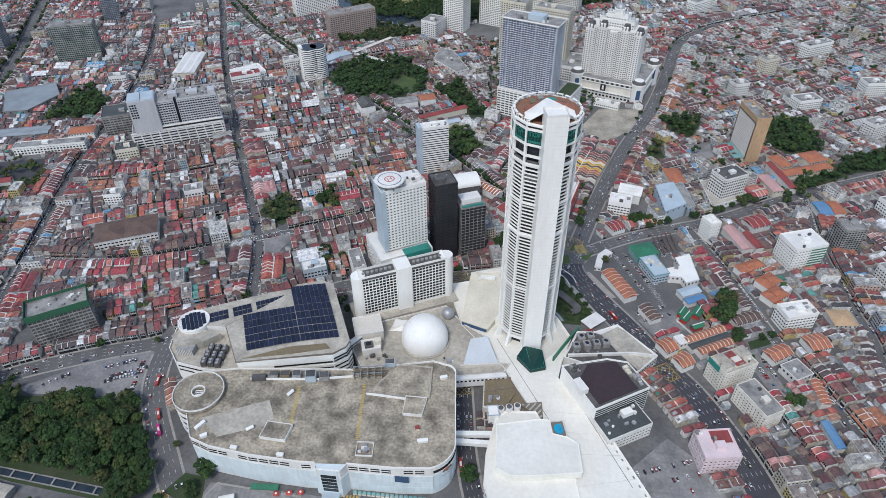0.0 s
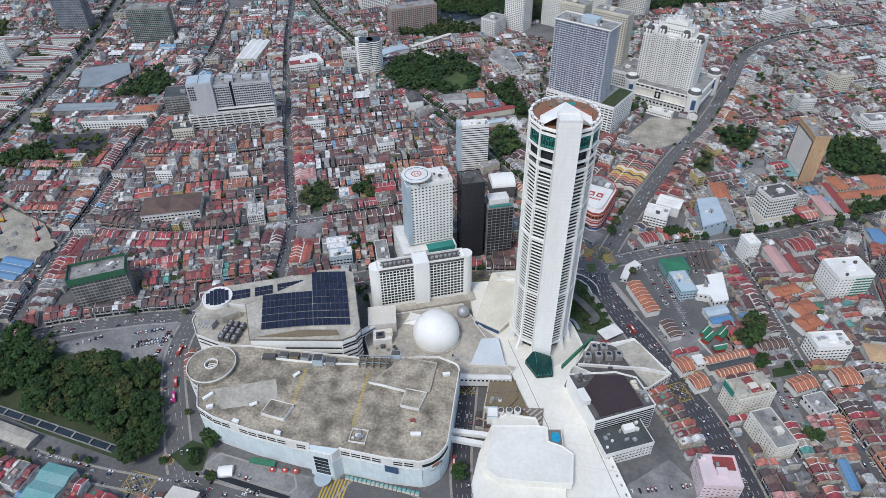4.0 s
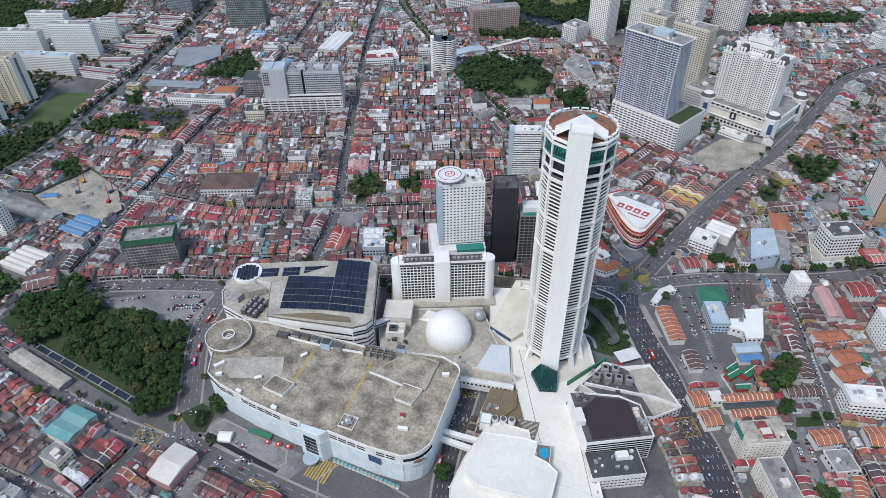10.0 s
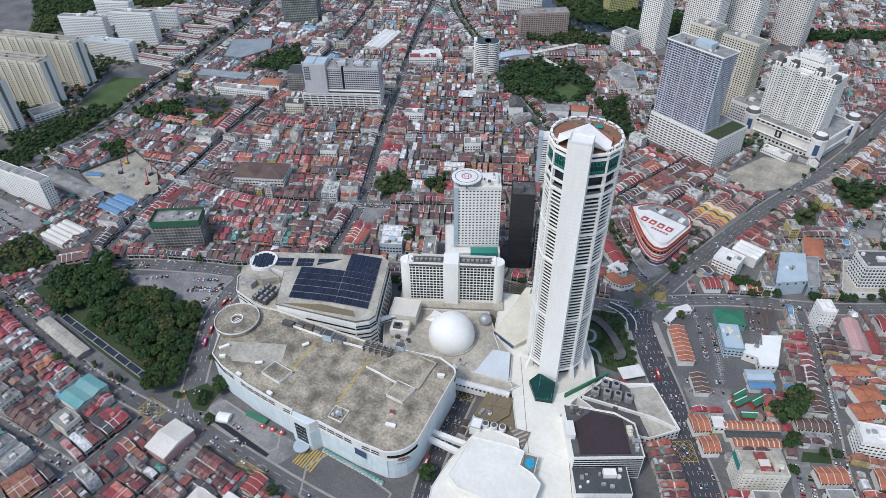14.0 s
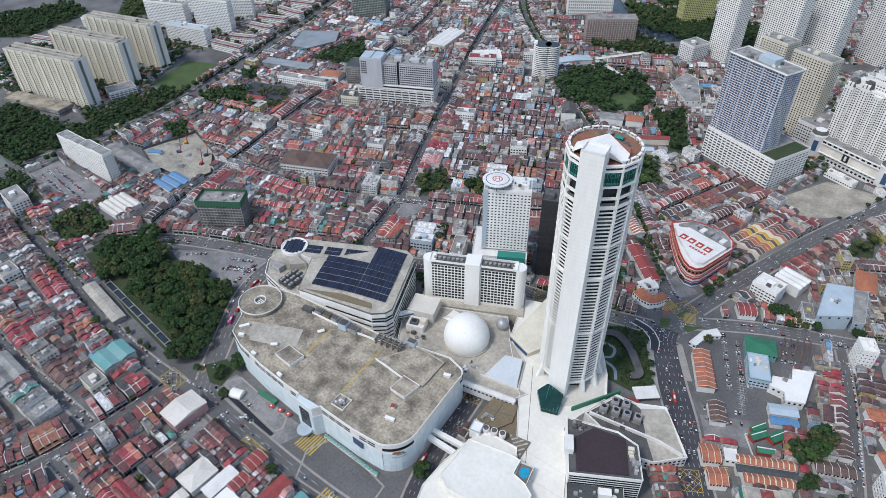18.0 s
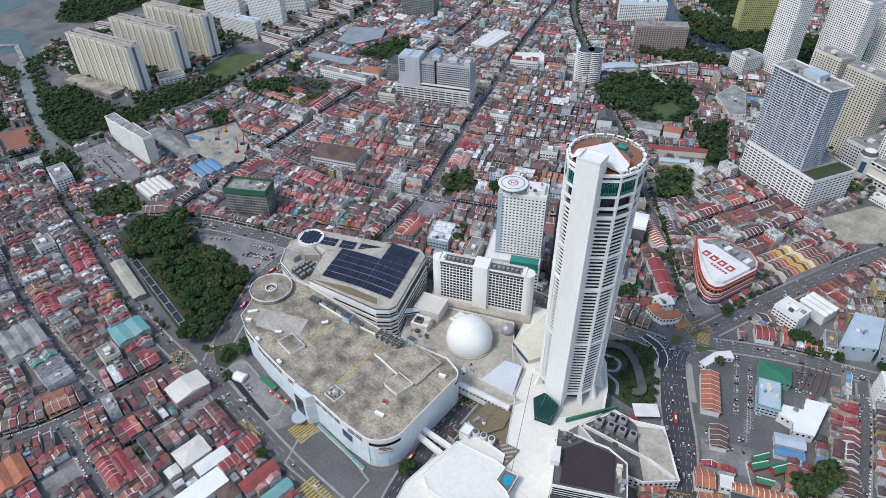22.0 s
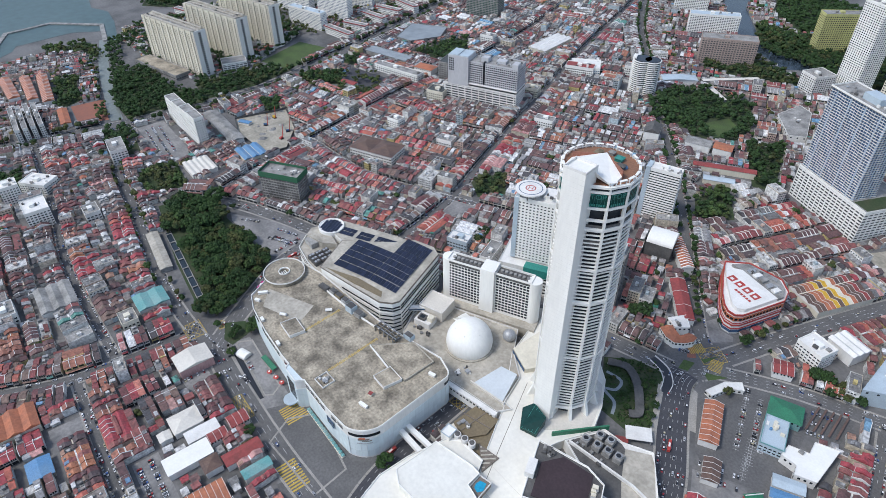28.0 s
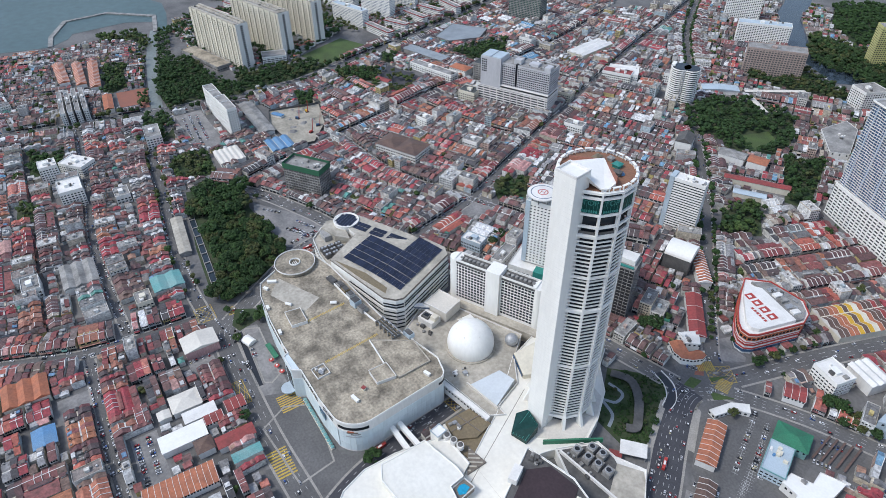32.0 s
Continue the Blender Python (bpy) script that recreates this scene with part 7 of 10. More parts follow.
# flats by the sea
for k, (x, y, L) in enumerate(((-1031, 421, 157), (-1050, 505, 160), (-1078, 583, 158))):
    fl = thing("slab_flats", x, y, 0, 15.2, "cream high-rise slab flats with deep window columns", "flats", "three slab flats near the shore")
    take(rect(x, y, 15.2, L, 27, 3), 5)
    storeys(fl, 0, 0, L, 25, 0, 80, 22, 36, 4, M_CREAM, M_GLASS, 0.5, 0.35, 0.9, roof=M_CONC)
    for i in range(9):
        g = Geo()
        g.box(L * (i + 0.5) / 9 - 2.2, -1.2, 0, L * (i + 0.5) / 9 + 2.2, 0.4, 82)
        part("service_bay", g, M_CREAM, fl)
    g = Geo()
    g.box(L - 0.2, 0, 0, L + 0.5, 25, 82)
    part("blank_end", g, M_WHITE2, fl)
    g = Geo()
    g.box(0, 9, 0, 0.3, 14.5, 2.4)
    stair_me = mesh_of("stair_window", g, M_GLASS)
    for i in range(21):
        piece("stair_window", stair_me, fl, L + 0.45, 0, 3.2 + 3.64 * i)
    for y0_, h_ in ((1, 83), (13, 82), (19, 84)):
        g = Geo()
        g.box(4, y0_, 80.3, L - 4, y0_ + 4.5, h_)
        part("roof_ledge", g, M_ROOFPALE, fl)
    roof_gear(fl, 6, 4, L - 6, 21, 80.3, 10, 50 + k)
# both car park decks: a dark solid core paints the shade between floors
pk = simple_block("flats_podium", -1020, 385, 15, 130, 30, 9, 2, 26, 6, M_CONC, M_DKCONC, "low grey car park deck before the flats", "car park block", M_ROOFDECK, 0.4, 0.2, gear=0)
simple_block("car_park_deck", -880, 500, 75, 44, 30, 14, 4, 6, 4, M_WHITE, M_DKCONC, "open car park deck between the flats", "car park block", M_CONC, 0.4, 0.2, gear=0)
sa_ = thing("stepped_flats", -758, 360, 0, 2, "grey stepped apartment slab with balconies", "flats")
take(rect(-758, 360, 2, 120, 17, 2), 5)
for i, h in enumerate((38, 40, 42, 44)):
    storeys(sa_, i * 30, 0, i * 30 + 29.6, 16 - 1.5 * (i % 2), 0, h, 12, 7, 4, M_WHITE, M_GLASS, 0.45, 0.4, 0.8, roof=M_CONC)
sh = thing("market_shed", -728, 400, 0, -1, "long grey roofed market shed", "shed")
take(rect(-732, 402, -1, 118, 26, 1), 5)
g = Geo()
g.box(0, 4, 0, 116, 24, 7)
part("wall", g, M_WHITE2, sh)
g = Geo()
g.gable(-1, 2, 117, 26, 7, 2.5)
part("roof", g, M_CONC, sh)
sh = thing("blue_roof_shed", -590, 396, 0, 0, "shed with three blue sheet roofs", "shed")
take(rect(-590, 396, 0, 40, 38, 1), 5)
g = Geo()
g.box(0, 0, 0, 38, 36, 5)
part("wall", g, M_CREAM, sh)
for i in range(3):
    g = Geo()
    g.gable(-0.5, 1 + 12 * i, 38.5, 12.4 + 12 * i, 5, 2.2)
    part("roof", g, M_BLUEROOF, sh)
for x, y, a, w, d, h, fl in ((-1048, 788, 22, 82, 18, 66, 20), (-1164, 832, 22, 76, 18, 57, 17), (-1155, 743, 22, 94, 18, 53, 16), (-1050, 864, 34, 60, 16, 45, 14), (-1046, 718, 16, 96, 18, 35, 11), (-1230, 640, 18, 60, 20, 30, 8)):
    simple_block("estate_flats", x, y, a, w, d, h, fl, int(w / 3.4), 5, M_WHITE, M_GLASSBLUE, "white high-rise estate flats with many windows", "flats", M_PALEBLUE if h < 40 else M_CONC, 0.5, 0.4)
for x, y, a, w in ((-941, 745, 9, 76), (-938, 787, 22, 56), (-968, 851, 10, 64), (-977, 898, 17, 58), (-992, 955, 2, 70), (-1003, 1003, 15, 56), (-1250, 540, 18, 90), (-1220, 490, 18, 70), (-1090, 930, 18, 60), (-1110, 970, 18, 60)):
    lf = simple_block("estate_flats", x, y, a, w, 13, 15, 4, int(w / 3.4), 4, M_WHITE, M_GLASS, "low white estate flats with red roof edges", "flats", M_CONC, 0.5, 0.4, gear=0)
    g = Geo()
    g.wall([(-0.7, -0.7), (w + 0.7, -0.7), (w + 0.7, 13.7), (-0.7, 13.7)], 14.6, 16.2, 1.8)
    part("roof_edge", g, M_REDROOF, lf)
for x, y, a, w, d, h, fl, m in ((-849, 1046, 22, 76, 30, 66, 18, M_GLASSGREEN), (-1050, 1082, 10, 62, 26, 70, 20, M_GLASSBLUE), (-870, 1250, 30, 30, 30, 80, 22, M_GLASSBLUE)):
    simple_block("office_tower", x, y, a, w, d, h, fl, int(w / 3.5), 6, M_CONC, m, "grey glazed office tower far off", "tower", M_CONC, 0.35, 0.25)


def shed(name, x, y, ang, w, d, h, rise, roof, wall, label, category="shed", n=1):
    ob = thing(name, x, y, 0, ang, label, category)
    take(rect(x, y, ang, w, d, 1), 5)
    g = Geo()
    g.box(0.4, 0.4, 0, w - 0.4, d - 0.4, h)
    part("wall", g, wall, ob)
    for i in range(n):
        g = Geo()
        g.gable(-0.4, d * i / n - 0.2, w + 0.4, d * (i + 1) / n + 0.2, h, rise)
        part("roof", g, roof, ob)
    return ob


shed("transit_shed", -459, 228, -6, 78, 14, 6, 1.5, M_ROOFPALE, M_CONC, "long pale curved-roof shed beside the canal")
shed("white_sheet_hall", -570, 1010, 100, 92, 38, 9, 3, M_WHITE2, M_CREAM, "large hall with ribbed white roofs", "hall", 3)
shed("school_block", -192, 922, 22, 36, 22, 11, 2, M_CONC, M_WHITE2, "white school block with grey roof among trees", "school")
shed("school_block", -155, 936, 22, 26, 22, 12, 2.5, M_ORANGE, M_WHITE2, "white school block with orange roof among trees", "school")
shed("school_block", -147, 880, 33, 82, 12, 9, 2, M_REDROOF, M_CREAM, "long school block with dark red roof", "school")
shed("school_hall", -118, 862, 33, 40, 12, 7, 2, M_PALEBLUE, M_CREAM, "long school hall with pale roof", "school")
shed("canopy_roof", -309, 1138, 55, 100, 9, 5, 0.6, M_BEIGE, M_CONC, "long pale canopy roof beside the river", "canopy")
shed("canopy_roof", -300, 1128, -30, 64, 9, 5, 0.6, M_BEIGE, M_CONC, "long pale canopy roof beside the river", "canopy")
shed("pink_hall", -237, 184, 0, 23, 33, 11, 3, M_BEIGE, M_PINK, "pink-walled hall with pale roof", "hall")
shed("blue_roof_hall", -200, 48, 0, 22, 19, 6, 1.5, M_BLUEROOF, M_CONC, "hall with bright blue sheet roof", "hall")
shed("orange_roof_hall", -264, 30, 0, 30, 38, 9, 3, M_ORANGE, M_CREAM, "hall with ribbed orange and pink roofs", "hall", 3)
shed("grey_roof_hall", -425, 98, 0, 45, 36, 9, 2.5, M_CONC, M_WHITE2, "broad low hall with grey roofs", "hall", 3)
shed("green_roof_hall", -350, 180, 0, 27, 32, 9, 2, M_PALETEAL, M_WHITE2, "hall with pale green sheet roof", "hall", 2)
for x, y, a, L, d in ((-1074, 165, 0, 100, 18), (-1053, 222, -6, 127, 17), (-1060, 196, -3, 110, 16)):
    ob = thing("kampung_terrace", x, y, 0, a, "terrace with orange roofs and white ribs", "terrace", "terraces near the shore")
    take(rect(x, y, a, L, d, 1), 5)
    g = Geo()
    g.box(0, 0.4, 0, L, d - 0.4, 10)
    part("wall", g, M_WHITE2, ob)
    g = Geo()
    g.gable(-0.4, -0.4, L + 0.4, d + 0.4, 10, 3.5)
    part("roof", g, M_ORANGE, ob)
    for i in range(int(L / 7) + 1):
        g = Geo()
        g.gable(i * 7 - 0.3, -0.5, i * 7 + 0.3, d + 0.5, 10.35, 3.5)
        part("rib", g, M_WHITE, ob)
for i in range(4):
    simple_block("low_flats", -909, 156 + 11 * i, -3, 92, 7, 20, 6, 20, 2, M_WHITE2, M_GLASS, "slim grey-green low flats in rows", "flats", M_CONC, 0.5, 0.4, gear=2)
shed("depot_hall", -886, 220, -6, 60, 15, 8, 2.5, M_ORANGE, M_WHITE2, "depot hall with orange roof", "hall")
simple_block("corner_block", -700, 250, -5, 40, 22, 22, 6, 10, 5, M_WHITE2, M_GLASS, "white six-storey corner block", "office block", M_CONC, 0.5, 0.4)
simple_block("white_block_flats", -596, 120, 0, 34, 28, 24, 7, 9, 7, M_WHITE, M_GLASS, "white seven-storey block with cluttered roof", "office block", M_WHITE2, 0.5, 0.4)
simple_block("white_block_flats", -660, 105, 0, 22, 22, 27, 8, 6, 6, M_WHITE, M_GLASS, "white eight-storey block with cluttered roof", "office block", M_WHITE2, 0.5, 0.4)
simple_block("cream_shop_block", -560, 725, 26, 30, 24, 16, 4, 8, 6, M_CREAM, M_GLASS, "cream corner shop block with green roof patch", "office block", M_GREYROOF, 0.5, 0.4)
simple_block("narrow_shop_block", -165, 508, 25, 14, 34, 20, 5, 4, 9, M_WHITE2, M_GLASS, "narrow white five-storey shop block", "office block", M_CONC, 0.5, 0.4)
simple_block("teal_shop_block", -222, 506, 25, 26, 16, 13, 3, 7, 4, M_PALEBLUE, M_GLASS, "pale blue corner shop block", "office block", M_WHITE2, 0.5, 0.3)
for x, y, a, w, d, h, m in ((440, 980, 20, 40, 24, 18, M_WHITE), (520, 900, 30, 30, 22, 22, M_WHITE2), (560, 1040, 10, 34, 24, 26, M_WHITE), (420, 1110, 30, 30, 20, 30, M_CREAM), (620, 960, 25, 36, 22, 20, M_PALEBLUE), (350, 1020, 20, 26, 20, 24, M_WHITE2), (520, 1200, 30, 60, 20, 24, M_WHITE), (360, 1420, 40, 70, 24, 26, M_WHITE), (700, 1150, 20, 40, 24, 30, M_WHITE2), (460, 690, 20, 30, 24, 20, M_WHITE), (520, 760, 25, 26, 22, 18, M_CREAM), (430, 560, 110, 30, 20, 18, M_WHITE2)):
    simple_block("town_block", x, y, a, w, d, h, max(3, int(h / 3.5)), int(w / 3.6), int(d / 3.8), m, M_GLASS, "pale mid-rise town block with rows of windows", "office block", M_CONC, 0.5, 0.4, gear=3)


# ---- halls, rows and houses round the car park and the junction ----
def ribbed(name, x, y, ang, w, d, h, rise, roof, wall, label, category="terrace", ribs=4, windows=True):
    """A pitched roof with white party walls across it, over a plain walled row."""
    ob = shed(name, x, y, ang, w, d, h, rise, roof, wall, label, category)
    for i in range(ribs + 1):
        g = Geo()
        k = w * i / ribs
        g.gable(k - 0.14, -0.5, k + 0.14, d + 0.5, h + 0.18, rise + 0.05, 0, 0.4)
        part("party_wall", g, M_WHITE2, ob)
    if windows:
        for i in range(ribs):
            for k in (0.28, 0.72):
                g = Geo()
                u = w * (i + k) / ribs
                g.box(u - 0.7, 0.25, h - 2.6, u + 0.7, 0.5, h - 0.9)
                part("window", g, M_GLASS, ob)
    return ob


def flat_hall(name, poly, h, roof, wall, label, category="hall", edge=0.6, gear=0):
    ob = thing(name, 0, 0, 0, 0, label, category)
    take(poly, 5)
    g = Geo()
    g.prism(poly, 0, h)
    part("wall", g, wall, ob)
    g = Geo()
    cx_, cy_ = sum(q[0] for q in poly) / len(poly), sum(q[1] for q in poly) / len(poly)
    g.prism(poly, h, h + 0.2)
    part("roof", g, roof, ob)
    g = Geo()
    g.wall(poly, h, h + edge + 0.2, 0.5)
    part("parapet", g, wall, ob)
    for x, y, a in along(poly + poly[:1], 4.5 if cy_ < 660 else 9.0):
        piece("window", wim, ob, x, y, h - 3.4, a)
    if gear:
        roof_gear(ob, cx_ - 6, cy_ - 6, cx_ + 6, cy_ + 6, h + 0.2, gear, int(cx_))
    return ob


def hipped(name, x, y, ang, w, d, h, rise, roof, wall, label, category="house"):
    ob = thing(name, x, y, 0, ang, label, category)
    take(rect(x, y, ang, w, d, 1), 5)
    g = Geo()
    g.box(0, 0, 0, w, d, h)
    part("wall", g, wall, ob)
    g = Geo()
    g.hip(-0.8, -0.8, w + 0.8, d + 0.8, h, rise)
    part("roof", g, roof, ob)
    for i in range(max(2, int(w / 4))):
        g = Geo()
        u = w * (i + 0.5) / max(2, int(w / 4))
        g.box(u - 0.8, -0.12, h - 2.8, u + 0.8, 0.1, h - 1.2)
        part("window", g, M_GLASS, ob)
    return ob


ribbed("orange_roof_row", 139, 514, 118, 46, 16, 8, 2.6, M_ORANGE, M_WHITE2, "long orange-roofed row beside the car park", ribs=8)
ribbed("red_roof_row", 160, 484, 118, 22, 14, 7, 2.4, M_BROWNROOF, M_WHITE2, "row with worn brown roofs beside the car park", ribs=4)
cph = thing("car_park_house", 159, 542, 0, 22, "pale blue-grey block with green edge in the car park", "hall")
take(rect(159, 542, 22, 18, 32, 1), 5)
storeys(cph, 0, 0, 18, 32, 0, 11, 3, 5, 9, M_PALEBLUE, M_GLASS, 0.5, 0.3, 0.3, roof=M_PALEBLUE)
roof_gear(cph, 2, 4, 16, 28, 11.3, 7, 3, [M_BLUEROOF, M_WHITE2, M_CREAM])
g = Geo()
g.wall([(-0.4, -0.4), (18.4, -0.4), (18.4, 32.4), (-0.4, 32.4)], 11.2, 12.0, 0.6)
part("green_edge", g, M_PALETEAL, cph)
hipped("green_roof_hall", 146, 576, 22, 27, 21, 9, 3, M_GREENROOF, M_PALETEAL, "green-roofed hall at the end of the car park", "hall")
flat_hall("white_hall", [(187, 579), (204, 587), (207, 544), (192, 537), (189, 546), (176, 546), (175, 559), (190, 565)], 9, M_WHITE, M_WHITE2, "plain white sheet-roofed L-shaped hall", gear=2)
shed("blue_roof_shed", 190, 507, 27, 23, 9, 6, 1.2, M_BLUEROOF, M_WHITE2, "shed with bright blue sheet roof")
shed("pale_roof_shed", 186, 517, 27, 24, 12, 6.5, 1.4, M_PALEBLUE, M_WHITE2, "shed with pale blue and white roof")
for i in range(5):
    cp = thing("parking_shelter", 174 + 5.4 * i, 592 + 2.5 * i, 0, 98, "long brown slatted parking shelter", "shelter", "parking shelters on the plot")
    g = Geo()
    g.box(0, -0.9, 2.6, 32, 0.9, 2.8)
    part("roof", g, M_BROWNROOF, cp)
    for k in (1, 16, 31):
        g = Geo()
        g.box(k - 0.1, -0.1, 0, k + 0.1, 0.1, 2.6)
        part("post", g, M_METAL, cp)
tm = thing("temple", 198, 489, 0, 58, "small temple with green roofs and white ridges", "temple")
take(rect(180, 470, 35, 32, 36, 0), 5)
for x, y, a, w, d, h in ((0, 0, 0, 17, 9, 5.5), (-14, 8, -3, 14, 8, 5), (-19, -2, -31, 14, 7, 4.5), (-8, 15, 0, 14, 6, 4.5)):
    g = Geo().at(x, y, 0, a)
    g.box(0.6, 0.6, 0, w - 0.6, d - 0.6, h)
    part("wall", g, M_RED, tm)
    g = Geo().at(x, y, 0, a)
    g.gable(0, 0, w, d, h, 2.6)
    part("roof", g, M_GREENROOF, tm)
    g = Geo().at(x, y, 0, a)
    g.box(-0.3, d / 2 - 0.3, h + 2.5, w + 0.3, d / 2 + 0.3, h + 3.3)
    part("ridge", g, M_WHITE, tm)
g = Geo().at(-24, -6, 0, -23)
g.wall([(0, 0), (34, 0), (34, 26), (0, 26)], 0, 2.2, 0.4)
part("yard_wall", g, M_WHITE2, tm)
ribbed("red_roof_house", 157, 433, 32, 15, 17, 8.5, 3, M_ORANGE, M_WHITE, "white house with red roof and white ribs", "house", 3)
ribbed("red_roof_house", 169, 416, 32, 15, 16, 8.5, 3, M_ORANGE, M_WHITE, "white house with red roof and white ribs", "house", 3)
flat_hall("white_house", rect(171, 446, 27, 10, 11), 8, M_WHITE2, M_WHITE, "small white flat-roofed house", "house")
mh = thing("market_hall", 184, 443, 0, 28, "market hall with twin orange ribbed roofs", "market hall")
take(rect(184, 434, 28, 47, 28, 0), 5)
for x0, y0, x1, y1, h, m, nr in ((2, -9.5, 41, 0, 7.5, M_ORANGE, 9), (-2, 0, 45, 7.5, 6.5, M_GREYROOF, 0), (-1, 7.5, 46, 17, 7.5, M_ORANGE, 11)):
    g = Geo()
    g.box(x0 + 0.3, y0 + 0.05, 0, x1 - 0.3, y1 - 0.05, h)
    part("wall", g, M_WHITE2, mh)
    g = Geo()
    g.gable(x0, y0, x1, y1, h, 2.2 if nr else 1.0)
    part("roof", g, m, mh)
    for i in range(nr):
        g = Geo()
        k = x0 + (x1 - x0) * (i + 0.5) / nr
        g.gable(k - 0.4, y0 + 0.5, k + 0.4, y1 - 0.5, h + 0.25, 2.1)
        part("skylight_strip", g, M_CREAM, mh)
ribbed("brown_roof_row", 233, 481, 25, 30, 12, 7, 2.5, M_BROWNROOF, M_WHITE2, "row with worn plum-brown roofs", ribs=5)
ribbed("brown_roof_row", 255, 512, 112, 24, 13, 7, 2.5, M_BROWNROOF, M_WHITE2, "row with worn plum-brown roofs", ribs=4)
for x, y, a, w, d in ((257, 562, 30, 32, 13), (277, 539, 38, 24, 16), (277, 517, 36, 25, 16), (286, 497, 30, 26, 16)):
    hs = hipped("villa", x, y, a, w, d, 8, 3.4, M_ORANGE, M_WHITE, "white-walled villa with orange tiled roofs", "house")
    g = Geo()
    g.gable(w * 0.3, d * 0.2, w * 0.6, d * 0.8, 10.6, 1.8)
    part("ridge_roof", g, M_ORANGE, hs)
    g = Geo()
    g.box(w * 0.1, -4, 0, w * 0.45, 0, 6.5)
    part("porch", g, M_WHITE, hs)
    g = Geo()
    g.gable(w * 0.08, -4.4, w * 0.47, 0.2, 6.5, 1.3)
    part("porch_roof", g, M_ORANGE, hs)
shed("pink_roof_hall", 280, 607, 108, 44, 15, 9, 3, M_PINK, M_WHITE2, "long hall with faded pink roof", "hall")
shed("red_roof_hall", 292, 610, 108, 30, 10, 9, 2.5, M_REDROOF, M_WHITE2, "hall with bright red sheet roof", "hall")
ribbed("red_roof_row", 289, 646, 25, 26, 22, 9, 3, M_REDROOF, M_WHITE2, "row with red sheet roofs and white ribs", ribs=3)
ribbed("orange_roof_row", 256, 434, 31, 24, 15, 8, 3, M_ORANGE, M_WHITE, "row with orange roofs and white ribs", ribs=4)
flat_hall("grey_roof_hall", rect(269, 412, 29, 20, 20), 9, M_CONC, M_WHITE2, "grey-roofed workshop hall with white walls", gear=3)
# the junction
flat_hall("corner_arcade", [(97, 558), (102, 580), (112, 592), (119, 585), (109, 577), (104, 557)], 5, M_WHITE2, M_WHITE2, "curved white arcade at the junction", "arcade", 0.4)
cb2 = thing("corner_shophouse", 0, 0, 0, 0, "rounded corner shophouse with orange tiled roof", "shophouse")
CB = [(22, 588), (34, 582), (44, 582), (51, 589), (55, 598), (54, 605), (44, 602), (42, 594), (28, 600)]
take(CB, 5)
g = Geo()
g.prism(CB, 0, 8)
part("wall", g, M_WHITE, cb2)
g = Geo()
mid_ = [(26, 593), (35, 587.5), (42, 587), (46, 592), (49.5, 599.5), (49.8, 602), (46.5, 600.5), (43.6, 591), (29, 596)]
n = len(CB)
g.add([(x, y, 8.05) for x, y in CB] + [(x, y, 11.5) for x, y in mid_], [(i, (i + 1) % n, n + (i + 1) % n, n + i) for i in range(n)] + [tuple(range(n, 2 * n))])
part("roof", g, M_ORANGE, cb2)
for x, y, a in along(CB[:6], 3.4):
    piece("window", wim, cb2, x, y, 5, a)
flat_hall("white_house", [(20, 603), (29, 621), (42, 609), (33, 598)], 10, M_WHITE2, M_WHITE, "white house behind the corner", "house", gear=4)
ribbed("red_roof_row", -18, 657, -45, 64, 16, 8.5, 2.5, M_REDROOF, M_WHITE2, "long row with faded red sheet roof", ribs=3)
for k in range(13):
    c_, s_ = math.cos(radians(70)), math.sin(radians(70))
    col, what = ((M_GOLD, "bright yellow") if k in (4, 6) else (M_BROWNROOF, "brown") if k in (0, 1, 5, 9, 10, 12) else (M_CREAM, "pale") if k == 7 else (M_REDROOF, "red") if k == 11 else (M_ORANGE, "orange"))
    sh_ = thing("shophouse", 109 + 5.6 * k * c_, 733 + 5.6 * k * s_, 0, 160, "shophouse with %s zigzag roofs" % what, "shophouse", "shophouses behind the department store")
    take(rect(109 + 5.6 * k * c_, 733 + 5.6 * k * s_, 160, 42, -5.6, 0), 5)
    g = Geo()
    g.box(0, -5.6, 0, 42, 0, 8)
    part("wall", g, M_CREAM, sh_)
    for u0, u1, hh_ in ((-0.6, 14, 8.2), (14, 29, 7.9), (29, 42.5, 7.6)):
        g = Geo()
        um = (u0 + u1) / 2
        g.add([(u0, -5.5, hh_), (um, -5.5, hh_ + 3), (u1, -5.5, hh_), (u0, -0.1, hh_), (um, -0.1, hh_ + 3), (u1, -0.1, hh_)], [(0, 1, 4, 3), (1, 2, 5, 4), (0, 2, 1), (3, 4, 5)])
        part("roof", g, col, sh_)
        g = Geo()
        g.add([(u0, -0.1, hh_ + 0.3), (um, -0.1, hh_ + 3.35), (u1, -0.1, hh_ + 0.3), (u0, 0.15, hh_ + 0.3), (um, 0.15, hh_ + 3.35), (u1, 0.15, hh_ + 0.3), (u0, -0.1, hh_ - 1), (u1, -0.1, hh_ - 1), (u0, 0.15, hh_ - 1), (u1, 0.15, hh_ - 1)], [(0, 1, 4, 3), (1, 2, 5, 4), (6, 7, 2, 1, 0), (8, 3, 4, 5, 9)])
        part("party_wall", g, M_WHITE2, sh_)
simple_block("white_shop_block", 119, 668, -12, 27, 22, 19, 5, 7, 6, M_WHITE, M_GLASS, "white five-storey block with ribbed roof", "office block", M_WHITE2, 0.5, 0.3)
shed("white_roof_hall", 134, 701, -15, 29, 24, 13, 2, M_WHITE2, M_WHITE2, "hall with ribbed white sheet roofs", "hall", 3)
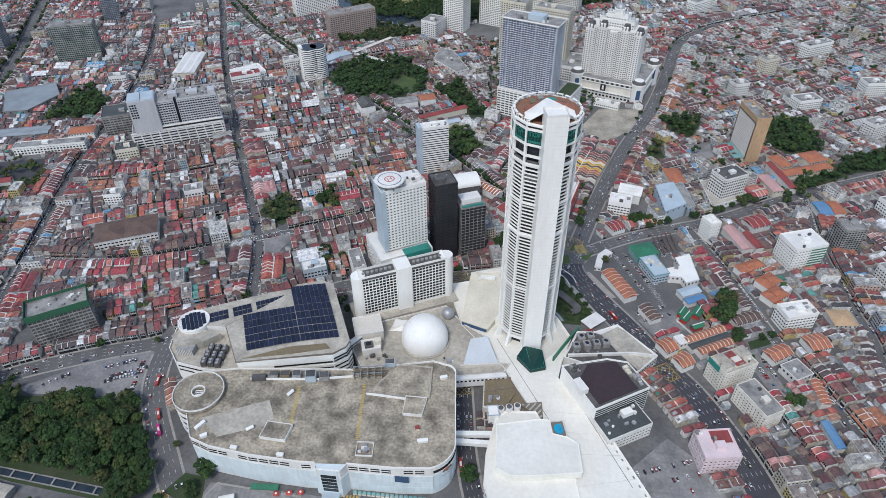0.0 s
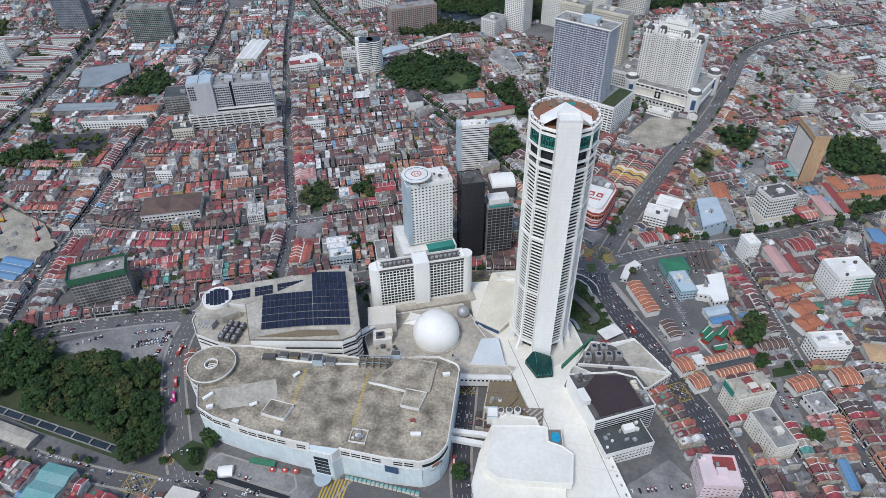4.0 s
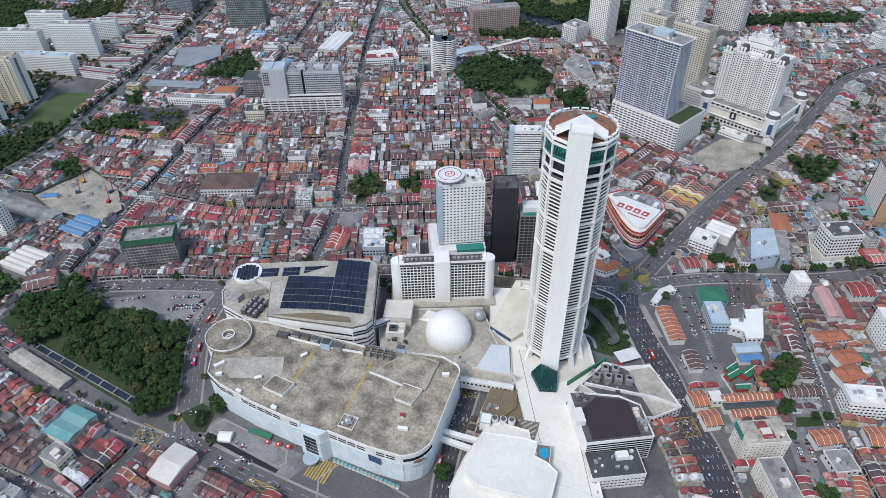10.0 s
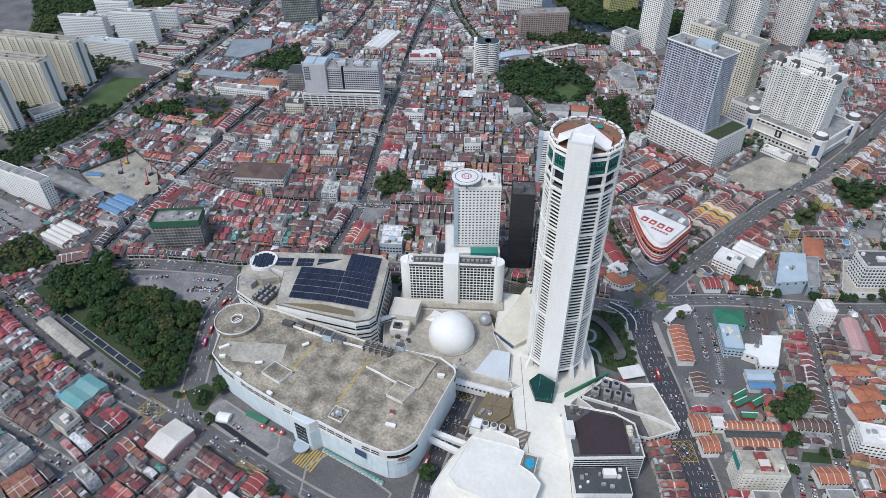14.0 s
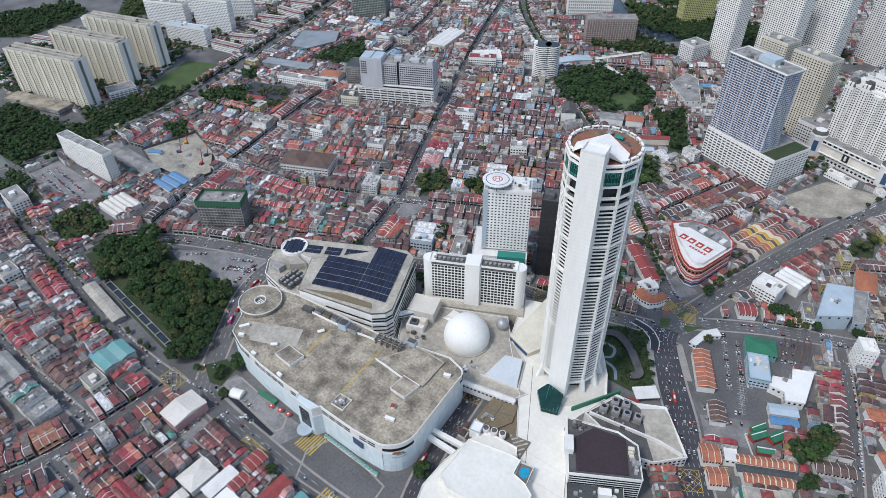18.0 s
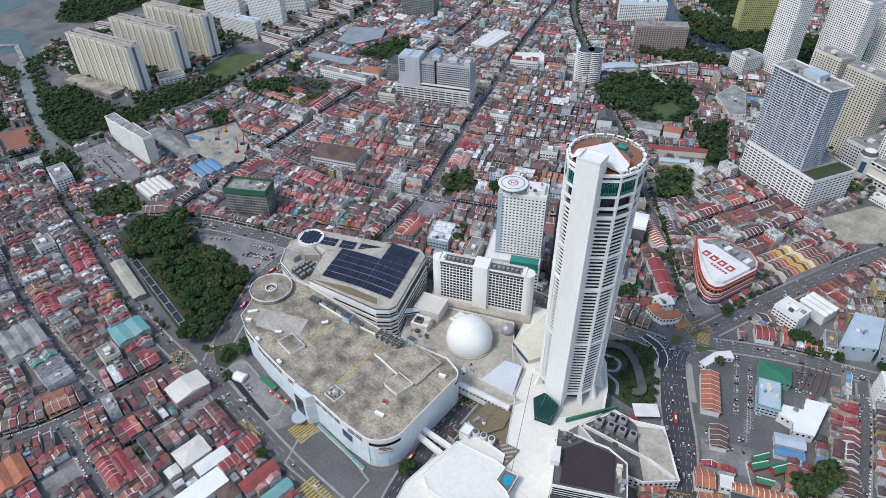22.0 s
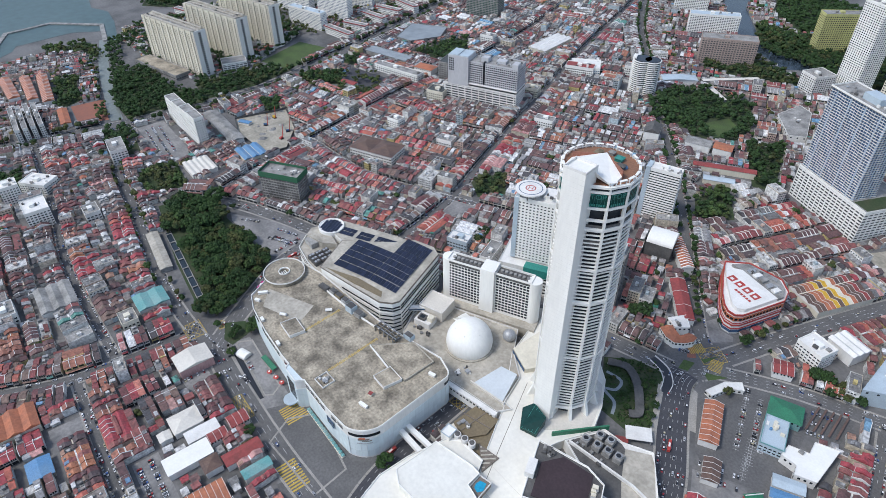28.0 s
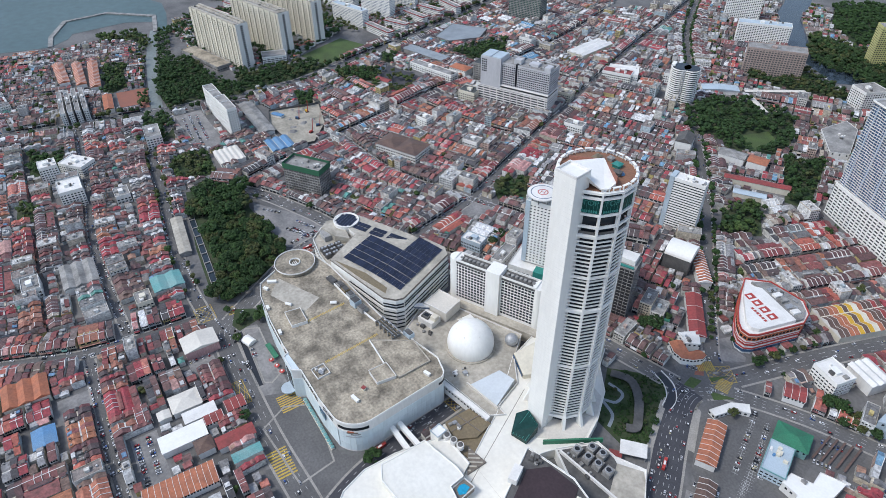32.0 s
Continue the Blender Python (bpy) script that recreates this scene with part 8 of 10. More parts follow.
ribbed("red_roof_row", 123, 624, 30, 18, 18, 8, 2.6, M_REDROOF, M_WHITE2, "row with red sheet roofs and white ribs", ribs=3)
# the quarter south of the mall
shed("white_roof_hall", -115, 139, 90, 38, 18, 8, 0.8, M_WHITE, M_WHITE2, "long hall with a bright white sheet roof", "hall")
shed("white_roof_annex", -135, 163, 90, 28, 13, 8, 0.8, M_WHITE2, M_WHITE2, "annex with plain white sheet roof", "hall")
hipped("beige_hall", -172, 157, 0, 20, 25, 7.5, 3, M_BEIGE, M_WHITE2, "hall with hipped beige roof", "hall")
shed("beige_shed", -162, 144, 0, 10, 11, 6, 1, M_BEIGE, M_WHITE2, "small shed with beige roof")
hipped("plum_roof_house", -113, 164, 0, 14, 14, 8, 3, M_BROWNROOF, M_WHITE2, "house with dark hipped roof")
shed("red_roof_hall", -94, 180, 90, 32, 13, 8, 2.2, M_REDROOF, M_WHITE2, "hall with red sheet roof", "hall")
shed("teal_roof_hall", -74, 187, 90, 24, 10, 8, 2, M_PALETEAL, M_WHITE2, "hall with worn teal roof", "hall")
ribbed("red_roof_house", -124, 178, 90, 16, 11, 8, 2.6, M_REDROOF, M_WHITE2, "house with red roof and white ribs", "house", 3)
ribbed("red_roof_house", -128, 198, 90, 17, 14, 8, 2.8, M_REDROOF, M_WHITE2, "house with red roof and white ribs", "house", 3)
ribbed("orange_roof_row", -68, 116, 88, 56, 22, 8, 3, M_ORANGE, M_WHITE2, "long row with bright orange ribbed roofs", ribs=12)

# ---- larger halls and houses further out ----
flat_hall("modern_villa", [(-157, 1112), (-151, 1168), (-126, 1156), (-90, 1075), (-110, 1060)], 9, M_CONC, M_WHITE2, "angular white modern block with grey roofs", "office block", gear=6)
flat_hall("grey_hall", [(-856, 905), (-792, 948), (-758, 905), (-776, 845), (-812, 836)], 8, M_GREYSHEET, M_CONC, "broad pale grey hall beside the highway")
shed("blue_grey_hall", -793, 750, 17, 98, 26, 8, 1.6, M_GREYSHEET, M_CONC, "long shed with blue-grey sheet roofs", "hall", 2)
simple_block("school_wing", -716, 722, 17, 98, 18, 12, 3, 22, 4, M_WHITE, M_GLASS, "long white arcaded school wing", "school", M_CONC, 0.4, 0.4)
hipped("school_hall", -662, 772, 20, 36, 22, 11, 3, M_ORANGE, M_WHITE, "school hall with orange tiled roof", "school")
shed("red_roof_shed", -700, 640, 20, 30, 13, 6, 2, M_REDROOF, M_WHITE2, "shed with red sheet roof on the plot")
shed("blue_site_hut", -672, 438, 30, 20, 9, 4, 1, M_BLUEROOF, M_WHITE2, "site hut with bright blue roof", "hut")
shed("pale_roof_market", -596, 322, 0, 42, 36, 7, 1.4, M_BEIGE, M_WHITE2, "market hall with ribbed beige roofs", "hall", 5)
shed("pale_blue_hall", -368, 1096, -42, 22, 60, 8, 2, M_PALEBLUE, M_WHITE2, "pale blue arched hall beside the road", "hall")
flat_hall("blue_hall", [(186, 656), (214, 676), (206, 724), (182, 714)], 18, M_PALEBLUE, M_PALEBLUE, "tall pale blue sheet-clad hall", gear=4)
flat_hall("pale_hall", [(217, 674), (227, 681), (220, 735), (208, 728)], 12, M_CONC, M_PALEBLUE, "narrow pale grey hall with cream end")
hipped("orange_roof_hall", 208, 738, 10, 20, 36, 8, 3.5, M_ORANGE, M_WHITE, "white hall with big orange hipped roof", "hall")
flat_hall("office_podium", [(250, 689), (301, 717), (286, 764), (246, 746)], 8, M_ROOFPALE, M_WHITE, "pale podium round the gridded office", "podium")
hipped("school", 363, 772, 22, 74, 15, 8, 3.5, M_ORANGE, M_CREAM, "school with large orange tiled roofs", "school")
hipped("school", 362, 794, 22, 18, 30, 8, 3.5, M_ORANGE, M_CREAM, "school with large orange tiled roofs", "school")
hipped("school", 404, 810, 22, 30, 26, 8, 3.5, M_ORANGE, M_CREAM, "school with large orange tiled roofs", "school")
hipped("pink_roof_house", 334, 730, 15, 15, 40, 9, 3, M_PINK, M_CREAM, "house with salmon pink roof")
shed("red_roof_row", 368, 742, 103, 64, 10, 9, 2.5, M_REDROOF, M_WHITE2, "long row with dark red roof", "terrace")
shed("blue_roof_hall", 379, 685, 8, 16, 28, 8, 2, M_BLUEROOF, M_WHITE, "white hall with bright blue roof", "hall")
shed("orange_roof_hall", 396, 688, 8, 14, 28, 8, 2.5, M_ORANGE, M_WHITE, "white hall with worn orange roof", "hall")
ribbed("orange_roof_row", 297, 452, 20, 21, 20, 8, 2.8, M_ORANGE, M_WHITE, "row with orange roofs and white ribs", ribs=4)
hipped("ochre_roof_house", 329, 490, 5, 22, 22, 8, 3.5, M_TAN, M_WHITE2, "house with broad ochre roof")
ribbed("orange_roof_row", 293, 389, 95, 27, 10, 8, 2.4, M_ORANGE, M_WHITE, "narrow row with orange roofs and white ribs", ribs=6)
shed("blue_roof_shed", 289, 344, 100, 27, 8, 7, 1.5, M_BLUEROOF, M_WHITE2, "long shed with worn blue roof")

simple_block("white_block_flats", -668, 128, 40, 40, 26, 14, 4, 10, 7, M_WHITE, M_GLASS, "white four-storey block with pale roofs", "office block", M_WHITE2, 0.5, 0.3, gear=6)
simple_block("red_band_hotel", -480, 985, 40, 52, 40, 14, 4, 14, 9, M_WHITE, M_GLASSBLUE, "white block with red bands and blue glass", "hotel", M_WHITE2, 0.5, 0.3, gear=6)
for x, y, a, w, d, h, m in ((-420, 640, 25, 24, 18, 13, M_WHITE2), (-380, 800, 25, 30, 16, 12, M_WHITE), (-470, 860, 25, 26, 18, 14, M_CREAM), (-250, 760, 30, 24, 18, 13, M_WHITE), (-180, 690, 30, 22, 16, 12, M_PALEBLUE), (-520, 620, 15, 22, 16, 14, M_WHITE), (-700, 960, 20, 28, 18, 16, M_WHITE2), (-420, 1060, 30, 26, 18, 16, M_WHITE), (-560, 180, 0, 24, 18, 12, M_WHITE2), (-420, 60, 0, 26, 18, 13, M_WHITE), (-330, 160, 0, 20, 16, 12, M_CREAM)):
    if not taken[int((x - GX0) / GSTEP), int((y - GY0) / GSTEP)]:
        simple_block("town_block", x, y, a, w, d, h, max(3, int(h / 3.5)), int(w / 3.6), int(d / 3.8), m, M_GLASS, "pale mid-rise town block with rows of windows", "office block", M_CONC, 0.5, 0.4, gear=3)

# ---- shophouses ----
HM = [M_WALLS, M_ROOFS, M_GLASS, M_WHITE2, M_FLATROOF, M_ROOFRED, M_ROOFDARK, M_ROOFORANGE, M_ROOFPALEROW, M_SHEET]
WALLS, ROOF, PANE_AND_SHADE, FIN, FLAT, RED_ROW, DARK_ROW, ORANGE_ROW, PALE_ROW, SHEET = range(10)


def ridged(q, x0, x1, line, m):
    """One sheet of roof that runs over several ridges, closed at its gable ends."""
    n = len(line)
    lo = min(z for _, z in line) - 0.3
    pts = [(x, y, z) for x in (x0, x1) for y, z in line] + [(x, y, lo) for x in (x0, x1) for y in (line[0][0], line[-1][0])]
    fs = [(i, n + i, n + i + 1, i + 1) for i in range(n - 1)]
    fs += [tuple(range(n)) + (2 * n + 1, 2 * n), tuple(range(2 * n - 1, n - 1, -1)) + (2 * n + 2, 2 * n + 3)]
    q.add(pts, fs, m)


def house(G, w, d, h, df, fin, rear, awn, rnd, tone=ROOF, close=True):
    """One shophouse, front at y=0: G(kind) gives the mesh to add to; tone is the roofing of its row."""
    rise = df * rnd.uniform(0.2, 0.27)
    h2 = h - rnd.uniform(0.2, 1.8)
    y0 = df + 2.4
    back = tone if rnd.random() < 0.65 else rnd.choice((ROOF, DARK_ROW, DARK_ROW))
    q, m = G(WALLS)
    q.box(0, 0, 0, w, df, h, m)
    if rear == 0:
        dm = d - df
        q.box(0, df, 0, w, d, h2, m)
        q, m = G(tone)
        line = [(-0.7, h - 0.1), (df * 0.5, h + rise), (df, h2 + 0.5)]
        if dm > 13:
            line += [(df + dm * 0.28, h2 + dm * 0.13), (df + dm * 0.55, h2 + 0.4), (df + dm * 0.78, h2 + dm * 0.1), (d + 0.3, h2)]
        else:
            line += [(df + dm * 0.5, h2 + dm * 0.22), (d + 0.3, h2)]
        ridged(q, 0.05, w - 0.05, line, m)
    else:
        q.box(0, y0, 0, w, d, h2, m)
        q.box(0, df, 0, w, y0, 3.4, m)
        q, m = G(tone)
        q.gable(0.05, -0.7, w - 0.05, df + 0.5, h, rise, m)
        if rear == 1:
            q, m = G(FLAT)
            q.box(0.2, y0 + 0.2, h2, w - 0.2, d - 0.2, h2 + 0.25, m)
            q.box(w * 0.2, y0 + 1, h2 + 0.25, w * 0.65, y0 + 4, h2 + 2.6, m)
            if rnd.random() < 0.6 and d - y0 > 7:
                q, m = G(SHEET)
                q.gable(0.4, d - 3.6, w - 0.4, d - 0.2, h2 + 2.2, 0.5, m, 0.12, 0.05)
        else:
            q, m = G(back)
            q.gable(0.05, y0 - 0.4, w - 0.05, d + 0.4, h2, (d - y0) * 0.2, m, peak=0.04)
    if fin:
        q, m = G(FIN)
        q.gable(-0.22, -0.8, 0.22, df + 0.6, h + 0.35, rise + 0.1, m, 0.6)
        if close and rear == 0 and rnd.random() < 0.5:
            q.gable(-0.2, df + 0.6, 0.2, d, h2 + 0.7, 0.9, m, 0.8)
    if close and rnd.random() < 0.4:
        q, m = G(FIN)
        q.box(0.06, df * 0.5 - 0.22, h + rise - 0.2, w - 0.06, df * 0.5 + 0.22, h + rise + 0.16, m)
    u = rnd.random() * (1.0 if close else 2.5)
    if u < 0.25:
        # raised vent roof over the air well
        q, m = G(WALLS)
        q.box(w * 0.2, df - 1.4, h - 0.5, w * 0.8, df + 1.6, h + 1.5, m)
        q, m = G(back)
        q.gable(w * 0.14, df - 1.9, w * 0.86, df + 2.1, h + 1.5, 0.8, m)
    elif u < 0.42:
        q, m = G(SHEET)
        x0, y1 = w * rnd.uniform(0.05, 0.3), d - rnd.uniform(0.2, 3)
        q.add([(x0, y1 - 4, h2 + 2.4), (x0 + w * 0.55, y1 - 4, h2 + 2.4), (x0 + w * 0.55, y1, h2 + 1.2), (x0, y1, h2 + 1.2), (x0, y1 - 4, h2 - 0.3), (x0 + w * 0.55, y1 - 4, h2 - 0.3), (x0 + w * 0.55, y1, h2 - 0.3), (x0, y1, h2 - 0.3)], [(0, 1, 2, 3), (4, 5, 1, 0), (5, 6, 2, 1), (6, 7, 3, 2), (7, 4, 0, 3)], m)
    elif u < 0.58:
        q, m = G(FLAT)
        x0 = w * rnd.uniform(0.1, 0.6)
        q.box(x0, d - 2.8, h2 - 0.2, x0 + 1.5, d - 1.2, h2 + 2.4, m)
    q, m = G(PANE_AND_SHADE)
    for k in range(3):
        x = w * (0.1 + 0.29 * k)
        q.quad((x, -0.05, h - 3.0), (x + w * 0.22, -0.05, h - 3.0), (x + w * 0.22, -0.05, h - 1.0), (x, -0.05, h - 1.0), m)
    # dark ground-floor sheet: shade of the open five-foot way, painted flat
    q.quad((w * 0.06, -0.05, 0), (w * 0.94, -0.05, 0), (w * 0.94, -0.05, 3.1), (w * 0.06, -0.05, 3.1), m)
    if awn:
        q, m = G(back)
        q.add([(0.1, 0, 4.0), (w - 0.1, 0, 4.0), (w - 0.1, -1.9, 3.3), (0.1, -1.9, 3.3), (0.1, 0, 3.85), (w - 0.1, 0, 3.85), (w - 0.1, -1.9, 3.15), (0.1, -1.9, 3.15)], [(3, 2, 1, 0), (4, 5, 6, 7), (2, 3, 7, 6)], m)


def midrise(g, w, d, floors, rnd):
    h = 3.5 * floors
    g.box(0, 0, 0, w, d, h, WALLS)
    for i in range(floors):
        z = 3.5 * i + 1.1
        for k in range(int(w / 2.6)):
            x = 0.7 + 2.6 * k
            g.quad((x, -0.05, z), (x + 1.6, -0.05, z), (x + 1.6, -0.05, z + 1.5), (x, -0.05, z + 1.5), PANE_AND_SHADE)
        for k in range(int(d / 3.5)):
            y = 1 + 3.5 * k
            g.quad((w + 0.05, y, z), (w + 0.05, y + 1.6, z), (w + 0.05, y + 1.6, z + 1.4), (w + 0.05, y, z + 1.4), PANE_AND_SHADE)
    g.box(0.3, 0.3, h, w - 0.3, d - 0.3, h + 0.3, FLAT)
    for a, b, c, e in ((0, 0, w, 0.3), (0, d - 0.3, w, d), (0, 0.3, 0.3, d - 0.3), (w - 0.3, 0.3, w, d - 0.3)):
        g.box(a, b, h, c, e, h + 1.1, WALLS)
    g.box(w * 0.3, d * 0.4, h + 0.3, w * 0.3 + 3.2, d * 0.4 + 4, h + 3.2, WALLS)
    for _ in range(2):
        x, y = rnd.uniform(1, w - 2.5), rnd.uniform(1, d - 2.5)
        g.box(x, y, h + 0.3, x + 1.5, y + 1.5, h + 1.8, FLAT)


hrnd = random.Random(7)
PROTOS = []
for k in range(16):
    w, d, h = 5.4 + 0.35 * (k % 5), (21.0, 26.0, 30.0)[k % 3], 7.0 + 0.4 * (k % 4)
    proto = thing("shophouse", 0, 0, -60 - 20 * k, 0, "two-storey shophouse with weathered pitched roof in a terrace", "shophouse", "shophouses along the streets")
    geos = {}

    def G(kind):
        return geos.setdefault(kind, Geo()), 0

    house(G, w, d, h, d * (0.46 + 0.02 * (k % 4)), k % 3 != 0, (0, 0, 1, 0, 2)[k % 5], k % 2 == 0, hrnd, (RED_ROW, DARK_ROW, RED_ROW, ORANGE_ROW, DARK_ROW, ROOF, DARK_ROW, RED_ROW)[k % 8])
    # the shutter mesh holds window panes and the painted shade of the walkway
    for kind, nm in ((WALLS, "wall"), (PANE_AND_SHADE, "shutter"), (FIN, "party_wall"), (FLAT, "flat_roof"), (ROOF, "roof"), (RED_ROW, "roof"), (DARK_ROW, "roof"), (ORANGE_ROW, "roof"), (PALE_ROW, "roof"), (SHEET, "lean_to")):
        if kind in geos:
            part(nm, geos[kind], HM[kind], proto)
    PROTOS.append((proto, w, d))
NEAR = []
free_spots = []
STUFF = {}


def stock(x, y):
    """The joined rest is kept in one piece for each quarter of the town."""
    k = (math.floor(x / 420), math.floor(y / 420))
    return STUFF.setdefault(k, Geo())


def clear(x, y, ang, w, d, zone=None):
    c, s = math.cos(radians(ang)), math.sin(radians(ang))
    nx, ny = max(3, int(w / 4) + 1), max(4, int(d / 4) + 1)
    for a in range(nx):
        for b in range(ny):
            u, v = w * (0.04 + 0.92 * a / (nx - 1)), d * (0.02 + 0.96 * b / (ny - 1))
            i, j = int((x + c * u - s * v - GX0) / GSTEP), int((y + s * u + c * v - GY0) / GSTEP)
            if not (0 <= i < GNX and 0 <= j < GNY) or taken[i, j] or (zone is not None and not zone[i, j]):
                return False
    return True


def row_style(rnd):
    return [rnd.uniform(6.6, 8.8), rnd.random() < 0.45, rnd.random() < 0.6, rnd.choice((0, 0, 0, 0, 1, 2)), rnd.choice((RED_ROW, RED_ROW, RED_ROW, RED_ROW, DARK_ROW, DARK_ROW, DARK_ROW, DARK_ROW, DARK_ROW, ORANGE_ROW, DARK_ROW, ROOF, ROOF, PALE_ROW))]


def roofing(x, y, tone, rnd):
    """More pale sheet, fewer red tiles far out: haze put into the roof colours."""
    if (y > 760 or x > 380 or x < -700) and rnd.random() < 0.45:
        return rnd.choice((PALE_ROW, ROOF, ROOF, DARK_ROW))
    return tone if rnd.random() < 0.84 else rnd.choice((ROOF, DARK_ROW, RED_ROW, PALE_ROW))


def settle(x, y, ang, w, d, style, rnd, tall):
    """Put one building with its front left corner at x, y, and mark its ground."""
    g = stock(x, y)
    g.at(x, y, 0, ang)
    if tall:
        midrise(g, w, d, rnd.choice((3, 3, 4, 4, 5)), rnd)
    elif w < 8 and ((y < 300 and -330 < x < 0) or (100 < x < 330 and y < 470)) and len(NEAR) < 280:
        k = min((abs(PROTOS[q][1] - w) + abs(PROTOS[q][2] - d) * 0.3 + rnd.uniform(0, 0.8), q) for q in range(len(PROTOS)))[1]
        NEAR.append(copy_thing(PROTOS[k][0], pose(x, y, 0, 0, 0, ang)))
    else:
        df = d * rnd.uniform(0.46, 0.6)
        house(lambda kind: (g, kind), w, d, style[0], df, style[1] and rnd.random() < 0.85, style[3], style[2], rnd, roofing(x, y, style[4], rnd), y < 420)
        if w > 8:
            rs = df * 0.24
            for k in range(1, int(w / 5.5)):
                g.gable(5.5 * k - 0.2, -0.8, 5.5 * k + 0.2, df + 0.6, style[0] + 0.3, rs + 0.25, FIN, 0.6)
    take(rect(x, y, ang, w, d, -0.6), 6)


def frontage(line, width, rnd, tall=0.05):
    """Terraces that face a street on both its sides."""
    pts = along(line, 1.0)
    for side in (1, -1):
        k, style, d = 0, row_style(rnd), rnd.uniform(20, 28)
        while k < len(pts) - 8:
            if rnd.random() < 0.12:
                style, d = row_style(rnd), rnd.uniform(18, 29)
            if rnd.random() < 0.3:
                style[3], style[0] = rnd.choice((0, 0, 0, 0, 0, 1, 2)), min(max(style[0], 6.4), 9.0) + rnd.uniform(-0.7, 0.7)
            big = rnd.random() < tall
            w = rnd.uniform(9, 14) if big else (rnd.uniform(16, 32) if rnd.random() < 0.06 else rnd.choice((5.0, 5.4, 5.8, 6.2, 6.6)))
            x, y, a = pts[k] if side < 0 else pts[min(k + int(w), len(pts) - 1)]
            off_ = width / 2 + 2.6
            # the front left corner, seen from the street, with the depth running away from it
            fx, fy = x - math.sin(radians(a)) * side * off_, y + math.cos(radians(a)) * side * off_
            ang = a if side > 0 else a + 180
            if side > 0:
                fx, fy = pts[k][0] - math.sin(radians(a)) * off_, pts[k][1] + math.cos(radians(a)) * off_
            else:
                x, y, a = pts[min(k + int(w), len(pts) - 1)]
                ang = a + 180
                fx, fy = x + math.sin(radians(a)) * off_, y - math.cos(radians(a)) * off_
            if not clear(fx, fy, ang, w, d):
                d2 = 14.0 if clear(fx, fy, ang, w, 14.0) else 0
            else:
                d2 = d
            if d2 and rnd.random() < 0.965:
                d_, d = d, d2
                settle(fx, fy, ang, w, d, style, rnd, big)
                d = d_
                k += int(round(w))
            else:
                k += 3


def fill(poly, ang, ox, oy, street=6.0, lane=2.0, depth=(18, 26), run=(55, 100), tall=0.04, seed=1, keep=0.94):
    """Terraces in parallel rows over a stretch of town, front to street and back to lane; what is taken stays clear."""
    rnd = random.Random(seed)
    c, s = math.cos(radians(ang)), math.sin(radians(ang))
    loc = [((x - ox) * c + (y - oy) * s, -(x - ox) * s + (y - oy) * c) for x, y in poly]
    u0, u1, v0, v1 = min(p[0] for p in loc), max(p[0] for p in loc), min(p[1] for p in loc), max(p[1] for p in loc)
    w_, X, Y = cells(poly, 0)
    zone = np.zeros_like(taken, dtype=bool)
    zone[w_] = inside(poly, X, Y)
    v = v0 - rnd.uniform(0, 8)
    while v < v1:
        d1, d2 = rnd.uniform(*depth), rnd.uniform(*depth)
        for flip in (0, 1):
            u, stretch, style = u0 + rnd.uniform(0, 10), rnd.uniform(*run), row_style(rnd)
            while u < u1:
                if stretch < 0:
                    u += rnd.uniform(3, 6)
                    stretch, style = rnd.uniform(*run), row_style(rnd)
                if rnd.random() < 0.35:
                    style[0], style[3] = rnd.uniform(6.2, 9), rnd.choice((0, 0, 0, 0, 0, 1, 2))
                big = rnd.random() < tall
                w = rnd.uniform(9, 15) if big else (rnd.uniform(16, 34) if rnd.random() < 0.05 else rnd.choice((5.0, 5.4, 5.8, 6.2, 6.6)))
                d = (d2 if flip else d1) + rnd.uniform(-1.5, 1.5)
                bx, by, turn = (u + w, v + street + d1 + lane + d2, 180) if flip else (u, v + street, 0)
                wx, wy = ox + c * bx - s * by, oy + s * bx + c * by
                if clear(wx, wy, ang + turn, w, d, zone):
                    if rnd.random() < keep:
                        settle(wx, wy, ang + turn, w, d, style, rnd, big)
                    else:
                        free_spots.append((ox + c * (u + w / 2) - s * (by + (-8 if flip else 8)), oy + s * (u + w / 2) + c * (by + (-8 if flip else 8))))
                    u += w
                    stretch -= w
                else:
                    u += 2.5
                    stretch -= 2.5
        v += street + d1 + d2 + lane
    # sheds and back buildings in what is left
    v = v0
    while v < v1:
        u = u0
        while u < u1:
            w, d = rnd.uniform(5, 9), rnd.uniform(5.5, 10)
            wx, wy = ox + c * u - s * v, oy + s * u + c * v
            a = ang + rnd.uniform(-4, 4)
            if rnd.random() < 0.8 and clear(wx, wy, a, w, d, zone):
                g = stock(wx, wy)
                g.at(wx, wy, 0, a)
                h = rnd.uniform(3, 6.5)
                g.box(0, 0, 0, w, d, h, WALLS)
                q = rnd.random()
                if q < 0.6:
                    g.gable(-0.3, -0.3, w + 0.3, d + 0.3, h, d * 0.2, rnd.choice((ROOF, DARK_ROW, DARK_ROW, RED_ROW, SHEET)), peak=rnd.choice((0.5, 0.5, 0.05)))
                elif q < 0.9:
                    g.box(0.15, 0.15, h, w - 0.15, d - 0.15, h + 0.2, FLAT)
                else:
                    g.hip(-0.3, -0.3, w + 0.3, d + 0.3, h, d * 0.25, ROOF)
                take(rect(wx, wy, a, w, d, -0.3), 6)
                u += w
            else:
                u += 3
        v += 7


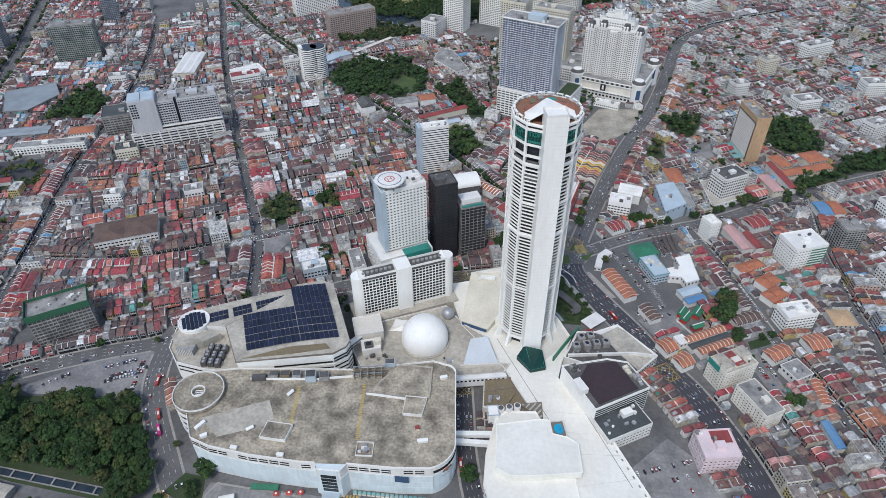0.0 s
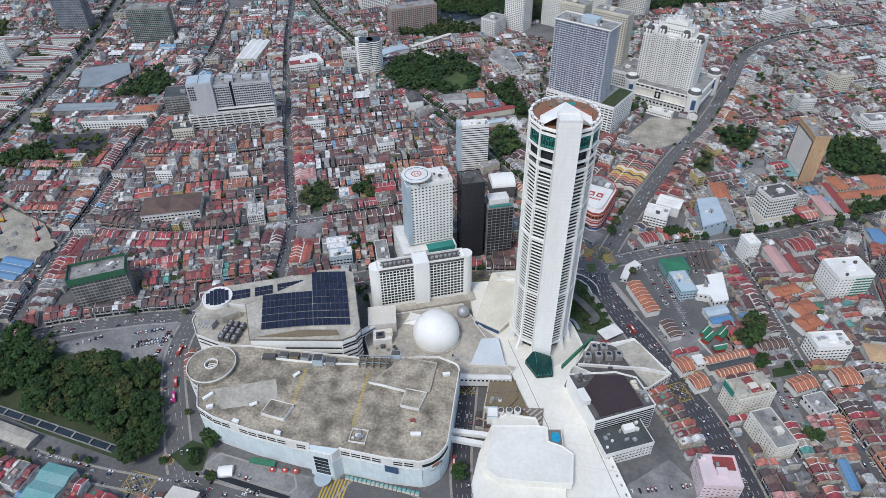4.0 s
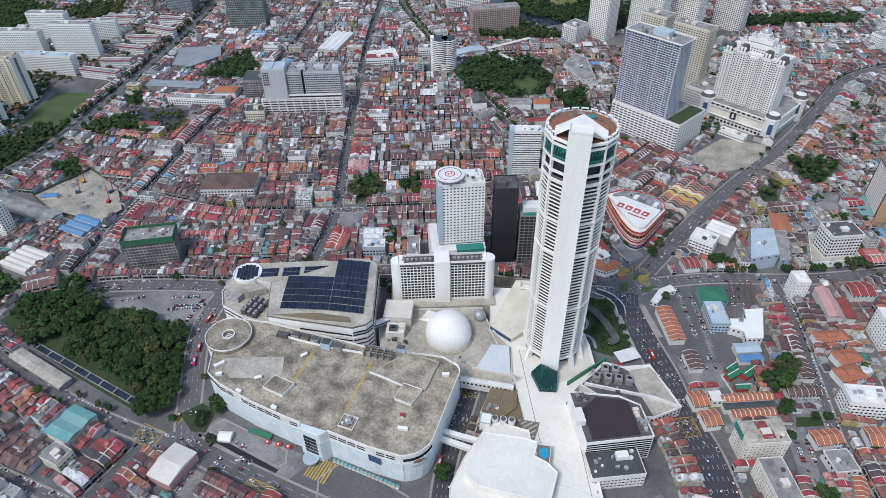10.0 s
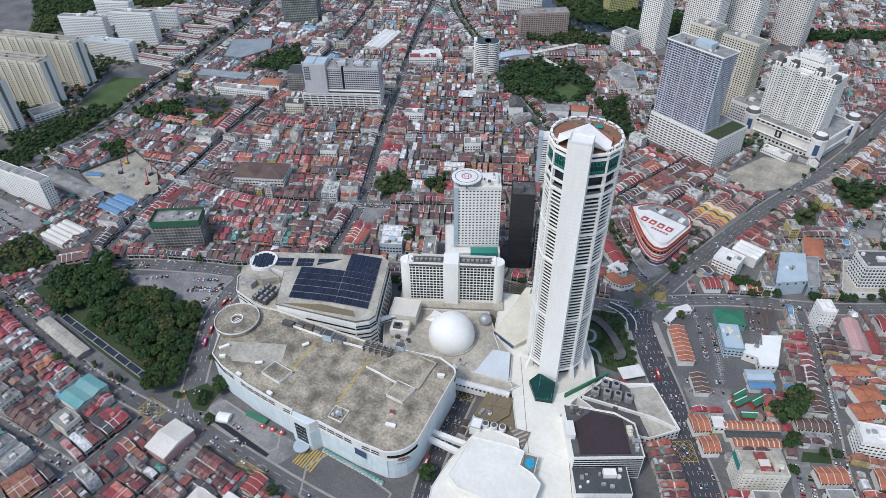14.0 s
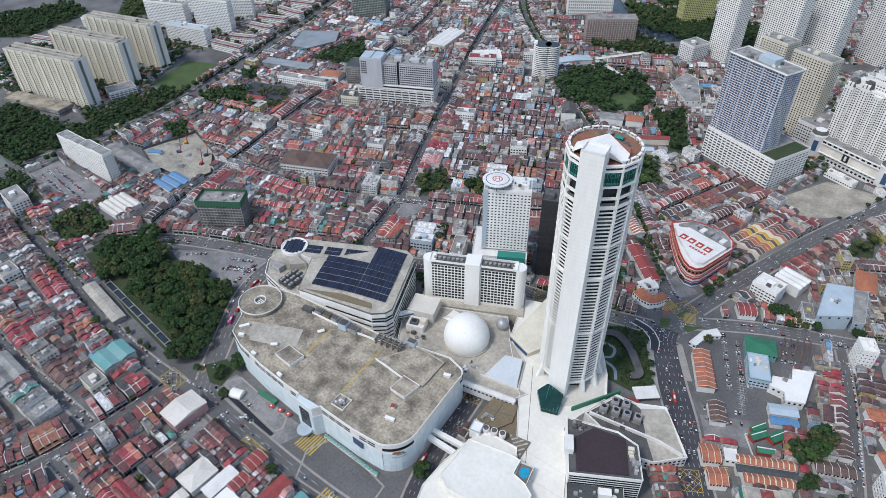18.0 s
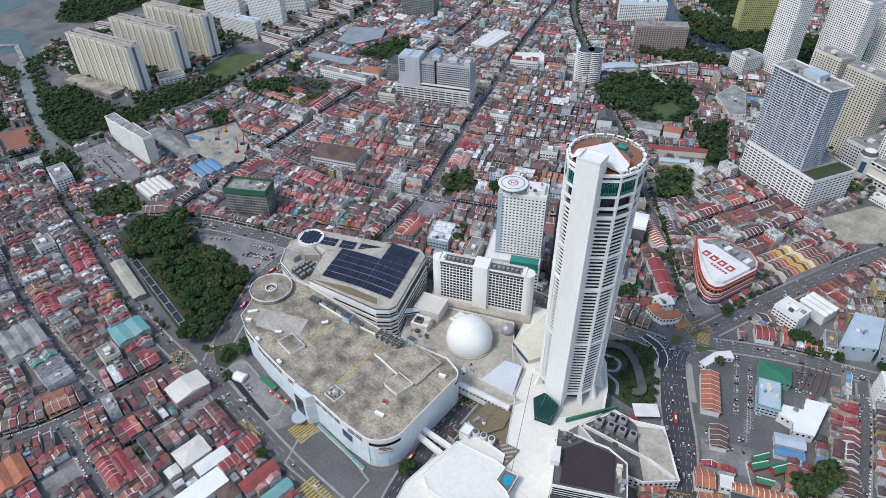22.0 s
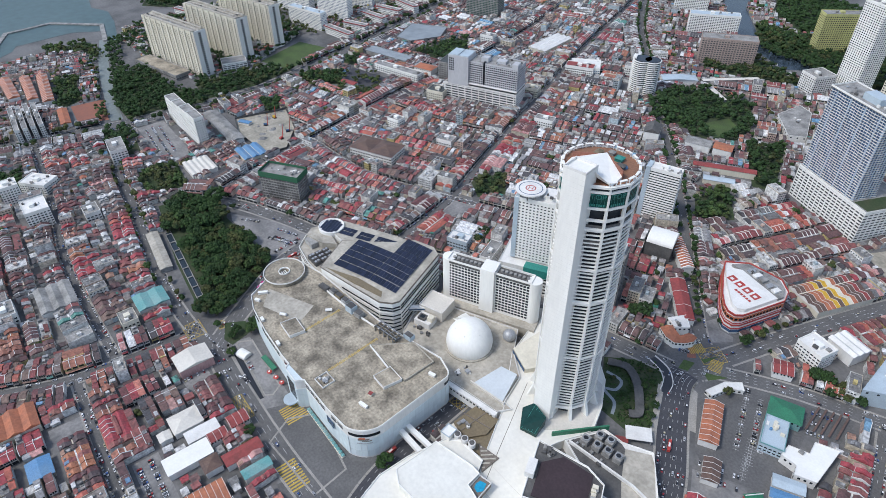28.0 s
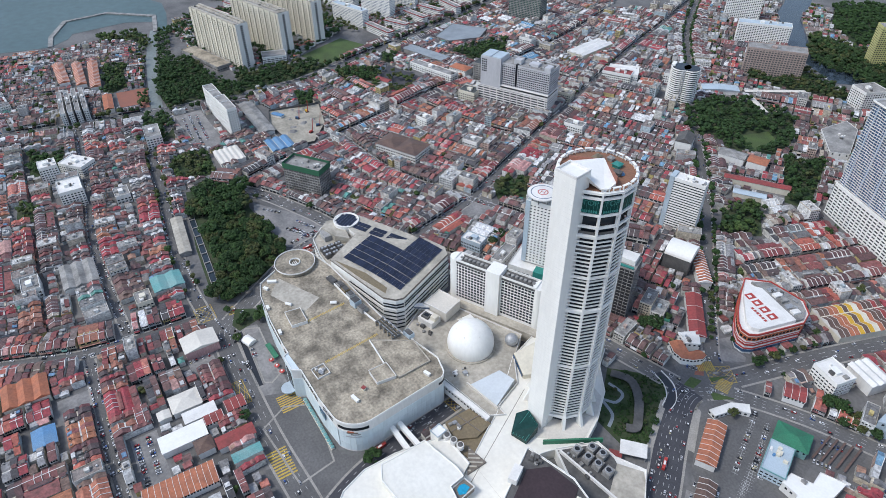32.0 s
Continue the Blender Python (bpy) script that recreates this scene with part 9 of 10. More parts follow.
frnd = random.Random(21)
for line, width, lanes, kerb, level in sorted(ROADS, key=lambda r: r[0][0][1]):
    frontage(line, width, frnd)
fill([(-310, -250), (-310, 20), (-282, 215), (-40, 215), (60, 225), (230, 260), (230, -250)], 90, -270, 108, seed=11)
fill([(-1180, -260), (-1180, 40), (-820, 70), (-800, 300), (-660, 260), (-520, 236), (-276, 218), (-300, 20), (-320, -260)], -2, -287, 147, seed=12)
fill([(110, 50), (110, 260), (215, 270), (100, 430), (190, 560), (240, 640), (380, 690), (700, 760), (800, 400), (600, 50)], 110, 312, 348, seed=13)
fill([(90, 600), (158, 640), (359, 742), (503, 812), (900, 980), (1000, 700), (640, 660), (380, 640), (240, 590), (150, 560)], 28, 150, 635, seed=14)
fill([(-530, 400), (-330, 412), (-48, 540), (50, 580), (20, 640), (-160, 850), (-320, 1010), (-560, 1270), (-660, 1420), (-760, 1260), (-640, 900), (-598, 660), (-560, 500)], 25, -297, 569, seed=15)
fill([(-790, 440), (-540, 425), (-570, 560), (-600, 660), (-620, 750), (-640, 900), (-760, 1260), (-900, 1500), (-1180, 1500), (-980, 1110), (-830, 757)], 13, -570, 560, seed=16)
fill([(-520, 240), (-530, 430), (-790, 385), (-800, 300), (-650, 255)], 4, -540, 330, seed=17, keep=0.85)
fill([(50, 605), (90, 600), (160, 830), (80, 880), (-40, 920), (-140, 860), (-40, 740), (40, 640)], 70, 100, 650, seed=18)
fill([(120, 700), (250, 680), (370, 745), (520, 820), (900, 990), (1000, 1500), (460, 1400), (300, 1240), (220, 950)], 30, 240, 900, depth=(14, 19), run=(30, 70), seed=19, tall=0.07, keep=0.84)
fill([(-340, 1345), (-120, 1315), (100, 1420), (-280, 1560), (-620, 1720), (-560, 1620)], 30, -300, 1400, 10, 4, seed=24, keep=0.6)
fill([(440, 1400), (300, 1250), (250, 1110), (200, 1110), (100, 1420), (-300, 1500), (-300, 2100), (300, 2100), (1300, 2100), (1300, 1500), (1000, 1400)], 20, 300, 1300, 8, 3, seed=20, keep=0.85, tall=0.08)
fill([(-1190, 60), (-1170, 330), (-1040, 320), (-830, 290), (-830, 70), (-1100, 30)], 75, -1000, 200, 5, 2, depth=(12, 16), run=(25, 50), seed=21, keep=0.8, tall=0.01)
fill([(-680, 1430), (-320, 1020), (-300, 900), (-130, 860), (-40, 920), (-60, 1240), (-340, 1330), (-640, 1700), (-900, 1800)], 30, -320, 1020, 8, 3, seed=22, keep=0.8, tall=0.06)
fill([(-1180, 1500), (-900, 1500), (-680, 1440), (-900, 2100), (-1600, 2100), (-1700, 1300), (-1300, 800), (-1100, 760), (-850, 760), (-1000, 1110)], 15, -900, 1500, 10, 4, seed=23, keep=0.7, tall=0.12)
fill([(-1180, 400), (-1230, 440), (-1260, 600), (-1180, 720), (-960, 700), (-870, 560), (-880, 440), (-1000, 405)], 15, -1050, 450, 14, 6, depth=(12, 16), run=(25, 50), seed=26, keep=0.5, tall=0.08)
fill([(-40, 920), (90, 880), (140, 1000), (230, 1000), (260, 1110), (120, 1400), (-60, 1240)], -22, 20, 1000, 10, 5, depth=(14, 20), seed=27, keep=0.6, tall=0.12)
for (qx, qy), gg in STUFF.items():
    plate("shophouses", gg, HM, "weathered terraces of red, brown and grey roofed shophouses", "shophouses", "stuff")
for proto, _, _ in PROTOS:
    for o in list(proto.children_recursive) + [proto]:
        bpy.data.objects.remove(o)

# ---- trees ----
trnd = random.Random(5)


def ico(g, x, y, z, r, rnd, squash=0.85):
    """A lumpy leaf mass with broken outline."""
    t = (1 + 5 ** 0.5) / 2
    base = [Vector(p).normalized() for p in ((-1, t, 0), (1, t, 0), (-1, -t, 0), (1, -t, 0), (0, -1, t), (0, 1, t), (0, -1, -t), (0, 1, -t), (t, 0, -1), (t, 0, 1), (-t, 0, -1), (-t, 0, 1))]
    faces = [(0, 11, 5), (0, 5, 1), (0, 1, 7), (0, 7, 10), (0, 10, 11), (1, 5, 9), (5, 11, 4), (11, 10, 2), (10, 7, 6), (7, 1, 8), (3, 9, 4), (3, 4, 2), (3, 2, 6), (3, 6, 8), (3, 8, 9), (4, 9, 5), (2, 4, 11), (6, 2, 10), (8, 6, 7), (9, 8, 1)]
    pts, cache, out = list(base), {}, []

    def mid(a, b):
        k = (min(a, b), max(a, b))
        if k not in cache:
            pts.append(((pts[a] + pts[b]) / 2).normalized())
            cache[k] = len(pts) - 1
        return cache[k]

    for a, b, c in faces:
        ab, bc, ca_ = mid(a, b), mid(b, c), mid(c, a)
        out += [(a, ab, ca_), (ab, b, bc), (ca_, bc, c), (ab, bc, ca_)]
    g.add([(x + p.x * r * k, y + p.y * r * k, z + p.z * r * squash * k) for p in pts for k in (rnd.uniform(0.75, 1.18),)], out)


def leaf(g, p, nrm, size, rnd):
    t = nrm.cross(Vector((rnd.uniform(-1, 1), rnd.uniform(-1, 1), rnd.uniform(-1, 1)))).normalized()
    b = nrm.cross(t)
    c = [p + t * size * rnd.uniform(0.7, 1.2) * math.cos(a) + b * size * rnd.uniform(0.7, 1.2) * math.sin(a) + nrm * rnd.uniform(-0.2, 0.25) * size for a in (0.3, 1.5, 2.6, 4.0, 5.2)]
    g.add([tuple(v) for v in c], [(0, 1, 2, 3, 4)])


def tree_proto(k):
    rnd = random.Random(100 + k)
    R = 5.0 + 0.5 * k
    ob = thing("tree", 0, 0, -400 - 30 * k, 0, "broad leafy street tree with a dense dark green crown", "tree", "trees of the town")
    g = Geo()
    g.cyl(0, 0, 0, R * 0.9, 0.42, 8, 0, 0.25)
    for i in range(5):
        a = i * 1.256 + rnd.random()
        x, y = math.cos(a), math.sin(a)
        g.add([(0.2 * -y, 0.2 * x, R * 0.5), (0.2 * y, -0.2 * x, R * 0.5), (x * R * 0.5, y * R * 0.5, R * 1.05), (0, 0, R * 0.62)], [(0, 1, 2), (1, 3, 2), (3, 0, 2)])
    part("trunk", g, M_TRUNK, ob)
    g = Geo()
    lumps = []
    for i in range(24):
        a, q = rnd.uniform(0, math.tau), R * 0.8 * math.sqrt(rnd.random())
        lumps.append((q * math.cos(a), q * math.sin(a), R * rnd.uniform(1.15, 1.4) - q * q / R * 0.5, R * rnd.uniform(0.17, 0.33)))
    for x, y, z, r in lumps:
        ico(g, x, y, z, r * 0.95, rnd, 0.75)
        for _ in range(9):
            n = Vector((rnd.gauss(0, 1), rnd.gauss(0, 1), rnd.gauss(0.7, 0.8))).normalized()
            leaf(g, Vector((x, y, z)) + n * r * rnd.uniform(0.95, 1.25), (n + Vector((rnd.uniform(-0.7, 0.7), rnd.uniform(-0.7, 0.7), 0.3))).normalized(), r * rnd.uniform(0.25, 0.5), rnd)
    part("crown", g, M_LEAF, ob)
    return ob


TREES = [tree_proto(k) for k in range(6)]
tree_count = 0


def tree(x, y, size=1.0, z=0.0):
    global tree_count
    tree_count += 1
    ob = copy_thing(trnd.choice(TREES), pose(x, y, z, 0, 0, trnd.uniform(0, 360)))
    k = size * trnd.uniform(0.8, 1.2)
    ob.scale = (k, k, k * trnd.uniform(0.85, 1.15))
    return ob


def grove(poly, step, size, avoid=True):
    xs, ys = [p[0] for p in poly], [p[1] for p in poly]
    y = min(ys)
    while y < max(ys):
        x = min(xs)
        while x < max(xs):
            px, py = x + trnd.uniform(-0.4, 0.4) * step, y + trnd.uniform(-0.4, 0.4) * step
            if inside(poly, np.array([px]), np.array([py]))[0] and code_at(px, py) not in (2, 5):
                tree(px, py, size)
            x += step
        y += step


def wood(poly, step, size, label="dense dark green woodland crowns"):
    """Trees nobody could count, in one piece."""
    g, rnd = Geo(), random.Random(int(abs(poly[0][0])))
    xs, ys = [p[0] for p in poly], [p[1] for p in poly]
    y = min(ys)
    while y < max(ys):
        x = min(xs)
        while x < max(xs):
            px, py = x + rnd.uniform(-0.5, 0.5) * step, y + rnd.uniform(-0.5, 0.5) * step
            if inside(poly, np.array([px]), np.array([py]))[0] and code_at(px, py) not in (2, 3, 5):
                r = size * rnd.uniform(0.6, 1.25)
                for _ in range(5):
                    qx, qy, qz, qr = px + rnd.uniform(-0.8, 0.8) * r, py + rnd.uniform(-0.8, 0.8) * r, r * rnd.uniform(1.0, 1.75), r * rnd.uniform(0.3, 0.6)
                    ico(g, qx, qy, qz, qr, rnd, 0.7)
                    for _ in range(6):
                        n = Vector((rnd.gauss(0, 1), rnd.gauss(0, 1), rnd.gauss(0.6, 0.8))).normalized()
                        leaf(g, Vector((qx, qy, qz)) + n * qr * 1.1, n, qr * rnd.uniform(0.18, 0.36), rnd)
            x += step
        y += step
    plate("woodland", g, M_LEAF, label, "trees", "stuff")


grove([(-428, 262), (-440, 302), (-404, 318), (-377, 326), (-318, 326), (-293, 306), (-281, 276), (-274, 240), (-296, 240), (-330, 252), (-364, 256)], 10.5, 1.35)
grove([(-506, 268), (-504, 312), (-476, 332), (-450, 330), (-432, 311), (-436, 274), (-458, 252)], 11.5, 1.7)
for x, y, s in ((-288, 236, 1.9), (-298, 244, 1.7), (-280, 246, 1.5)):
    tree(x, y, s)
wood([(-1180, 400), (-1230, 440), (-1260, 600), (-1180, 720), (-960, 700), (-870, 560), (-880, 440), (-1000, 405)], 12, 5.5, "scattered trees round the slab flats")
wood([(-800, 590), (-700, 720), (-640, 690), (-620, 640), (-720, 560)], 15, 5.0, "scattered trees beside the highway")
wood([(-960, 700), (-1240, 640), (-1300, 820), (-1180, 900), (-1000, 1000), (-900, 800)], 15, 5.0, "scattered trees between the estate flats")
wood([(240, 700), (420, 830), (700, 960), (1000, 1100), (900, 1500), (500, 1420), (320, 1240), (240, 960)], 34, 5.0, "scattered trees between far houses")
wood([(-50, 900), (60, 870), (140, 1000), (230, 1000), (200, 1100), (60, 1200), (-60, 1240)], 19, 5.0, "scattered trees between the towers")
for f in FORESTS + GROVES:
    wood(f, 9.5, 5.6)


def avenue(line, width, p, size, label):
    """Street trees too many to count along a far road."""
    g, rnd = Geo(), random.Random(len(line))
    for x, y, a in along(line, 9):
        for sgn in (-1, 1):
            px, py = x - math.sin(radians(a)) * sgn * (width / 2 + 1.4), y + math.cos(radians(a)) * sgn * (width / 2 + 1.4)
            if rnd.random() < p and code_at(px, py) not in (3, 5) and (py > 655 or px < -310) and not (px > 60 and py < 690):
                r = size * rnd.uniform(0.7, 1.25)
                g.cyl(px, py, 0, r * 1.3, 0.25, 6, 1)
                for _ in range(3):
                    qx, qy, qz, qr = px + rnd.uniform(-0.5, 0.5) * r, py + rnd.uniform(-0.5, 0.5) * r, r * rnd.uniform(1.3, 1.9), r * rnd.uniform(0.5, 0.8)
                    ico(g, qx, qy, qz, qr, rnd)
                    for _ in range(8):
                        n = Vector((rnd.gauss(0, 1), rnd.gauss(0, 1), rnd.gauss(0.6, 0.8))).normalized()
                        leaf(g, Vector((qx, qy, qz)) + n * qr * 1.1, n, qr * rnd.uniform(0.18, 0.36), rnd)
    plate("street_trees", g, [M_LEAF, M_TRUNK], label, "trees", "stuff")


avenue(ROADS[15][0], ROADS[15][1], 0.75, 4.2, "leafy trees lining the long straight road")
avenue(ROADS[3][0], ROADS[3][1], 0.5, 4.6, "leafy trees lining the highway")
avenue(ROADS[5][0], ROADS[5][1], 0.3, 3.8, "scattered trees lining the cross road")
avenue(ROADS[11][0], ROADS[11][1], 0.4, 4.0, "trees lining the road to the harbour")
wood([(x, y + 7) for x, y in CREEK[::2]] + [(x, y + 34) for x, y in CREEK[::-2]], 9, 5)
wood([(x, y - 7) for x, y in CREEK[::2]] + [(x, y - 26) for x, y in CREEK[::-2]], 11, 4.5)
for x, y, s in ((-205, 540, 1.5), (-198, 552, 1.3), (-212, 556, 1.3), (-190, 548, 1.2), (-175, 470, 1.2), (-170, 478, 1.0), (-162, 462, 1.1), (-240, 650, 1.8), (-228, 655, 1.7), (-236, 662, 1.6), (-222, 645, 1.4), (218, 490, 1.7), (226, 498, 1.3), (150, 652, 1.3), (160, 656, 1.3), (171, 660, 1.2), (168, 645, 1.1), (178, 650, 1.2), (190, 655, 1.0), (226, 672, 1.0), (240, 680, 1.1), (252, 685, 1.1), (262, 690, 1.0), (278, 702, 1.0), (291, 709, 1.0), (300, 714, 1.0), (228, 517, 2.0), (230, 505, 1.7), (220, 510, 1.5), (228, 462, 1.3), (232, 470, 1.2), (110, 573, 0.9), (88, 728, 1.0), (92, 722, 0.9), (84, 650, 0.8), (88, 662, 0.8), (-10, 590, 1.4), (-4, 596, 1.2), (255, 470, 0.7), (265, 474, 0.7), (236, 440, 1.0), (262, 390, 1.3), (300, 450, 1.0), (-20, 285, 1.2), (-215, 120, 1.0), (-232, 262, 1.1), (-240, 250, 1.0), (-262, 238, 1.0), (-234, 268, 1.3)):
    tree(x, y, s)
for k, p_ in ((4, 0.15), (0, 0.1), (10, 0.08), (1, 0.06)):
    line, width, lanes, kerb, level = ROADS[k if k < len(ROADS) else 0]
    for (x, y, a) in along(line, 11):
        for sgn in (-1, 1):
            px, py = x - math.sin(radians(a)) * sgn * (width / 2 + 1.6), y + math.cos(radians(a)) * sgn * (width / 2 + 1.6)
            if trnd.random() < p_ and code_at(px, py) in (0, 2, 4) and not (30 < px < 130 and 540 < py < 650) and tree_count < 240 and -1000 < px and py < 1350:
                tree(px, py, 0.72)
for k in range(9):
    for o_ in (-1, 1):
        tree(46 - 7.2 * k + 8.2 * o_, 640 + 8.6 * k + 7.0 * o_, 0.62)
for x, y in ((88, 672), (92, 684), (96, 696), (99, 708), (84, 640)):
    tree(x, y, 0.7)
for x, y in ((30, 500), (40, 478), (52, 498), (64, 488), (26, 528), (40, 536), (50, 540), (60, 530), (70, 520), (78, 510), (84, 498), (88, 490), (74, 502), (58, 520), (34, 506)):
    tree(x, y, 0.5)
for x, y in [q for q in free_spots if -700 < q[0] < 400 and q[1] < 900][::3][:60]:
    tree(x, y, trnd.uniform(0.5, 0.9))
g, lrnd = Geo(), random.Random(3)
for x, y in free_spots:
    if lrnd.random() < 0.9:
        for _ in range(3):
            ico(g, x + lrnd.uniform(-2, 2), y + lrnd.uniform(-2, 2), lrnd.uniform(4, 6.5), lrnd.uniform(2, 3.4), lrnd)
plate("back_yard_trees", g, M_LEAF, "scattered green crowns in back yards", "trees", "stuff")
for ob in TREES:
    for o in list(ob.children_recursive) + [ob]:
        bpy.data.objects.remove(o)

# ---- forecourt of the mall and the building site ----
for poly, lab in (([(-113, 243), (-104, 262), (-66, 262), (-38, 258), (-33, 226), (-100, 219)], "pale kerb round the forecourt lot"), ([(-228, 246), (-222, 258), (-152, 254), (-146, 244), (-150, 238), (-226, 243)], "pale kerb round the rubble yard")):
    g = Geo()
    g.wall(poly, 0.0, 0.22, 1.6)
    plate("kerb", g, M_PAVE, lab, "kerb")
pg = Geo()
pg.box(-1.5, -1.6, 0, 1.5, 1.6, 0.9)
pg.gable(-1.4, -1.5, 1.4, 1.5, 2.4, 0.6, 1, 0.2)
pg.box(-1.3, 1.2, 0.9, -1.1, 1.4, 2.3, 1)
pg.box(1.1, 1.2, 0.9, 1.3, 1.4, 2.3, 1)
planter_me = mesh_of("stall", pg, [M_CREAM, M_PALETEAL])
for i in range(17):
    st_ = thing("garden_stall", -109 + 3.7 * i, 262.0, 0, 0, "small teal-roofed planter stall along the mall", "stall", "stalls along the mall's foot")
    part("canopy", planter_me, None, st_)
clut = random.Random(31)
for k in range(16):
    x, y = clut.uniform(-680, -570), clut.uniform(442, 500)
    hp = thing("earth_heap", x, y, 0.04, clut.uniform(0, 180), "pale heap of sand and rubble on the site", "heap", "heaps on the building site")
    g = Geo()
    r, n = clut.uniform(3, 8), 9
    g.add([(r * math.cos(i * math.tau / n) * clut.uniform(0.7, 1.2), 0.7 * r * math.sin(i * math.tau / n) * clut.uniform(0.7, 1.2), 0) for i in range(n)] + [(0.45 * r * math.cos(i * math.tau / n), 0.3 * r * math.sin(i * math.tau / n), r * clut.uniform(0.22, 0.4)) for i in range(n)], [(i, (i + 1) % n, n + (i + 1) % n, n + i) for i in range(n)] + [tuple(range(n, 2 * n))])
    part("heap", g, clut.choice((M_SAND, M_CONC, M_LOT)), hp)
for x, y, a, m in ((-640, 470, 40, M_GLASSBLUE), (-585, 470, 110, M_RED), (-600, 488, 75, M_GLASSBLUE), (-655, 492, 10, M_GOLD)):
    ex = thing("piling_rig", x, y, 0.04, a, "tracked piling rig with a tall lattice mast", "piling rig", "rigs on the building site")
    for v in (-2, 1):
        g = Geo()
        g.box(-3, v, 0, 3, v + 1, 1.2)
        part("track", g, M_TYRE, ex)
    g = Geo()
    g.box(-3.2, -1.5, 1.2, 2.4, 1.5, 3.6)
    part("cab", g, m, ex)
    g = Geo()
    g.add([(2.2, -0.5, 1.4), (3.2, -0.5, 1.4), (3.2, 0.5, 1.4), (2.2, 0.5, 1.4), (5.6, -0.3, 22), (6.2, -0.3, 22), (6.2, 0.3, 22), (5.6, 0.3, 22)], [(0, 1, 5, 4), (1, 2, 6, 5), (2, 3, 7, 6), (3, 0, 4, 7), (4, 5, 6, 7)])
    part("mast", g, M_RED, ex)
g = Geo()
g.wall([(-690, 440), (-672, 520), (-600, 500), (-552, 462), (-556, 430), (-640, 425)], 0, 3.4, 0.4)
plate("site_hoarding", g, M_DKCONC, "dark sheet hoarding round the building site", "hoarding")

# ---- vehicles ----
crnd = random.Random(9)
car = thing("car", 0, 0, -700, 0, "small parked or driving car", "car", "cars on the streets")
g = Geo()
g.add([(-2.1, -0.85, 0.3), (2.1, -0.85, 0.3), (2.1, 0.85, 0.3), (-2.1, 0.85, 0.3), (-2.05, -0.85, 0.85), (1.3, -0.85, 0.95), (2.05, -0.8, 0.75), (2.05, 0.8, 0.75), (1.3, 0.85, 0.95), (-2.05, 0.85, 0.85)], [(0, 1, 6, 5, 4), (1, 2, 7, 6), (2, 3, 9, 8, 7), (3, 0, 4, 9), (4, 5, 8, 9), (5, 6, 7, 8)])
g.box(-1.3, -0.68, 1.42, 0.45, 0.68, 1.5)
part("body", g, M_CARS, car)
g = Geo()
g.add([(-1.9, -0.8, 0.88), (1.2, -0.8, 0.94), (1.2, 0.8, 0.94), (-1.9, 0.8, 0.88), (-1.3, -0.66, 1.42), (0.45, -0.66, 1.42), (0.45, 0.66, 1.42), (-1.3, 0.66, 1.42)], [(0, 1, 5, 4), (1, 2, 6, 5), (2, 3, 7, 6), (3, 0, 4, 7)])
part("glasshouse", g, M_GLASS, car)
g = Geo()
n = 8
g.add([(0.32 * math.cos(i * math.tau / n), s * 0.1, 0.32 * math.sin(i * math.tau / n)) for s in (-1, 1) for i in range(n)], [(i, (i + 1) % n, n + (i + 1) % n, n + i) for i in range(n)] + [tuple(range(n)), tuple(range(n, 2 * n))[::-1]])
wheel_me = mesh_of("wheel", g, M_TYRE)
for x in (-1.3, 1.3):
    for y in (-0.78, 0.78):
        piece("wheel", wheel_me, car, x, y, 0.32)
cars_made = 0
far_cars = Geo()


def put_car(x, y, a, near=True):
    global cars_made
    if near and cars_made < 190:
        cars_made += 1
        copy_thing(car, pose(x, y, 0.1, 0, 0, a))
    else:
        far_cars.at(x, y, 0.1, a)
        far_cars.box(-2.1, -0.85, 0.25, 2.1, 0.85, 0.9)
        far_cars.add([(-1.8, -0.8, 0.9), (1.1, -0.8, 0.9), (1.1, 0.8, 0.9), (-1.8, 0.8, 0.9), (-1.3, -0.65, 1.45), (0.45, -0.65, 1.45), (0.45, 0.65, 1.45), (-1.3, 0.65, 1.45)], [(0, 1, 5, 4), (1, 2, 6, 5), (2, 3, 7, 6), (3, 0, 4, 7)], 1)
        far_cars.box(-1.3, -0.65, 1.45, 0.45, 0.65, 1.5)


for line, width, lanes, kerb, level in ROADS:
    for x, y, a in along(line, 7.5):
        for j in range(lanes):
            off_ = -width / 2 + width * (j + 0.5) / lanes
            busy = 0.24 if (30 < x < 230 and y < 560 and width > 20) else 0.16
            if crnd.random() < busy:
                put_car(x - math.sin(radians(a)) * off_, y + math.cos(radians(a)) * off_, a + (180 if off_ > 0 else 0), -330 < x < 260 and y < 620)
        if lanes == 2 and crnd.random() < 0.7:
            for sgn in (-1, 1):
                put_car(x - math.sin(radians(a)) * sgn * (width / 2 - 0.2), y + math.cos(radians(a)) * sgn * (width / 2 - 0.2), a, -330 < x < 260 and y < 330)


def bays(x, y, ang, nu, nv, du, dv, p):
    c, s = math.cos(radians(ang)), math.sin(radians(ang))
    for i in range(nu):
        for j in range(nv):
            if crnd.random() < p:
                u, v = i * du, j * dv
                put_car(x + c * u - s * v, y + s * u + c * v, ang + 90 + crnd.choice((0, 180)))


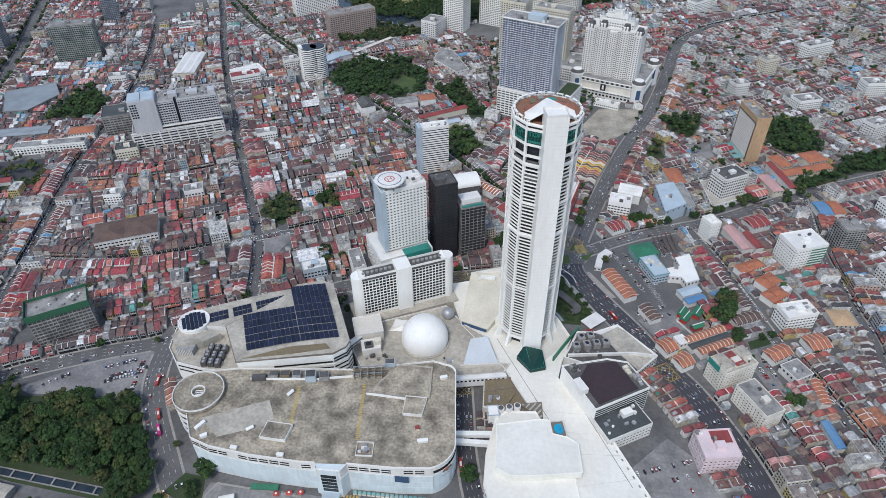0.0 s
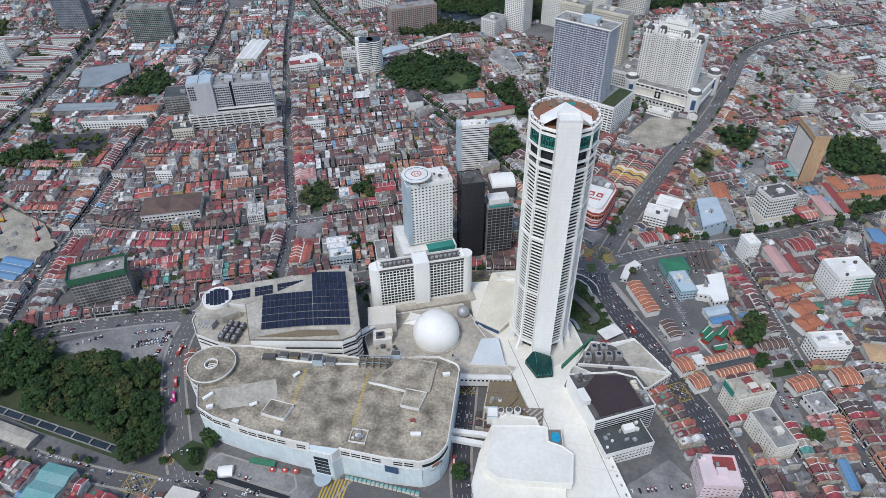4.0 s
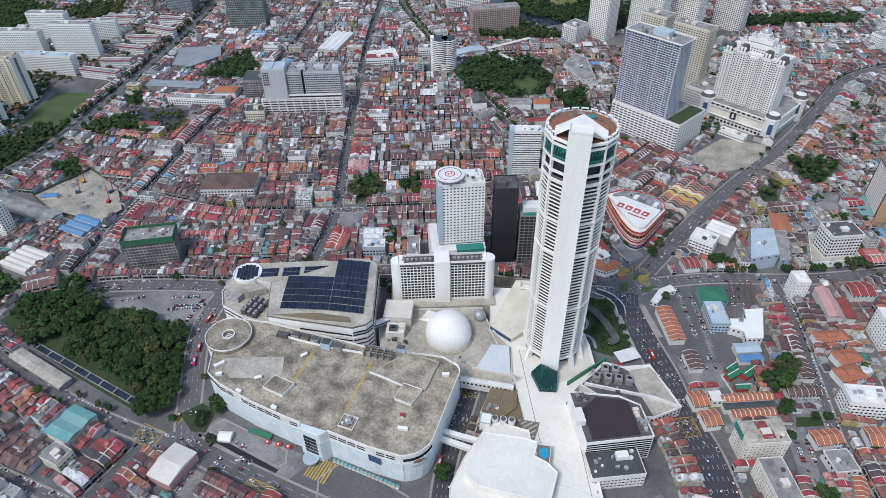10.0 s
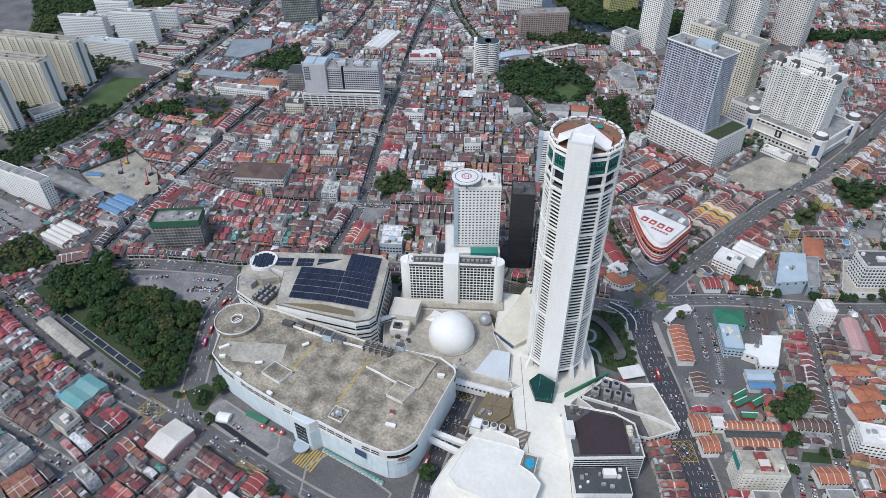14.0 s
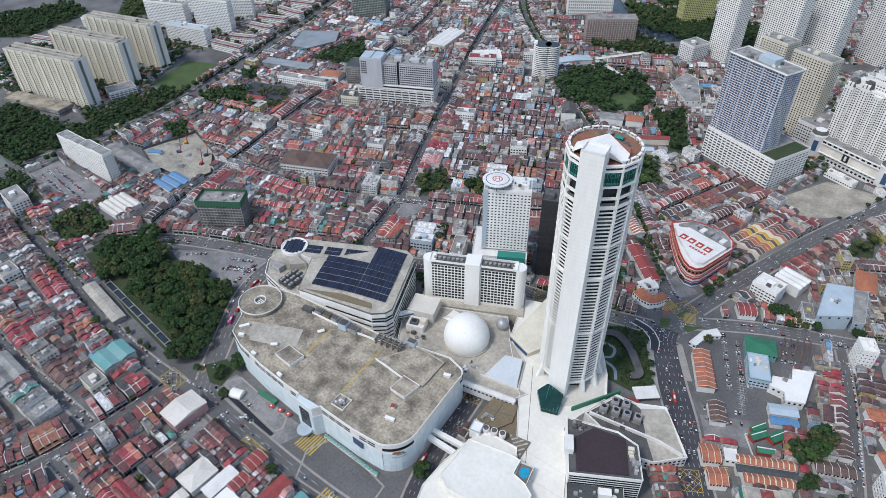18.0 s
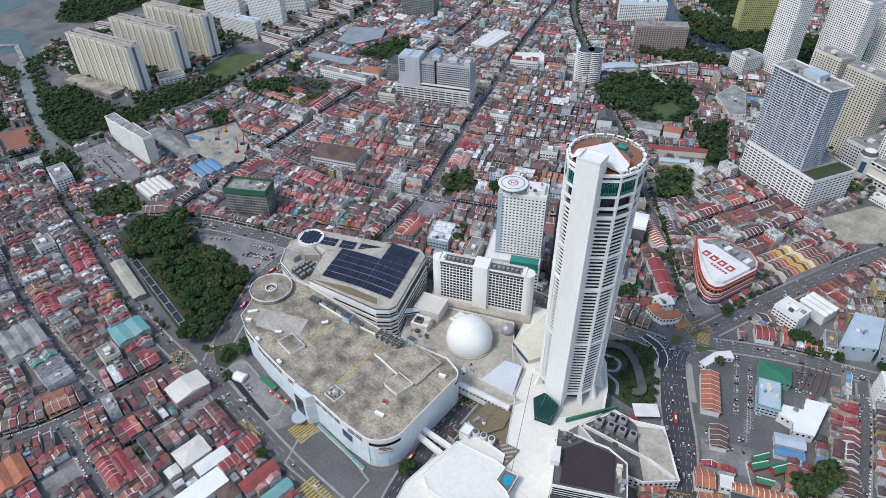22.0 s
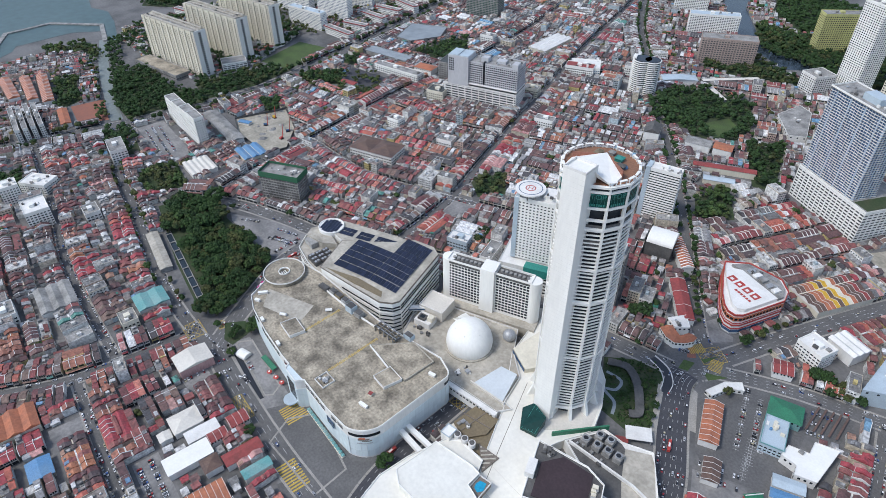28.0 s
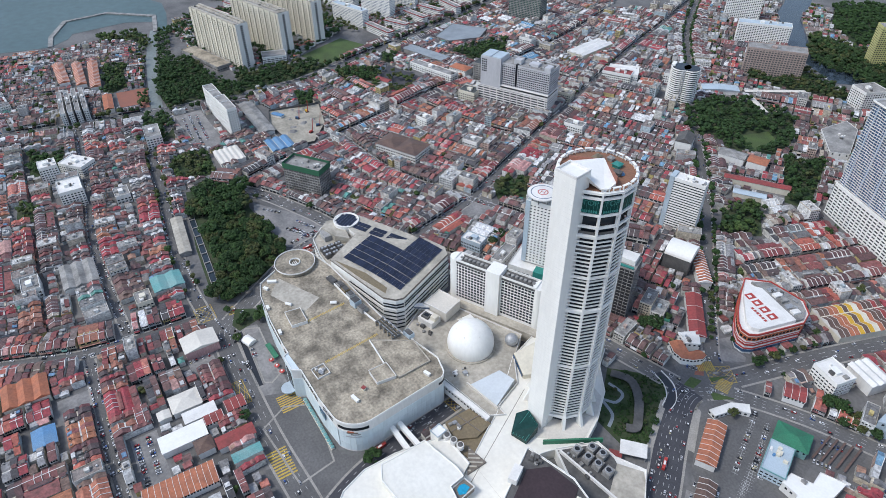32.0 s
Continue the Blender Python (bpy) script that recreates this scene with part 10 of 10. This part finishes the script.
bays(-368, 346, 28, 13, 1, 2.7, 5, 0.9)
bays(-366, 352, 28, 13, 1, 2.7, 5, 0.85)
bays(-376, 362, 28, 13, 1, 2.7, 5, 0.8)
bays(-424, 336, 40, 10, 1, 2.8, 5, 0.8)
bays(-338, 340, 100, 14, 1, 2.8, 5, 0.6)
bays(118, 596, -66, 26, 1, 2.9, 5, 0.35)
bays(132, 594, -66, 20, 1, 2.9, 5, 0.5)
bays(154, 560, -66, 8, 1, 2.9, 5, 0.4)
bays(176, 592, 25, 8, 3, 3.0, 12, 0.5)
bays(143, 482, 27, 11, 2, 3.0, 12, 0.6)
bays(238, 448, -72, 14, 2, 3.0, 9, 0.5)
bays(252, 815, 75, 14, 2, 3.0, 12, 0.6)
bays(47, 584, 30, 5, 1, 2.8, 5, 0.8)
bays(118, 280, 20, 18, 3, 3.2, 12.0, 0.25)
bays(-215, 232, 0, 14, 2, 3.2, 10.0, 0.3)
bays(-745, 316, -4, 34, 3, 3.1, 10.0, 0.7)
bays(-212, 186, 90, 7, 3, 3.0, 6.0, 0.7)
bays(-145, 122, 0, 16, 2, 3.1, 10.0, 0.7)
g = Geo()
for x, y, a, n in ((118, 596, -66, 26), (132, 594, -66, 20), (143, 570, -66, 18), (150, 548, -66, 12), (157, 530, -66, 9)):
    g.at(x, y, 0, a)
    for i in range(n):
        g.box(2.9 * i + 1.4, -2.6, 0.05, 2.9 * i + 1.55, 2.6, 0.08)
    g.box(0, -0.08, 0.05, 2.9 * n, 0.08, 0.08)
plate("road_marking", g, M_LINE, "worn white bay lines in the car park", "road marking", "stuff")
for o in list(car.children_recursive) + [car]:
    bpy.data.objects.remove(o)
plate("distant_cars", far_cars, [M_CARS, M_GLASS], "many small cars in far streets", "cars", "stuff")
for x, y, a, m, lab in ((-318, 352, 100, M_RED, "red double-length city bus on the road"), (-300, 316, 120, M_RED, "red city bus on the road"), (-292, 300, 125, M_MAGENTA, "magenta city bus on the road"), (-28, 296, 100, M_RED, "red city bus in the side street"), (-32, 384, 80, M_RED, "red van in the side street"), (112, 486, 120, M_RED, "red and white bus on the avenue")):
    bus = thing("bus", x, y, 0.08, a, lab, "bus")
    g = Geo()
    g.box(-5.8, -1.25, 0.4, 5.8, 1.25, 3.1)
    part("body", g, m, bus)
    g = Geo()
    g.box(-5.5, -1.28, 1.5, 5.4, 1.28, 2.5)
    part("window_strip", g, M_GLASS, bus)
    g = Geo()
    g.box(-2, -0.8, 3.1, 2, 0.8, 3.35)
    part("roof_unit", g, M_WHITE2, bus)
    for wx in (-3.6, 3.8):
        for wy in (-1.1, 1.1):
            piece("wheel", wheel_me, bus, wx, wy, 0.4)
# the canal beside the park
cn = thing("canal", 0, 0, 0, 0, "concrete-walled canal with cross beams", "canal")
g = Geo()
g.wall([(-455, 252), (-312, 240)], 0.08, 0.14, 6, closed=False)
part("water", g, M_RIVER, cn)
for off_ in (-3.4, 3.4):
    g = Geo()
    g.wall([(-455, 252 + off_), (-312, 240 + off_)], 0, 1.2, 0.7, closed=False)
    part("wall", g, M_CONC, cn)
for i in range(8):
    g = Geo()
    g.wall([(-450 + 19 * i, 248 - 1.6 * i), (-450 + 19 * i, 255.2 - 1.6 * i)], 0.6, 1.3, 1.4, closed=False)
    part("beam", g, M_CONC, cn)

yt = thing("white_tent", -208, 243, 0, 20, "small white arched tent in the yard", "tent")
g = Geo()
n = 8
g.add([(xx, 5 * math.cos(math.pi * i / n), 2.2 + 2.6 * math.sin(math.pi * i / n)) for xx in (-6, 6) for i in range(n + 1)], [(i, n + 1 + i, n + 2 + i, i + 1) for i in range(n)] + [tuple(range(n + 1))[::-1], tuple(range(n + 1, 2 * n + 2))])
part("membrane", g, M_WHITE, yt)
g = Geo()
g.box(-5.8, -4.8, 0, 5.8, 4.8, 2.2)
part("wall", g, M_WHITE2, yt)
gh = thing("green_hoarding", 0, 0, 0, 0, "bright green sheet canopy beside the mall", "canopy")
g = Geo()
g.wall([(-193, 257), (-171, 258.5)], 2.2, 3.0, 5, closed=False)
part("sheet", g, M_GREENROOF, gh)
for x in (-190, -182, -174):
    g = Geo()
    g.box(x - 0.15, 256, 0, x + 0.15, 256.3, 2.2)
    part("post", g, M_CONC, gh)
for x, y in ((-171, 253), (-161, 255), (-152, 256.5)):
    um = thing("parasol", x, y, 0, 0, "red and white parasol before the mall", "parasol", "red parasols")
    g = Geo()
    g.cyl(0, 0, 2.6, 3.8, 2.6, 12, 0, 0.1)
    part("canopy", g, M_RED, um)
    g = Geo()
    g.cyl(0, 0, 3.55, 3.85, 0.9, 10, 0, 0.05)
    part("top_patch", g, M_WHITE, um)
    g = Geo()
    g.cyl(0, 0, 0, 2.7, 0.06, 6)
    part("pole", g, M_METAL, um)
dc = thing("drain_channel", 0, 0, 0, 0, "open dark drain channel beside the road", "drain")
g = Geo()
g.wall([(-226, 239), (-148, 233.5)], 0.06, 0.12, 5, closed=False)
part("water", g, M_BLACK, dc)
for o_ in (-3, 3):
    g = Geo()
    g.wall([(-226, 239 + o_), (-148, 233.5 + o_)], 0, 1.0, 0.6, closed=False)
    part("wall", g, M_PAVE, dc)
